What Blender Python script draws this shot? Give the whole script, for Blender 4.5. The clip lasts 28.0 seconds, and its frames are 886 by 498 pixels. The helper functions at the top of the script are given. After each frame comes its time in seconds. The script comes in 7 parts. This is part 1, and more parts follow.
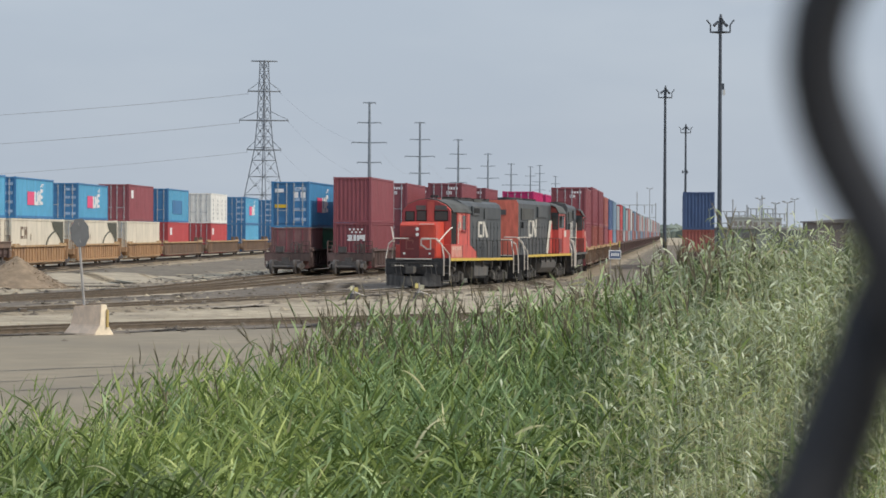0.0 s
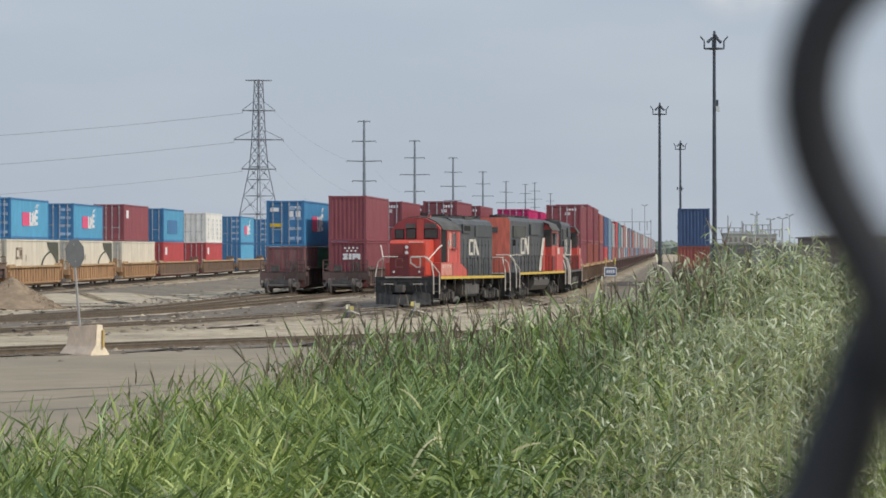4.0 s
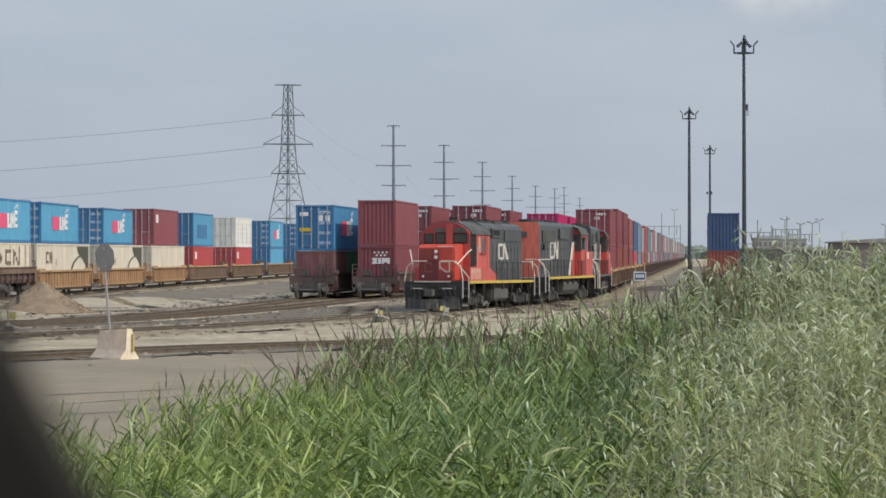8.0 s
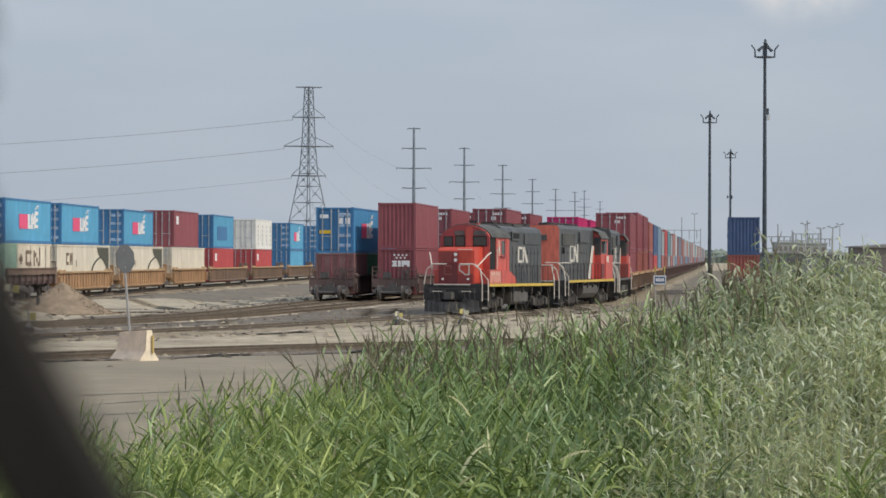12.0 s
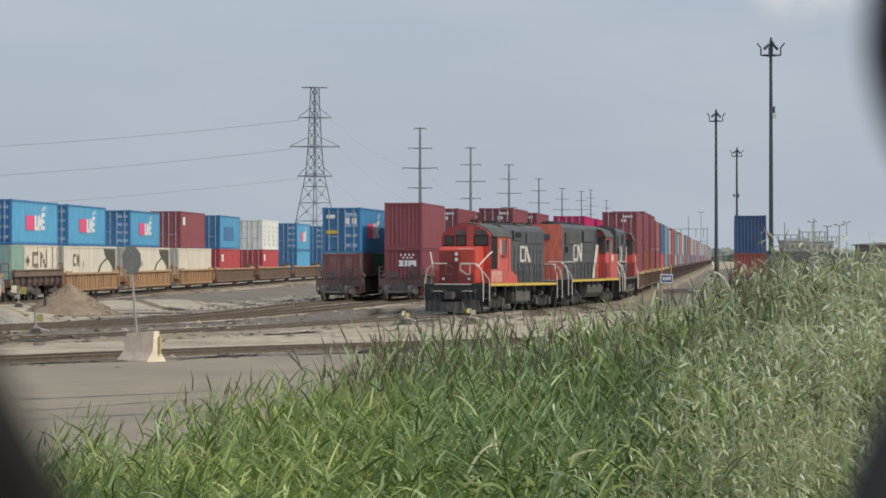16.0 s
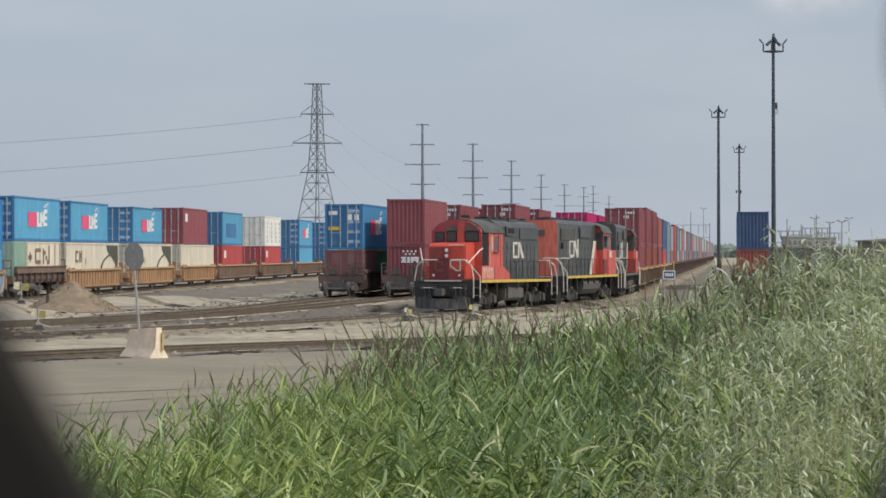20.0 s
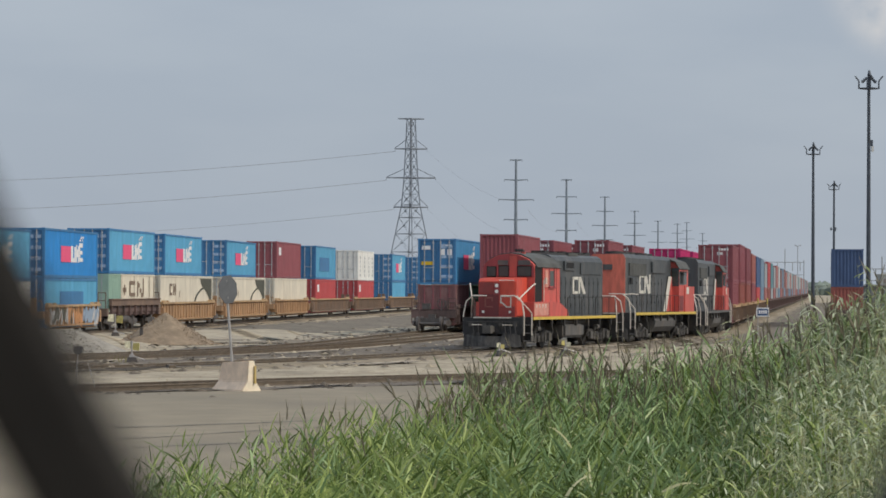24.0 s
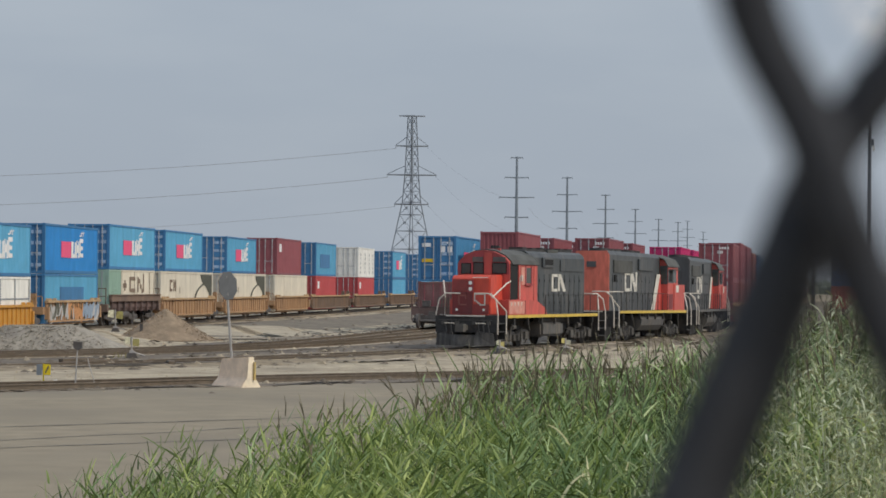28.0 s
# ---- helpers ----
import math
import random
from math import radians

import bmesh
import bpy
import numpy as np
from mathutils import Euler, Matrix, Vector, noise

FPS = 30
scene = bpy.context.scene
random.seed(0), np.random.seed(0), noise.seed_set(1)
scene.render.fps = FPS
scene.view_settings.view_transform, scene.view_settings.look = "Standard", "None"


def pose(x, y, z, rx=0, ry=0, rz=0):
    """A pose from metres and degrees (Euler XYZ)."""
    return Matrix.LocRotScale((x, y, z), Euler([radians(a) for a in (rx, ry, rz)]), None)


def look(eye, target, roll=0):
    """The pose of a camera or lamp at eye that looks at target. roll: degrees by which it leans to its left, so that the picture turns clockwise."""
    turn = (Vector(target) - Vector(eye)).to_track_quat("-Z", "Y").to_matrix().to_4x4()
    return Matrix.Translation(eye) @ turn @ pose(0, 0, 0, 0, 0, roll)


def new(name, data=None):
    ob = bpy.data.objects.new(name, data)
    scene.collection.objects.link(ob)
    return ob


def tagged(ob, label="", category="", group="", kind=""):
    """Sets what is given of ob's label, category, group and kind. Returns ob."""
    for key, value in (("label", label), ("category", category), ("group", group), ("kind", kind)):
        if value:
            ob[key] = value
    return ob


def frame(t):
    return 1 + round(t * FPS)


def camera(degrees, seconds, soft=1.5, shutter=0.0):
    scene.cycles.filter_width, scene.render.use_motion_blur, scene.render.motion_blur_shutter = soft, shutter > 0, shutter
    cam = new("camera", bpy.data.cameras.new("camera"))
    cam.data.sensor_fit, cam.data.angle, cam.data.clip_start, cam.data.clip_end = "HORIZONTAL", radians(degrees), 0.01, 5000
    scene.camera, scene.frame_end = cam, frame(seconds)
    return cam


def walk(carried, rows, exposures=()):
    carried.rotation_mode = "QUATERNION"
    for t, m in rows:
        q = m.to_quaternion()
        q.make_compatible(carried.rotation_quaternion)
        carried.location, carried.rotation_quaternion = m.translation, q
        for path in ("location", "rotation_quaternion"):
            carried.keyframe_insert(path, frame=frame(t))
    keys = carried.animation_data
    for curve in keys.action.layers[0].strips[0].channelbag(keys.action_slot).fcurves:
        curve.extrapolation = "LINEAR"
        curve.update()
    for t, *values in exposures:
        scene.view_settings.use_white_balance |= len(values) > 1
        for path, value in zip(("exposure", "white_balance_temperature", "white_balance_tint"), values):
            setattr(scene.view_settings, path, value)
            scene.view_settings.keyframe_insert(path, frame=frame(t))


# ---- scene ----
# Camera: held at a chain-link fence, zoomed in over a weedy bank onto a rail yard.
EYE = (0.0, 0.0, 3.0)
cam = camera(18.94, 28.0, soft=1.65)
cam.data.dof.use_dof = True
cam.data.dof.focus_distance = 125.0
cam.data.dof.aperture_fstop = 48.0

# seconds, yaw to the right, pitch up, roll (degrees), sideways and upward drift (metres)
AIM = [
    (0.0, 3.175, -0.370, 0.236, -0.0120, 0.0087),
    (0.5, 4.055, -0.256, 0.193, -0.0123, 0.0102),
    (1.0, 3.956, -0.187, 0.105, -0.0111, 0.0111),
    (1.5, 3.811, -0.133, 0.039, -0.0129, 0.0096),
    (2.0, 3.679, -0.099, -0.014, -0.0123, 0.0089),
    (2.5, 3.581, -0.078, 0.062, -0.0122, 0.0094),
    (3.0, 3.475, -0.043, -0.010, -0.0111, 0.0097),
    (3.5, 3.363, 0.002, -0.121, -0.0113, 0.0098),
    (5.5, 3.011, 0.046, 0.026, -0.0145, 0.0098),
    (6.0, 2.950, 0.113, -0.067, -0.0149, 0.0097),
    (6.5, 2.891, 0.098, -0.112, -0.0145, 0.0094),
    (7.0, 2.811, 0.101, -0.141, -0.0146, 0.0091),
    (7.5, 2.759, 0.113, -0.231, -0.0161, 0.0089),
    (8.0, 2.643, 0.117, -0.103, -0.0169, 0.0086),
    (8.5, 2.591, 0.143, 0.022, -0.0162, 0.0084),
    (9.0, 2.527, 0.162, 0.048, -0.0158, 0.0081),
    (9.5, 2.398, 0.153, -0.056, -0.0148, 0.0079),
    (10.0, 2.326, 0.183, -0.190, -0.0150, 0.0076),
    (10.5, 2.298, 0.166, -0.180, -0.0148, 0.0075),
    (11.0, 2.279, 0.156, -0.091, -0.0170, 0.0073),
    (11.5, 2.250, 0.160, 0.093, -0.0191, 0.0071),
    (12.0, 2.213, 0.179, 0.156, -0.0166, 0.0068),
    (12.5, 2.202, 0.162, 0.050, -0.0158, 0.0068),
    (14.5, 2.062, 0.139, 0.038, -0.0179, 0.0067),
    (15.0, 2.068, 0.138, 0.100, -0.0142, 0.0067),
    (15.5, 2.066, 0.162, 0.041, -0.0138, 0.0066),
    (16.0, 2.069, 0.172, -0.098, -0.0136, 0.0065),
    (16.5, 2.030, 0.150, -0.191, -0.0141, 0.0067),
    (17.0, 2.010, 0.134, -0.165, -0.0146, 0.0068),
    (17.5, 2.002, 0.130, -0.123, -0.0141, 0.0068),
    (18.0, 1.989, 0.146, -0.211, -0.0135, 0.0068),
    (18.5, 1.989, 0.144, -0.273, -0.0126, 0.0069),
    (19.0, 1.975, 0.105, -0.406, -0.0122, 0.0070),
    (19.5, 1.994, 0.084, -0.317, -0.0125, 0.0071),
    (20.0, 2.017, 0.093, -0.126, -0.0150, 0.0070),
    (20.5, 2.026, 0.069, 0.004, -0.0118, 0.0071),
    (21.0, 1.987, 0.102, 0.123, -0.0097, 0.0070),
    (21.5, 0.835, 0.164, 0.216, -0.0095, 0.0069),
    (22.0, -0.092, 0.413, 0.223, -0.0123, 0.0064),
    (22.5, -0.028, 0.441, 0.064, -0.0093, 0.0065),
    (24.5, 0.013, 0.918, 0.330, -0.0116, 0.0011),
    (25.0, -0.023, 0.918, 0.324, -0.0110, 0.0011),
    (25.5, -0.036, 0.900, 0.460, -0.0121, 0.0011),
    (26.0, -0.037, 0.880, 0.502, -0.0114, 0.0011),
    (26.5, 0.107, 0.840, 0.351, -0.0121, 0.0011),
    (27.0, 0.110, 0.822, 0.377, -0.0124, 0.0011),
    (27.2, 0.095, 0.807, 0.377, -0.0109, -0.0010),
    (27.4, 0.080, 0.790, 0.377, -0.0049, -0.0023),
    (27.6, 0.058, 0.786, 0.411, -0.0051, 0.0001),
    (27.8, 0.029, 0.789, 0.480, -0.0028, -0.0004),
    (28.0, 0.000, 0.792, 0.550, -0.0001, -0.0001),
]


def aim(yaw, pitch, roll, dx, dz):
    return pose(EYE[0] + dx, EYE[1], EYE[2] + dz, 90 + pitch, 0, -yaw) @ pose(0, 0, 0, 0, 0, roll)


walk(cam, [(t, aim(y, p, r, dx, dz)) for t, y, p, r, dx, dz in AIM],
     exposures=[(0.0, 0.20), (8.0, 0.14), (18.0, 0.12), (21.0, 0.10), (22.5, 0.04), (25.0, -0.06), (27.0, -0.04), (28.0, -0.10)])

# ---- light ----
SUN_AZ, SUN_EL = 112.0, 44.0     # degrees clockwise from the y axis, and up
world = bpy.data.worlds.new("world")
scene.world = world
world.use_nodes = True
wn = world.node_tree.nodes
wl = world.node_tree.links
wn.clear()
w_out = wn.new("ShaderNodeOutputWorld")
w_bg = wn.new("ShaderNodeBackground")
w_sky = wn.new("ShaderNodeTexSky")
w_sky.sky_type = "NISHITA"
w_sky.sun_disc = False
w_sky.sun_elevation = radians(SUN_EL)
w_sky.sun_rotation = radians(SUN_AZ)
w_sky.dust_density = 3.0
w_sky.air_density = 1.0
# thin high cloud and haze spread over the blue
w_tc = wn.new("ShaderNodeTexCoord")
w_map = wn.new("ShaderNodeMapping")
w_map.inputs["Scale"].default_value = (2.6, 2.6, 9.0)
w_noise = wn.new("ShaderNodeTexNoise")
w_noise.inputs["Scale"].default_value = 2.2
w_noise.inputs["Detail"].default_value = 5.0
w_noise.inputs["Roughness"].default_value = 0.5
w_ramp = wn.new("ShaderNodeValToRGB")
w_ramp.color_ramp.elements[0].position, w_ramp.color_ramp.elements[0].color = 0.40, (4.19, 4.80, 5.66, 1)
w_ramp.color_ramp.elements[1].position, w_ramp.color_ramp.elements[1].color = 0.74, (4.83, 5.40, 6.13, 1)
w_mix = wn.new("ShaderNodeMix")
w_mix.data_type = "RGBA"
w_mix.inputs["Factor"].default_value = 0.85
wl.new(w_tc.outputs["Generated"], w_map.inputs["Vector"])
wl.new(w_map.outputs["Vector"], w_noise.inputs["Vector"])
wl.new(w_noise.outputs["Fac"], w_ramp.inputs["Fac"])
wl.new(w_sky.outputs["Color"], w_mix.inputs["A"])
wl.new(w_ramp.outputs["Color"], w_mix.inputs["B"])
# a pale cloud low over the right-hand horizon
w_norm = wn.new("ShaderNodeVectorMath")
w_norm.operation = "DISTANCE"
w_norm.inputs[1].default_value = (0.1715, 0.9783, 0.1167)
wl.new(w_tc.outputs["Generated"], w_norm.inputs[0])
w_near = wn.new("ShaderNodeMapRange")
w_near.interpolation_type = "SMOOTHSTEP"
w_near.inputs["From Min"].default_value, w_near.inputs["From Max"].default_value = 0.036, 0.012
wl.new(w_norm.outputs["Value"], w_near.inputs["Value"])
w_puff = wn.new("ShaderNodeTexNoise")
w_puff.inputs["Scale"].default_value = 38.0
w_puff.inputs["Detail"].default_value = 4.0
wl.new(w_tc.outputs["Generated"], w_puff.inputs["Vector"])
w_mul = wn.new("ShaderNodeMath")
w_mul.operation = "MULTIPLY"
wl.new(w_near.outputs["Result"], w_mul.inputs[0])
w_edge = wn.new("ShaderNodeMapRange")
w_edge.inputs["From Min"].default_value, w_edge.inputs["From Max"].default_value = 0.36, 0.60
wl.new(w_puff.outputs["Fac"], w_edge.inputs["Value"])
wl.new(w_edge.outputs["Result"], w_mul.inputs[1])
w_cloud = wn.new("ShaderNodeMix")
w_cloud.data_type = "RGBA"
w_cloud.inputs["B"].default_value = (7.4, 7.1, 6.8, 1)
wl.new(w_mul.outputs["Value"], w_cloud.inputs["Factor"])
wl.new(w_mix.outputs["Result"], w_cloud.inputs["A"])
# the haze is brighter overhead than low down
w_xyz = wn.new("ShaderNodeSeparateXYZ")
wl.new(w_tc.outputs["Generated"], w_xyz.inputs["Vector"])
w_high = wn.new("ShaderNodeMapRange")
w_high.interpolation_type = "SMOOTHSTEP"
w_high.inputs["From Min"].default_value, w_high.inputs["From Max"].default_value = 0.14, 0.75
w_high.inputs["To Min"].default_value, w_high.inputs["To Max"].default_value = 0.10, 0.15
wl.new(w_xyz.outputs["Z"], w_high.inputs["Value"])
wl.new(w_high.outputs["Result"], w_bg.inputs["Strength"])
wl.new(w_cloud.outputs["Result"], w_bg.inputs["Color"])
wl.new(w_bg.outputs["Background"], w_out.inputs["Surface"])

sun_data = bpy.data.lights.new("sun", "SUN")
sun_data.energy, sun_data.angle, sun_data.color = 2.1, radians(1.5), (1.0, 0.91, 0.77)
sun = new("sun", sun_data)
sa, se = radians(SUN_AZ), radians(SUN_EL)
sun_way = Vector((math.sin(sa) * math.cos(se), math.cos(sa) * math.cos(se), math.sin(se)))
sun.matrix_world = look(sun_way * 300, (0, 0, 0))

# ---- materials ----


def mat(name, color, rough=0.7, metal=0.0, var=0.15, scale=3.0, bump=0.0, bscale=40.0, dirt=None, dirt_at=0.6, dirt_scale=0.8,
        coords="Object", stretch=(1, 1, 1), spec=0.5, random_value=0.0):
    """A painted, mineral or metal surface: its colour, a fine grain, and stains of a second colour."""
    m = bpy.data.materials.new(name)
    m.use_nodes = True
    n, l = m.node_tree.nodes, m.node_tree.links
    b = n["Principled BSDF"]
    b.inputs["Roughness"].default_value = rough
    b.inputs["Metallic"].default_value = metal
    b.inputs["Specular IOR Level"].default_value = spec
    tc = n.new("ShaderNodeTexCoord")
    mp = n.new("ShaderNodeMapping")
    mp.inputs["Scale"].default_value = stretch
    l.new(tc.outputs[coords], mp.inputs["Vector"])
    fine = n.new("ShaderNodeTexNoise")
    fine.inputs["Scale"].default_value = scale
    fine.inputs["Detail"].default_value = 6.0
    l.new(mp.outputs["Vector"], fine.inputs["Vector"])
    mr = n.new("ShaderNodeMapRange")
    mr.inputs["From Min"].default_value, mr.inputs["From Max"].default_value = 0.3, 0.7
    mr.inputs["To Min"].default_value, mr.inputs["To Max"].default_value = 1 - var, 1 + var
    l.new(fine.outputs["Fac"], mr.inputs["Value"])
    hsv = n.new("ShaderNodeHueSaturation")
    hsv.inputs["Color"].default_value = (*color, 1)
    l.new(mr.outputs["Result"], hsv.inputs["Value"])
    last = hsv.outputs["Color"]
    if random_value:
        oi = n.new("ShaderNodeObjectInfo")
        rr = n.new("ShaderNodeMapRange")
        rr.inputs["To Min"].default_value, rr.inputs["To Max"].default_value = 1 - random_value, 1 + random_value
        l.new(oi.outputs["Random"], rr.inputs["Value"])
        h2 = n.new("ShaderNodeHueSaturation")
        l.new(rr.outputs["Result"], h2.inputs["Value"])
        l.new(last, h2.inputs["Color"])
        last = h2.outputs["Color"]
    if dirt:
        big = n.new("ShaderNodeTexNoise")
        big.inputs["Scale"].default_value = dirt_scale
        big.inputs["Detail"].default_value = 8.0
        big.inputs["Roughness"].default_value = 0.65
        l.new(mp.outputs["Vector"], big.inputs["Vector"])
        mk = n.new("ShaderNodeMapRange")
        mk.inputs["From Min"].default_value, mk.inputs["From Max"].default_value = dirt_at - 0.1, dirt_at + 0.14
        l.new(big.outputs["Fac"], mk.inputs["Value"])
        mx = n.new("ShaderNodeMix")
        mx.data_type = "RGBA"
        l.new(mk.outputs["Result"], mx.inputs["Factor"])
        l.new(last, mx.inputs["A"])
        mx.inputs["B"].default_value = (*dirt, 1)
        last = mx.outputs["Result"]
    l.new(last, b.inputs["Base Color"])
    if bump:
        bn = n.new("ShaderNodeTexNoise")
        bn.inputs["Scale"].default_value = bscale
        bn.inputs["Detail"].default_value = 5.0
        l.new(mp.outputs["Vector"], bn.inputs["Vector"])
        bp = n.new("ShaderNodeBump")
        bp.inputs["Strength"].default_value = bump
        bp.inputs["Distance"].default_value = 0.05
        l.new(bn.outputs["Fac"], bp.inputs["Height"])
        l.new(bp.outputs["Normal"], b.inputs["Normal"])
    return m


RUST = (0.13, 0.05, 0.03)
DUST = (0.22, 0.18, 0.15)


def paint(name, color, dirt=RUST, at=0.66, rough=0.55, rv=0.0):
    return mat(name, color, rough, 0.0, 0.12, 2.0, 0.0, 40, dirt, at, 0.9, "Object", (1, 1, 0.35), random_value=rv)


BLUE = paint("blue paint", (0.080, 0.300, 0.56), (0.06, 0.21, 0.42), 0.68, rv=0.10)
# blue made paler to put distance haze into the paint
PALE_BLUE = paint("sun-faded blue paint", (0.105, 0.365, 0.57), (0.08, 0.28, 0.46), 0.66, rv=0.08)
STRONG_BLUE = paint("strong blue paint", (0.025, 0.235, 0.58), (0.03, 0.18, 0.45), 0.68)
DEEP_BLUE = paint("deep blue paint", (0.06, 0.105, 0.215), (0.05, 0.06, 0.10), 0.68)
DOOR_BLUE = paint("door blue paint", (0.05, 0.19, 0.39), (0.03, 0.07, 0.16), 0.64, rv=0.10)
BROWN = paint("brown oxide paint", (0.262, 0.075, 0.088), (0.155, 0.053, 0.055), 0.62, rv=0.14)
OXIDE = paint("dusty dark oxide paint", (0.21, 0.10, 0.10), (0.28, 0.17, 0.16), 0.56, 0.8)
RED = paint("red box paint", (0.45, 0.07, 0.075), (0.27, 0.07, 0.06), 0.66, rv=0.1)
ORANGE = paint("rust orange paint", (0.31, 0.098, 0.082), (0.20, 0.075, 0.06), 0.6, rv=0.12)
PINK = paint("magenta paint", (0.55, 0.03, 0.16), (0.35, 0.04, 0.12), 0.66)
BEIGE = paint("beige paint", (0.71, 0.655, 0.54), (0.33, 0.25, 0.17), 0.67, rv=0.06)
WHITE = paint("white paint", (0.78, 0.78, 0.74), (0.30, 0.27, 0.24), 0.66)
MINT = paint("mint paint", (0.34, 0.50, 0.41), (0.20, 0.28, 0.23), 0.66)
TEAL = paint("teal paint", (0.09, 0.22, 0.26), (0.08, 0.14, 0.16), 0.66)
GREEN = paint("green paint", (0.05, 0.21, 0.13), (0.03, 0.06, 0.04), 0.66)
GREYP = paint("grey paint", (0.22, 0.25, 0.28), (0.12, 0.12, 0.12), 0.66, rv=0.1)
WELL = paint("weathered well car paint", (0.44, 0.27, 0.145), (0.20, 0.12, 0.075), 0.58, 0.75, rv=0.08)
WELL_RIM = paint("dusty tan rail paint", (0.46, 0.31, 0.17), (0.24, 0.15, 0.09), 0.58, 0.75)
WELL_GREY = paint("grey-brown well car paint", (0.19, 0.135, 0.10), (0.30, 0.18, 0.10), 0.60, 0.8, rv=0.08)
WELL_YELLOW = paint("yellow well car paint", (0.55, 0.27, 0.045), (0.30, 0.12, 0.04), 0.64)
WELL_BROWN = paint("brown well car paint", (0.165, 0.108, 0.098), (0.07, 0.05, 0.045), 0.52, 0.8)
STEEL_DARK = mat("grimy running gear", (0.095, 0.088, 0.086), 0.75, 0.0, 0.3, 5, 0.0, 40, (0.09, 0.07, 0.055), 0.58, 1.5)
ROD = mat("galvanised rod", (0.42, 0.44, 0.46), 0.5, 0.2, 0.15, 6)
MARK_WHITE = mat("white marking", (0.80, 0.80, 0.80), 0.6, 0, 0.06, 4)
MARK_PINK = mat("pink marking", (0.80, 0.10, 0.22), 0.6, 0, 0.06, 4)
MARK_YELLOW = mat("yellow marking", (0.72, 0.48, 0.03), 0.6, 0, 0.1, 4)
MARK_GREY = mat("dark marking", (0.10, 0.10, 0.10), 0.6, 0, 0.1, 4)
GROUND = mat("packed yard dirt", (0.375, 0.318, 0.228), 0.95, 0, 0.34, 1.3, 0.6, 5.0, (0.215, 0.176, 0.126), 0.555, 0.2, stretch=(1.2, 1, 1))
BALLAST = mat("oily ballast", (0.225, 0.178, 0.114), 0.95, 0, 0.5, 1.6, 0.6, 9.0, (0.31, 0.255, 0.185), 0.54, 0.45, stretch=(1.2, 1, 1))
ASH = mat("grey-brown cinders", (0.150, 0.128, 0.098), 0.95, 0, 0.4, 1.8, 0.5, 7.0, (0.225, 0.195, 0.15), 0.58, 0.25, stretch=(1.2, 1, 1))
STAINED = mat("stained yard dirt", (0.190, 0.155, 0.112), 0.95, 0, 0.4, 1.4, 0.6, 8.0, (0.235, 0.20, 0.15), 0.60, 0.35, stretch=(1.2, 1, 1))
SAND = mat("pale sandy dirt", (0.38, 0.325, 0.24), 0.95, 0, 0.28, 1.2, 0.6, 6.0, (0.27, 0.235, 0.18), 0.60, 0.3, stretch=(1.2, 1, 1))
OILY = mat("oil-soaked dirt", (0.118, 0.098, 0.076), 0.95, 0, 0.4, 2.2, 0.5, 9.0, (0.20, 0.165, 0.125), 0.56, 0.6, stretch=(1.2, 1, 1))
DUST = mat("pale dust", (0.44, 0.37, 0.28), 0.95, 0, 0.2, 2.0, 0.5, 7.0, (0.30, 0.25, 0.19), 0.56, 0.5, stretch=(1.2, 1, 1))
ASPHALT = mat("worn grey asphalt", (0.246, 0.206, 0.144), 0.9, 0, 0.13, 1.2, 0.15, 30, (0.190, 0.162, 0.118), 0.56, 0.15, stretch=(1.2, 1, 1))
RAIL = mat("rail steel", (0.20, 0.16, 0.118), 0.5, 0.5, 0.2, 3)
TIE = mat("creosoted tie", (0.130, 0.102, 0.074), 0.9, 0, 0.3, 4)


# ---- mesh helpers ----


def box(bm, x0, x1, y0, y1, z0, z1, m=None):
    vs = [Vector(p) for p in ((x0, y0, z0), (x1, y0, z0), (x1, y1, z0), (x0, y1, z0), (x0, y0, z1), (x1, y0, z1), (x1, y1, z1), (x0, y1, z1))]
    vs = [bm.verts.new(m @ v if m else v) for v in vs]
    for f in ((3, 2, 1, 0), (4, 5, 6, 7), (0, 1, 5, 4), (1, 2, 6, 5), (2, 3, 7, 6), (3, 0, 4, 7)):
        bm.faces.new([vs[i] for i in f])
    return vs


def prism(bm, pts, axis, a, b):
    """A closed outline, pushed along an axis: axis 'x' takes (y, z) points, 'y' takes (x, z), 'z' takes (x, y)."""
    def p3(p, c):
        return {"x": (c, p[0], p[1]), "y": (p[0], c, p[1]), "z": (p[0], p[1], c)}[axis]
    lo = [bm.verts.new(p3(p, a)) for p in pts]
    hi = [bm.verts.new(p3(p, b)) for p in pts]
    n = len(pts)
    bm.faces.new(lo)
    bm.faces.new(hi[::-1])
    for i in range(n):
        j = (i + 1) % n
        bm.faces.new((lo[j], lo[i], hi[i], hi[j]))
    bmesh.ops.recalc_face_normals(bm, faces=bm.faces)


def rod(bm, a, b, r, n=6, r2=None):
    a, b = Vector(a), Vector(b)
    d = b - a
    q = d.to_track_quat("Z", "Y").to_matrix()
    r2 = r if r2 is None else r2
    ra = [bm.verts.new(a + q @ Vector((r * math.cos(2 * math.pi * i / n), r * math.sin(2 * math.pi * i / n), 0))) for i in range(n)]
    rb = [bm.verts.new(b + q @ Vector((r2 * math.cos(2 * math.pi * i / n), r2 * math.sin(2 * math.pi * i / n), 0))) for i in range(n)]
    for i in range(n):
        j = (i + 1) % n
        bm.faces.new((ra[i], ra[j], rb[j], rb[i]))
    bm.faces.new(ra[::-1])
    bm.faces.new(rb)


def tube(bm, pts, r, n=6):
    for a, b in zip(pts, pts[1:]):
        rod(bm, a, b, r, n)


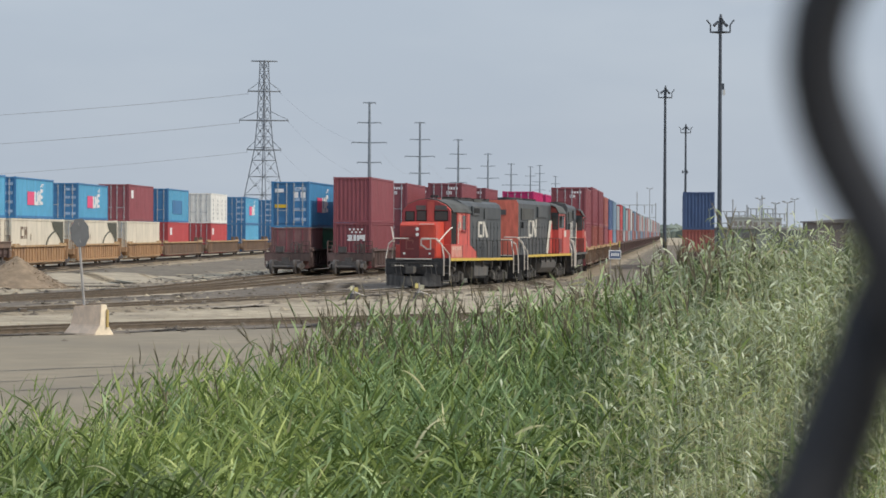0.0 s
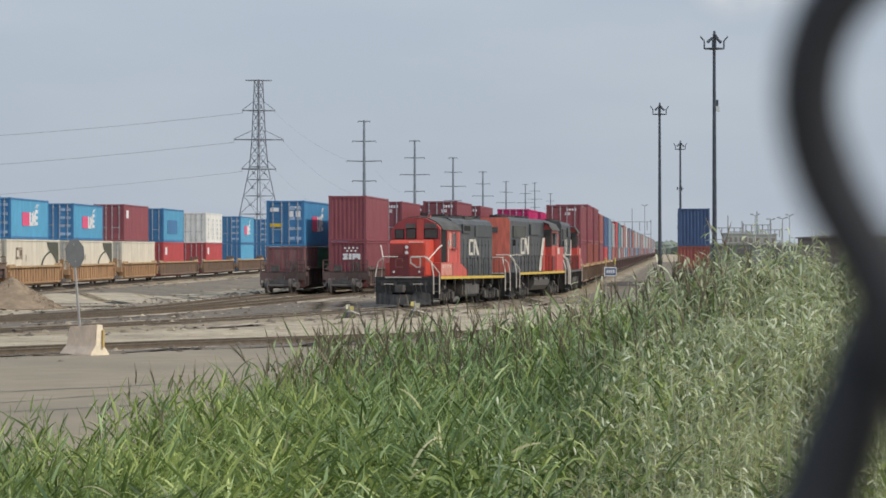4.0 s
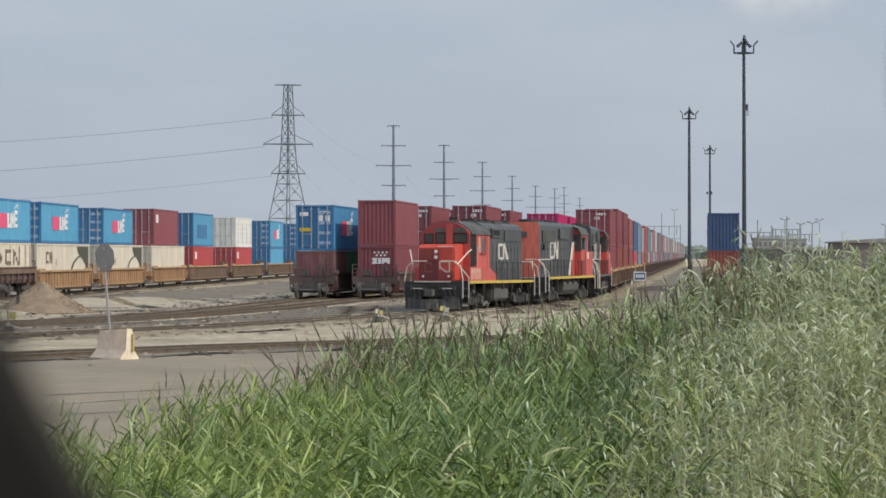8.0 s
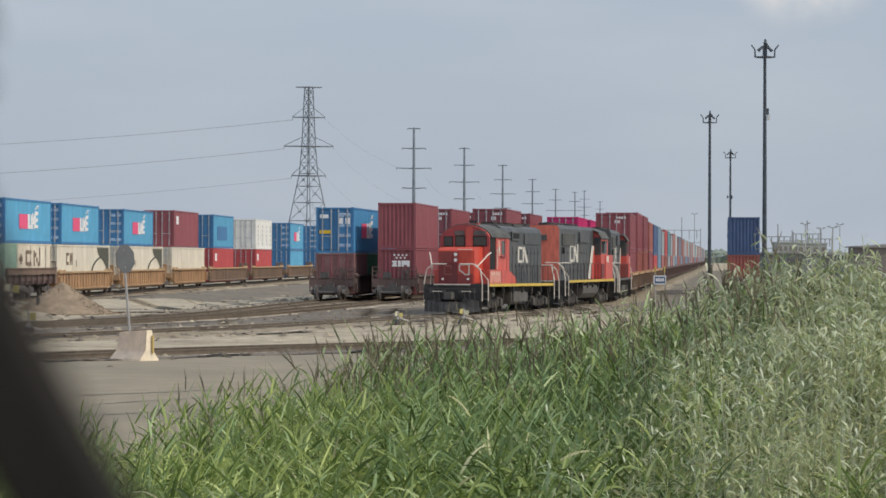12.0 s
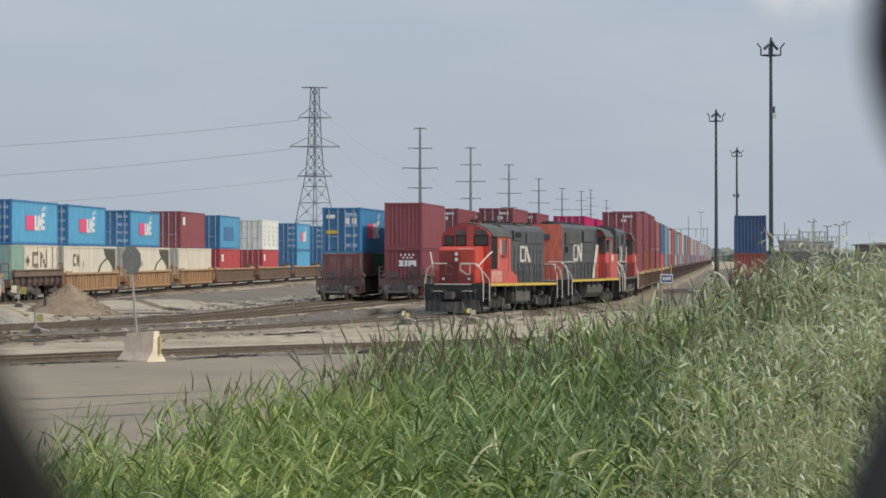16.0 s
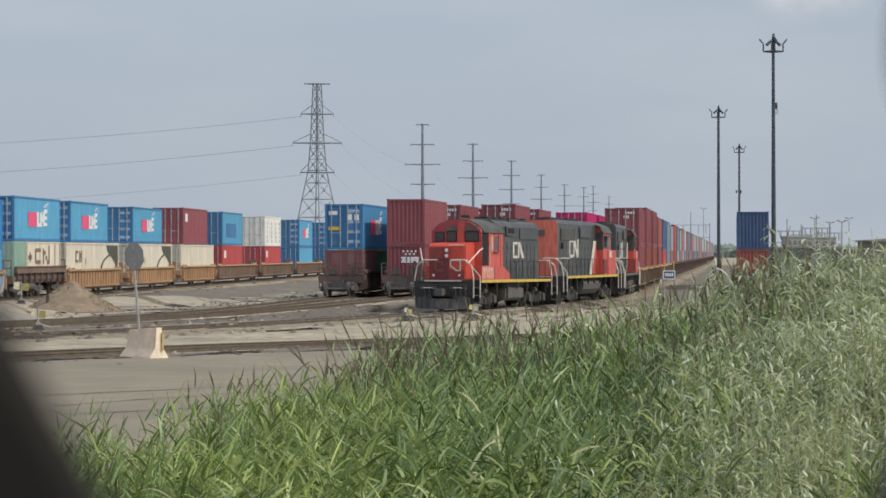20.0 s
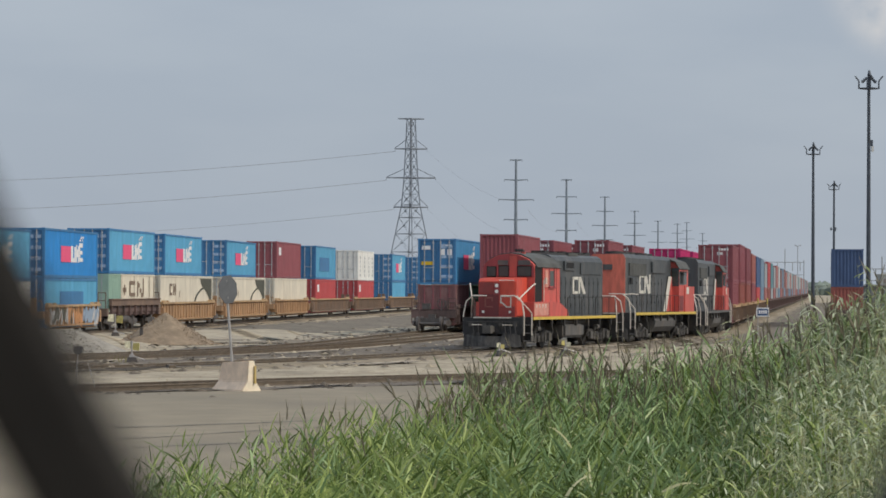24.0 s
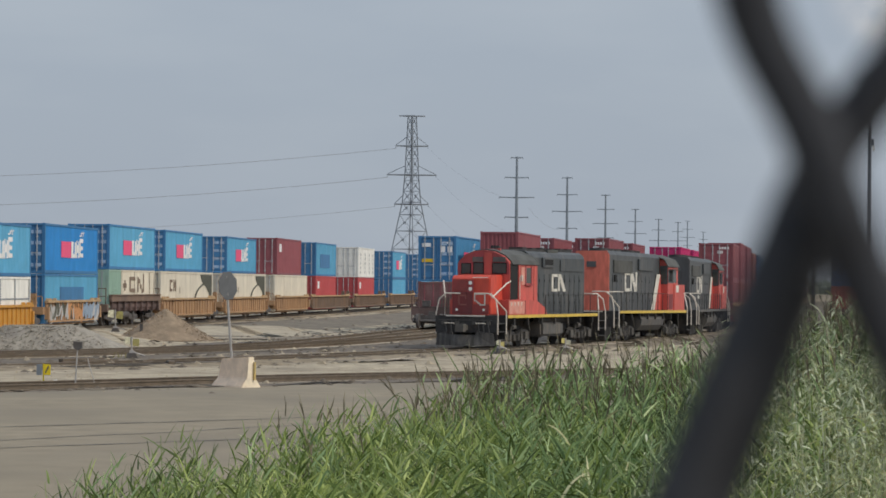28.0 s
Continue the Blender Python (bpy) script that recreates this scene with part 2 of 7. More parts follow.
def mesh_of(name, bm, material, smooth=False):
    me = bpy.data.meshes.new(name)
    bm.to_mesh(me)
    bm.free()
    me.materials.append(material)
    if smooth:
        me.shade_smooth()
    return me


def part(name, bm, material, parent, label="", smooth=False):
    """One mesh object under a thing or under a part; bm may be a mesh that is shared."""
    me = bm if isinstance(bm, bpy.types.Mesh) else mesh_of(name, bm, material, smooth)
    ob = new(name, me)
    ob.parent = parent
    if label:
        ob["label"] = label
    return ob


def thing(name, label, category, m=None, group="", kind=""):
    ob = new(name)
    ob.empty_display_size = 0.2
    if m is not None:
        ob.matrix_world = m
    return tagged(ob, label, category, group, kind)


def solo(name, bm, material, label, category, m=None, group="", kind="", smooth=False):
    ob = new(name, bm if isinstance(bm, bpy.types.Mesh) else mesh_of(name, bm, material, smooth))
    if m is not None:
        ob.matrix_world = m
    return tagged(ob, label, category, group, kind)


def bx(name, dims, material, parent, label="", bevel=0.0):
    bm = bmesh.new()
    box(bm, *dims)
    if bevel:
        bmesh.ops.bevel(bm, geom=bm.edges[:], offset=bevel, segments=2, affect="EDGES")
    return part(name, bm, material, parent, label)


def outline(name, pts, axis, a, b, material, parent, label=""):
    bm = bmesh.new()
    prism(bm, pts, axis, a, b)
    return part(name, bm, material, parent, label)


def pipe(name, pts, r, material, parent, label=""):
    bm = bmesh.new()
    tube(bm, [Vector(p) for p in pts], r, 6)
    return part(name, bm, material, parent, label)


def smooth_line(pts, n=6):
    P = [pts[0]] + list(pts) + [pts[-1]]
    out = []
    for i in range(1, len(P) - 2):
        p0, p1, p2, p3 = (Vector(p) for p in P[i - 1:i + 3])
        for k in range(n):
            t = k / n
            out.append(0.5 * (2 * p1 + (p2 - p0) * t + (2 * p0 - 5 * p1 + 4 * p2 - p3) * t * t + (3 * p1 - p0 - 3 * p2 + p3) * t ** 3))
    return out + [Vector(pts[-1])]


def wire_tube(bm, pts, r, n=10):
    rings = []
    for i, p in enumerate(pts):
        d = (pts[min(i + 1, len(pts) - 1)] - pts[max(i - 1, 0)]).normalized()
        q = d.to_track_quat("Z", "Y").to_matrix()
        rings.append([bm.verts.new(p + q @ Vector((r * math.cos(2 * math.pi * k / n), r * math.sin(2 * math.pi * k / n), 0))) for k in range(n)])
    for a, b in zip(rings, rings[1:]):
        for k in range(n):
            bm.faces.new((a[k], a[(k + 1) % n], b[(k + 1) % n], b[k]))


def pydata(name, verts, faces, material, smooth=False):
    me = bpy.data.meshes.new(name)
    me.from_pydata(verts, [], faces)
    me.materials.append(material)
    if smooth:
        me.shade_smooth()
    return me


def between(pts, q):
    """Straight-line reading of a short table."""
    for (a, ya), (b, yb) in zip(pts, pts[1:]):
        if q <= b:
            return ya + (yb - ya) * max(0, q - a) / (b - a)
    return pts[-1][1]


def step(v, a, b):
    t = min(1.0, max(0.0, (v - a) / (b - a)))
    return t * t * (3 - 2 * t)


# ---- plan ----


def ground_z(x, y):
    """The lie of the land: a bank under the camera, a ditch, a flat yard, a slightly higher track on the far left."""
    z = 1.45 - 2.2 * step(y, 1.5, 13.0) + 1.0 * step(y, 21.0, 31.0)
    z += 1.1 * step(x, 0.10 * y, 0.10 * y + 2.2) * step(y, 8.0, 14.0) * (1 - step(y, 25.0, 38.0))
    z -= 0.25 * step(y, 66.0, 100.0)
    line = -20.9 + (y - 141.0) * 0.158
    z += 0.30 * (1 - step(x, line + 2.5, line + 9.0)) * step(y, 110.0, 140.0)
    z += 0.12 * step(y, 120.0, 155.0) * step(x, line + 6, line + 14)
    return z


# The curved track of the engines: distance from its origin to heading, in degrees.
LEAD_HEADING = ((-60, 40), (-30, 30), (-10, 24.5), (7, 21.8), (19, 18.7), (29, 16.6), (39, 14.5), (48, 11.0), (56, 8.6), (80, 8.25))
LEAD_ORIGIN = (1.63, 123.5)


def lead_heading(u):
    for (a, ha), (b, hb) in zip(LEAD_HEADING, LEAD_HEADING[1:]):
        if u <= b:
            return radians(ha + (hb - ha) * max(0.0, u - a) / (b - a))
    return radians(LEAD_HEADING[-1][1])


LEAD = {}
for sgn in (1, -1):
    px, py = LEAD_ORIGIN
    LEAD[0] = (px, py)
    for i in range(1, 1200 if sgn > 0 else 240):
        hh = lead_heading(sgn * (i - 0.5) * 0.25)
        px, py = px + sgn * 0.25 * math.sin(hh), py + sgn * 0.25 * math.cos(hh)
        LEAD[sgn * i] = (px, py)


def lead(u):
    k = u / 0.25
    i = math.floor(k)
    a, b = LEAD[i], LEAD[i + 1]
    return (a[0] + (b[0] - a[0]) * (k - i), a[1] + (b[1] - a[1]) * (k - i))

# ---- ground, road, tracks ----


def ramp_axis(stops):
    out = []
    for (a, b, n) in stops:
        out += [a + (b - a) * i / n for i in range(n)]
    return out + [stops[-1][1]]


xs = ramp_axis([(-2500, -400, 10), (-400, -60, 16), (-60, 60, 100), (60, 400, 20), (400, 2500, 10)])
ys = ramp_axis([(-60, 0, 8), (0, 60, 40), (60, 220, 130), (220, 900, 34), (900, 4500, 14)])
gv, gf = [], []
for y in ys:
    for x in xs:
        far = step(y, 230, 500)
        z = ground_z(x, y) if -60 < x < 60 else ground_z(max(-60, min(60, x)), y)
        gv.append((x, y, z * (1 - far) + 0.1 * far + 0.035 * noise.noise((x * 0.35, y * 0.22, 0)) * (1 - far)))
nx = len(xs)
for j in range(len(ys) - 1):
    for i in range(nx - 1):
        a = j * nx + i
        gf.append((a, a + 1, a + nx + 1, a + nx))
tagged(new("ground", pydata("ground", gv, gf, GROUND, True)), "pale tan packed dirt of a rail yard with darker oily patches", "ground", kind="structure")


def ribbon(name, line, half, lift, material, label, category, wobble=0.0, crown=0.0, across=(-1, -0.5, 0, 0.5, 1)):
    """A strip of ground cover that follows a line, with an uneven edge."""
    v, f = [], []
    m = len(across)
    rnd = random.Random(len(line))
    for i, (x, y) in enumerate(line):
        a, b = line[max(0, i - 1)], line[min(len(line) - 1, i + 1)]
        d = Vector((b[0] - a[0], b[1] - a[1], 0)).normalized()
        n = Vector((d.y, -d.x, 0))
        for k, s in enumerate(across):
            w = half * s * (1 + (rnd.uniform(-wobble, wobble) if abs(s) == 1 else 0))
            px, py = x + n.x * w, y + n.y * w
            edge = abs(s) == 1
            v.append((px, py, ground_z(px, py) + (lift + crown * (1 - abs(s)) if not edge else -0.04)))
    for i in range(len(line) - 1):
        for k in range(m - 1):
            a = i * m + k
            f.append((a, a + 1, a + m + 1, a + m))
    return tagged(new(name, pydata(name, v, f, material, True)), label, category, kind="structure")


def spread(pts, gap):
    """Evenly spaced points along a smooth line through pts."""
    out = []
    P = [pts[0]] + list(pts) + [pts[-1]]
    for i in range(1, len(P) - 2):
        p0, p1, p2, p3 = P[i - 1], P[i], P[i + 1], P[i + 2]
        n = max(1, int(math.dist(p1, p2) / gap))
        for k in range(n):
            t = k / n
            out.append(tuple(0.5 * (2 * p1[c] + (p2[c] - p0[c]) * t + (2 * p0[c] - 5 * p1[c] + 4 * p2[c] - p3[c]) * t * t
                                    + (3 * p1[c] - p0[c] - 3 * p2[c] + p3[c]) * t ** 3) for c in (0, 1)))
    return out + [tuple(pts[-1])]


ROAD_LINE = spread([(-61, 13.4), (-21, 39.9), (-6.5, 50.4), (3, 56.9), (19, 68.4), (59, 96.4)], 1.5)
ribbon("road", ROAD_LINE, 17.3, 0.055, ASPHALT, "worn grey asphalt yard road with dark sealed cracks", "road", 0.010, across=(-1, -0.965, -0.5, 0, 0.5, 0.965, 1))
CRACK = mat("crack sealant", (0.05, 0.048, 0.045), 0.7, 0, 0.2, 8)
for k, (x0, y0, slope, wid) in enumerate(((-8.15, 49.05, 0.86, 0.06), (-7.44, 45.0, 1.22, 0.05), (-7.12, 42.9, 0.84, 0.05))):
    v, f = [], []
    for i in range(80):
        x = x0 - 9.0 + 0.32 * i
        y = y0 + (x - x0) * slope + 0.30 * noise.noise((x * 0.7, k * 5.0, 3)) + 0.10 * noise.noise((x * 2.6, k * 5.0, 4))
        w = wid * (1 + 0.8 * noise.noise((x * 1.9, k * 3.0, 8)))
        z = ground_z(x, y) + 0.064
        v += [(x, y - w, z), (x, y + w, z)]
        if i:
            f.append((2 * i - 2, 2 * i, 2 * i + 1, 2 * i - 1))
    tagged(new("road_crack", pydata("road_crack", v, f, CRACK)), "long dark sealed crack in the asphalt road", "road crack", kind="structure")

RAIL_H = 0.16


def rail_mesh(line, z_of, side):
    """A rail with head, web and foot, beside a centre line."""
    prof = ((-0.07, 0), (0.07, 0), (0.07, 0.02), (0.012, 0.04), (0.012, 0.12), (0.037, 0.13), (0.037, RAIL_H), (-0.037, RAIL_H), (-0.037, 0.13), (-0.012, 0.12), (-0.012, 0.04), (-0.07, 0.02))
    v, f = [], []
    k = len(prof)
    for i, (x, y) in enumerate(line):
        a, b = line[max(0, i - 1)], line[min(len(line) - 1, i + 1)]
        d = Vector((b[0] - a[0], b[1] - a[1])).normalized()
        n = (d.y, -d.x)
        for (o, z) in prof:
            w = side * 0.754 + o
            v.append((x + n[0] * w, y + n[1] * w, z_of(x, y) + z))
        if i:
            for j in range(k):
                c = (i - 1) * k
                f.append((c + j, c + (j + 1) % k, c + k + (j + 1) % k, c + k + j))
    return v, f


TIE_MESH = None


def lay_track(name, line, z_of, label, tie_span=None, bed=2.3, ballast=True):
    """A track: its bed, two rails and, where they can be told apart, its ties."""
    global TIE_MESH
    t = thing(name, label, "rail track", kind="structure")
    if ballast:
        ribbon("ballast_bed", line, bed, 0.035, BALLAST, "dark oily ballast strip under a track", "ballast", 0.30, 0.03)
    for side in (-1, 1):
        v, f = rail_mesh(line, z_of, side)
        part("rail", pydata("rail", v, f, RAIL), None, t)
    if tie_span:
        if TIE_MESH is None:
            bm = bmesh.new()
            box(bm, -1.3, 1.3, -0.12, 0.12, -0.12, 0.030)
            TIE_MESH = mesh_of("tie", bm, TIE)
        travelled, nxt = 0.0, tie_span[0]
        for a, b in zip(line, line[1:]):
            L = math.dist(a, b)
            while nxt < travelled + L and nxt < tie_span[1]:
                w = (nxt - travelled) / L
                x, y = a[0] + (b[0] - a[0]) * w, a[1] + (b[1] - a[1]) * w
                tie = part("tie", TIE_MESH, None, t)
                tie.matrix_world = pose(x, y, z_of(x, y), 0, 0, -math.degrees(math.atan2(b[0] - a[0], b[1] - a[1])))
                nxt += 0.55
            travelled += L
    return t


def on_bed(x, y):
    return ground_z(x, y) + 0.05


H_LEFT, H_MID, H_MAIN = 9.4, 8.8, 8.25
NEAR_LINE = spread([(-36, 46), (-20, 58.6), (-11.0, 66.3), (-6.3, 72.6), (-1.9, 78.9), (3.3, 85.6), (10, 96), (17, 113), (24, 145)], 1.2)
lay_track("near_track", NEAR_LINE, on_bed, "rusty rails of a siding on dark ties beside the road", (4, 90), 2.2)
LEAD_LINE = [lead(u) for u in np.arange(-50, 84, 1.2)]


def lead_z(x, y):
    return between(((118, 0.14), (134, 0.15), (150, 0.06), (166, 0.03), (190, -0.02)), y) - RAIL_H


lay_track("lead_track", LEAD_LINE, lead_z, "curving yard track on dark oily ballast under the engines", (0, 66), 4.2)


def straight(start, heading, back, ahead, gap=2.5):
    h = radians(heading)
    n = int((back + ahead) / gap)
    return [(start[0] + math.sin(h) * (-back + gap * i), start[1] + math.cos(h) * (-back + gap * i)) for i in range(n + 1)]


LEFT_AT = ((-24.7, 92.0), (-23.3, 107.0), (-21.95, 121.9), (-20.52, 136.9), (-19.08, 151.9), (-17.46, 167.0), (-15.3, 188.2), (-13.1, 210.1), (-11.0, 230.6), (-8.2, 258.0), (-5.4, 285.8), (-2.6, 313.0), (0.2, 340.0))
LEFT_LINE = spread([(x - 1.2, y + 0.19) for x, y in LEFT_AT] + [(6.0, 398)], 2.5)
lay_track("left_track", LEFT_LINE, on_bed, "straight track under a long container train", None, 3.6)
A_X, B_X, AB_Y = -0.37, 3.59, 169.6
A_LINE = spread([(-30, 93), (-19, 104), (-11, 118), (-6.2, 134), (-2.6, 154), (A_X, AB_Y), (A_X + 4.64, AB_Y + 30), (A_X + 20.1, AB_Y + 130)], 2.0)
B_LINE = spread([(-19, 98.5), (-11.5, 112), (-4.5, 131), (0.6, 152), (B_X, AB_Y), (B_X + 4.64, AB_Y + 30), (B_X + 20.1, AB_Y + 130)], 2.0)
lay_track("siding_track", A_LINE, on_bed, "yard track joining the ladder in front of stacked containers", None, 3.6)
lay_track("siding_track", B_LINE, on_bed, "yard track joining the ladder in front of stacked containers", None, 3.6)
for k in (1, 2):
    lay_track("siding_track", straight((B_X + 4.02 * k, AB_Y), H_MID, 4, 130), on_bed, "yard track between container trains", None, 2.2)
MAIN_START = (19.25, 187.2)
MAIN_LINE = straight(MAIN_START, H_MAIN, 0, 760, 6.0)
lay_track("main_track", MAIN_LINE, on_bed, "long straight track under a container train reaching the horizon", None, 2.4)
BLUE_START = (31.1, 204.0)
lay_track("right_track", straight(BLUE_START, H_MAIN, 50, 300, 6.0), on_bed, "track under a stack of containers behind the weeds", None, 2.4)



def patch(name, low, high, lift, material, label, seed, sunk=0.09):
    """Ground cover between two lines, with frayed edges."""
    a, b = spread(low, 0.8), spread(high, 0.8)
    n, m = 90, 9
    v, f = [], []
    for i in range(n):
        p, q = a[int(i / (n - 1) * (len(a) - 1))], b[int(i / (n - 1) * (len(b) - 1))]
        gap = math.dist(p, q)
        f0 = 0.9 * noise.noise((p[0] * 0.9, p[1] * 0.5, seed)) / max(gap, 1.0)
        f1 = 1 + 2.4 * noise.noise((q[0] * 0.8, q[1] * 0.4, seed + 5)) / max(gap, 2.4)
        for k in range(m):
            w = f0 + (f1 - f0) * k / (m - 1)
            x, y = p[0] + (q[0] - p[0]) * w, p[1] + (q[1] - p[1]) * w
            v.append((x, y, ground_z(x, y) + (lift if 0 < k < m - 1 else lift - sunk)))
    for i in range(n - 1):
        for k in range(m - 1):
            c = i * m + k
            f.append((c, c + 1, c + m + 1, c + m))
    return tagged(new(name, pydata(name, v, f, material, True)), label, "ground", kind="structure")


patch("stained_ground", [(-22, 86), (-11.9, 99), (-9.1, 102.5), (-6.3, 109.5), (-2.8, 114.5), (-0.4, 118.3), (2.2, 121), (4.9, 124.8)],
      [(-27, 118), (-14.5, 125), (-12, 136), (-8, 141), (-5, 147), (-0.5, 150), (4, 152), (7, 155)], 0.060, OILY, "dark brown trodden dirt where the yard tracks join", 3)
patch("stained_ground", [(4.4, 124.3), (6.1, 126.7), (8.6, 131.4), (11.1, 135.2), (13.3, 139.3), (15, 142.6)],
      [(4, 131), (6, 135), (8.2, 141), (10.5, 148), (12.5, 155), (14.5, 163)], 0.070, STAINED, "dark oily dirt beside the curving track", 21)
patch("sandy_ground", [(-19, 131), (-15, 132), (-12.5, 138), (-9.7, 140.5), (-6.9, 144.5), (-5.5, 148.5), (-2.5, 158)],
      [(-22, 150), (-15.4, 169), (-10.4, 176), (-6.2, 167), (-4.2, 162), (-3.4, 161), (-2.2, 159.5)], 0.064, SAND, "pale sandy dirt beside a gravel heap", 8)
patch("verge_ground", [(-20, 54.7), (-14, 60.7), (-8.1, 67.5), (-6.1, 69.3), (-3.3, 72.4), (-0.3, 76), (6, 83)],
      [(-21, 58.5), (-15, 64), (-9.5, 68.8), (-6.6, 73), (-2.5, 78.5), (2, 84), (7, 91)], 0.068, OILY, "dark brown cloddy dirt along the road edge", 12, 0.010)

# oil-soaked and dusty streaks along the tracks
rd = random.Random(31)
oily_v, oily_f, dust_v, dust_f = [], [], [], []
for run, count in ((LEAD_LINE, 46), (A_LINE, 60), (B_LINE, 50), (NEAR_LINE, 60), (LEFT_LINE, 60)):
    for k in range(count):
        n = rd.randint(3, 9)
        i0 = rd.randrange(0, max(1, min(len(run), 70) - n))
        off, half = rd.gauss(0, 2.4), rd.uniform(0.06, 0.34)
        if run is NEAR_LINE:
            off = max(-1.3, min(1.3, off * 0.5))
        dark = rd.random() < 0.62
        V, Fc = (oily_v, oily_f) if dark else (dust_v, dust_f)
        lift = 0.070 + rd.uniform(0, 0.012)
        s0 = len(V)
        for i in range(i0, min(i0 + n, len(run) - 1)):
            a, b = run[i], run[i + 1]
            d = Vector((b[0] - a[0], b[1] - a[1])).normalized()
            for q in range(4):
                x, y = a[0] + (b[0] - a[0]) * q / 4, a[1] + (b[1] - a[1]) * q / 4
                o = off + 0.35 * noise.noise((x * 0.6, y * 0.6, k))
                for s in (-1, 1):
                    w = o + s * half * max(0.1, 1 + 0.9 * noise.noise((x * 1.7, y * 1.7, k + 9 * s)))
                    px, py = x + d.y * w, y - d.x * w
                    V.append((px, py, ground_z(px, py) + lift))
        for j in range((len(V) - s0) // 2 - 1):
            c = s0 + 2 * j
            Fc.append((c, c + 1, c + 3, c + 2))
tagged(new("oily_streaks", pydata("oily_streaks", oily_v, oily_f, OILY)), "dark oil-soaked streaks of dirt along the tracks", "dirt", kind="stuff")
tagged(new("dust_streaks", pydata("dust_streaks", dust_v, dust_f, DUST)), "pale dusty streaks of dirt along the tracks", "dirt", kind="stuff")
ribbon("oily_ground", spread([(-9, 139), (-1, 160), (6, 178), (12, 205)], 1.2), 7.5, 0.052, STAINED, "oil-darkened ground in front of the stacked containers", "ground", 0.25)

ribbon("oily_ground", spread([(-24, 95), (-12, 105), (-4.5, 117), (0.0, 132), (1.6, 146), (2.0, 166)], 1.2), 4.2, 0.058, STAINED, "dark oil-stained dirt between joining tracks", "ground", 0.3)
ribbon("cinder_ground", [(x + 1.6, y - 1.9) for x, y in NEAR_LINE[4:90]], 1.7, 0.036, STAINED, "dark brown dirt between a siding and the road", "ground", 0.2)
ribbon("cinder_ground", spread([(-18.6, 138), (-14.8, 160), (-10.6, 185), (-5.8, 215), (-1.0, 255), (4.5, 310)], 1.5), 5.0, 0.05, ASH, "grey-brown cinders beside the long train", "ground", 0.22)

ribbon("cinder_ground", spread([(19, 142), (24, 170), (29, 200), (37, 250), (55, 370), (90, 600)], 1.5), 7.5, 0.05, ASH, "grey-brown cinders beside the main train", "ground", 0.22)
rk = random.Random(77)
clod = {True: ([], []), False: ([], [])}
for run, count, spread_ in ((NEAR_LINE, 1500, 1.9), (LEAD_LINE, 1100, 3.4), (A_LINE, 1500, 3.6), (B_LINE, 1300, 3.4), (LEFT_LINE, 500, 3.6)):
    for k in range(count):
        i = rk.randrange(0, min(len(run) - 1, 75))
        x, y = run[i][0] + rk.gauss(0, spread_), run[i][1] + rk.gauss(0, spread_ * 0.7)
        v, f = clod[rk.random() < 0.8]
        s = 0.05 + 0.20 * rk.random() ** 2
        h = s * rk.uniform(0.35, 0.7)
        i0, z = len(v), ground_z(x, y) + 0.02
        for j in range(5):
            a = j * 1.2566 + rk.uniform(-0.3, 0.3)
            v.append((x + s * math.cos(a) * rk.uniform(0.7, 1.3), y + s * math.sin(a), z))
        v.append((x + rk.uniform(-0.3, 0.3) * s, y + rk.uniform(-0.3, 0.3) * s, z + h))
        f += [(i0 + j, i0 + (j + 1) % 5, i0 + 5) for j in range(5)]
tagged(new("dark_clods", pydata("dark_clods", *clod[True], OILY)), "dark clods of oily dirt strewn along the tracks", "dirt", kind="stuff")
tagged(new("pale_clods", pydata("pale_clods", *clod[False], GROUND)), "pale clods of dirt strewn along the tracks", "dirt", kind="stuff")

# ---- containers ----
BOX_L, BOX_W = 12.19, 2.438
SHELLS = {}


def wave(a, b, depth, period):
    """Points of a trapezoid corrugation between a and b: (along, inward)."""
    n = max(1, round((b - a) / period))
    p = (b - a) / n
    pts = []
    for i in range(n):
        s = a + i * p
        pts += [(s, 0), (s + p * 0.32, 0), (s + p * 0.5, depth), (s + p * 0.82, depth)]
    return pts + [(b, 0)]


def shell(height, plain_end, fine=True):
    """The corrugated walls of a box, open for the doors at the near end."""
    key = (height, plain_end, fine)
    if key in SHELLS:
        return SHELLS[key]
    bm = bmesh.new()
    w, L = BOX_W / 2 - 0.02, BOX_L
    z0, z1 = 0.16, height - 0.11
    period = 0.29 if fine else 1.2
    loops = [[(w - d, s) for s, d in wave(0.16, L - 0.16, 0.04, period)], [(-w + d, s) for s, d in wave(0.16, L - 0.16, 0.04, period)],
             [(s, L - 0.03 - d) for s, d in wave(-w + 0.14, w - 0.14, 0.045, 0.27 if fine else 0.8)]]
    if plain_end:
        loops.append([(s, 0.03 + d) for s, d in wave(-w + 0.14, w - 0.14, 0.05, 0.25 if fine else 0.8)])
    for lp in loops:
        lo = [bm.verts.new((x, y, z0)) for x, y in lp]
        hi = [bm.verts.new((x, y, z1)) for x, y in lp]
        for i in range(len(lp) - 1):
            bm.faces.new((lo[i], lo[i + 1], hi[i + 1], hi[i]))
    box(bm, -w + 0.05, w - 0.05, 0.08, L - 0.08, height - 0.10, height - 0.05)
    me = bpy.data.meshes.new("box_wall")
    bm.to_mesh(me)
    bm.free()
    SHELLS[key] = me
    return me


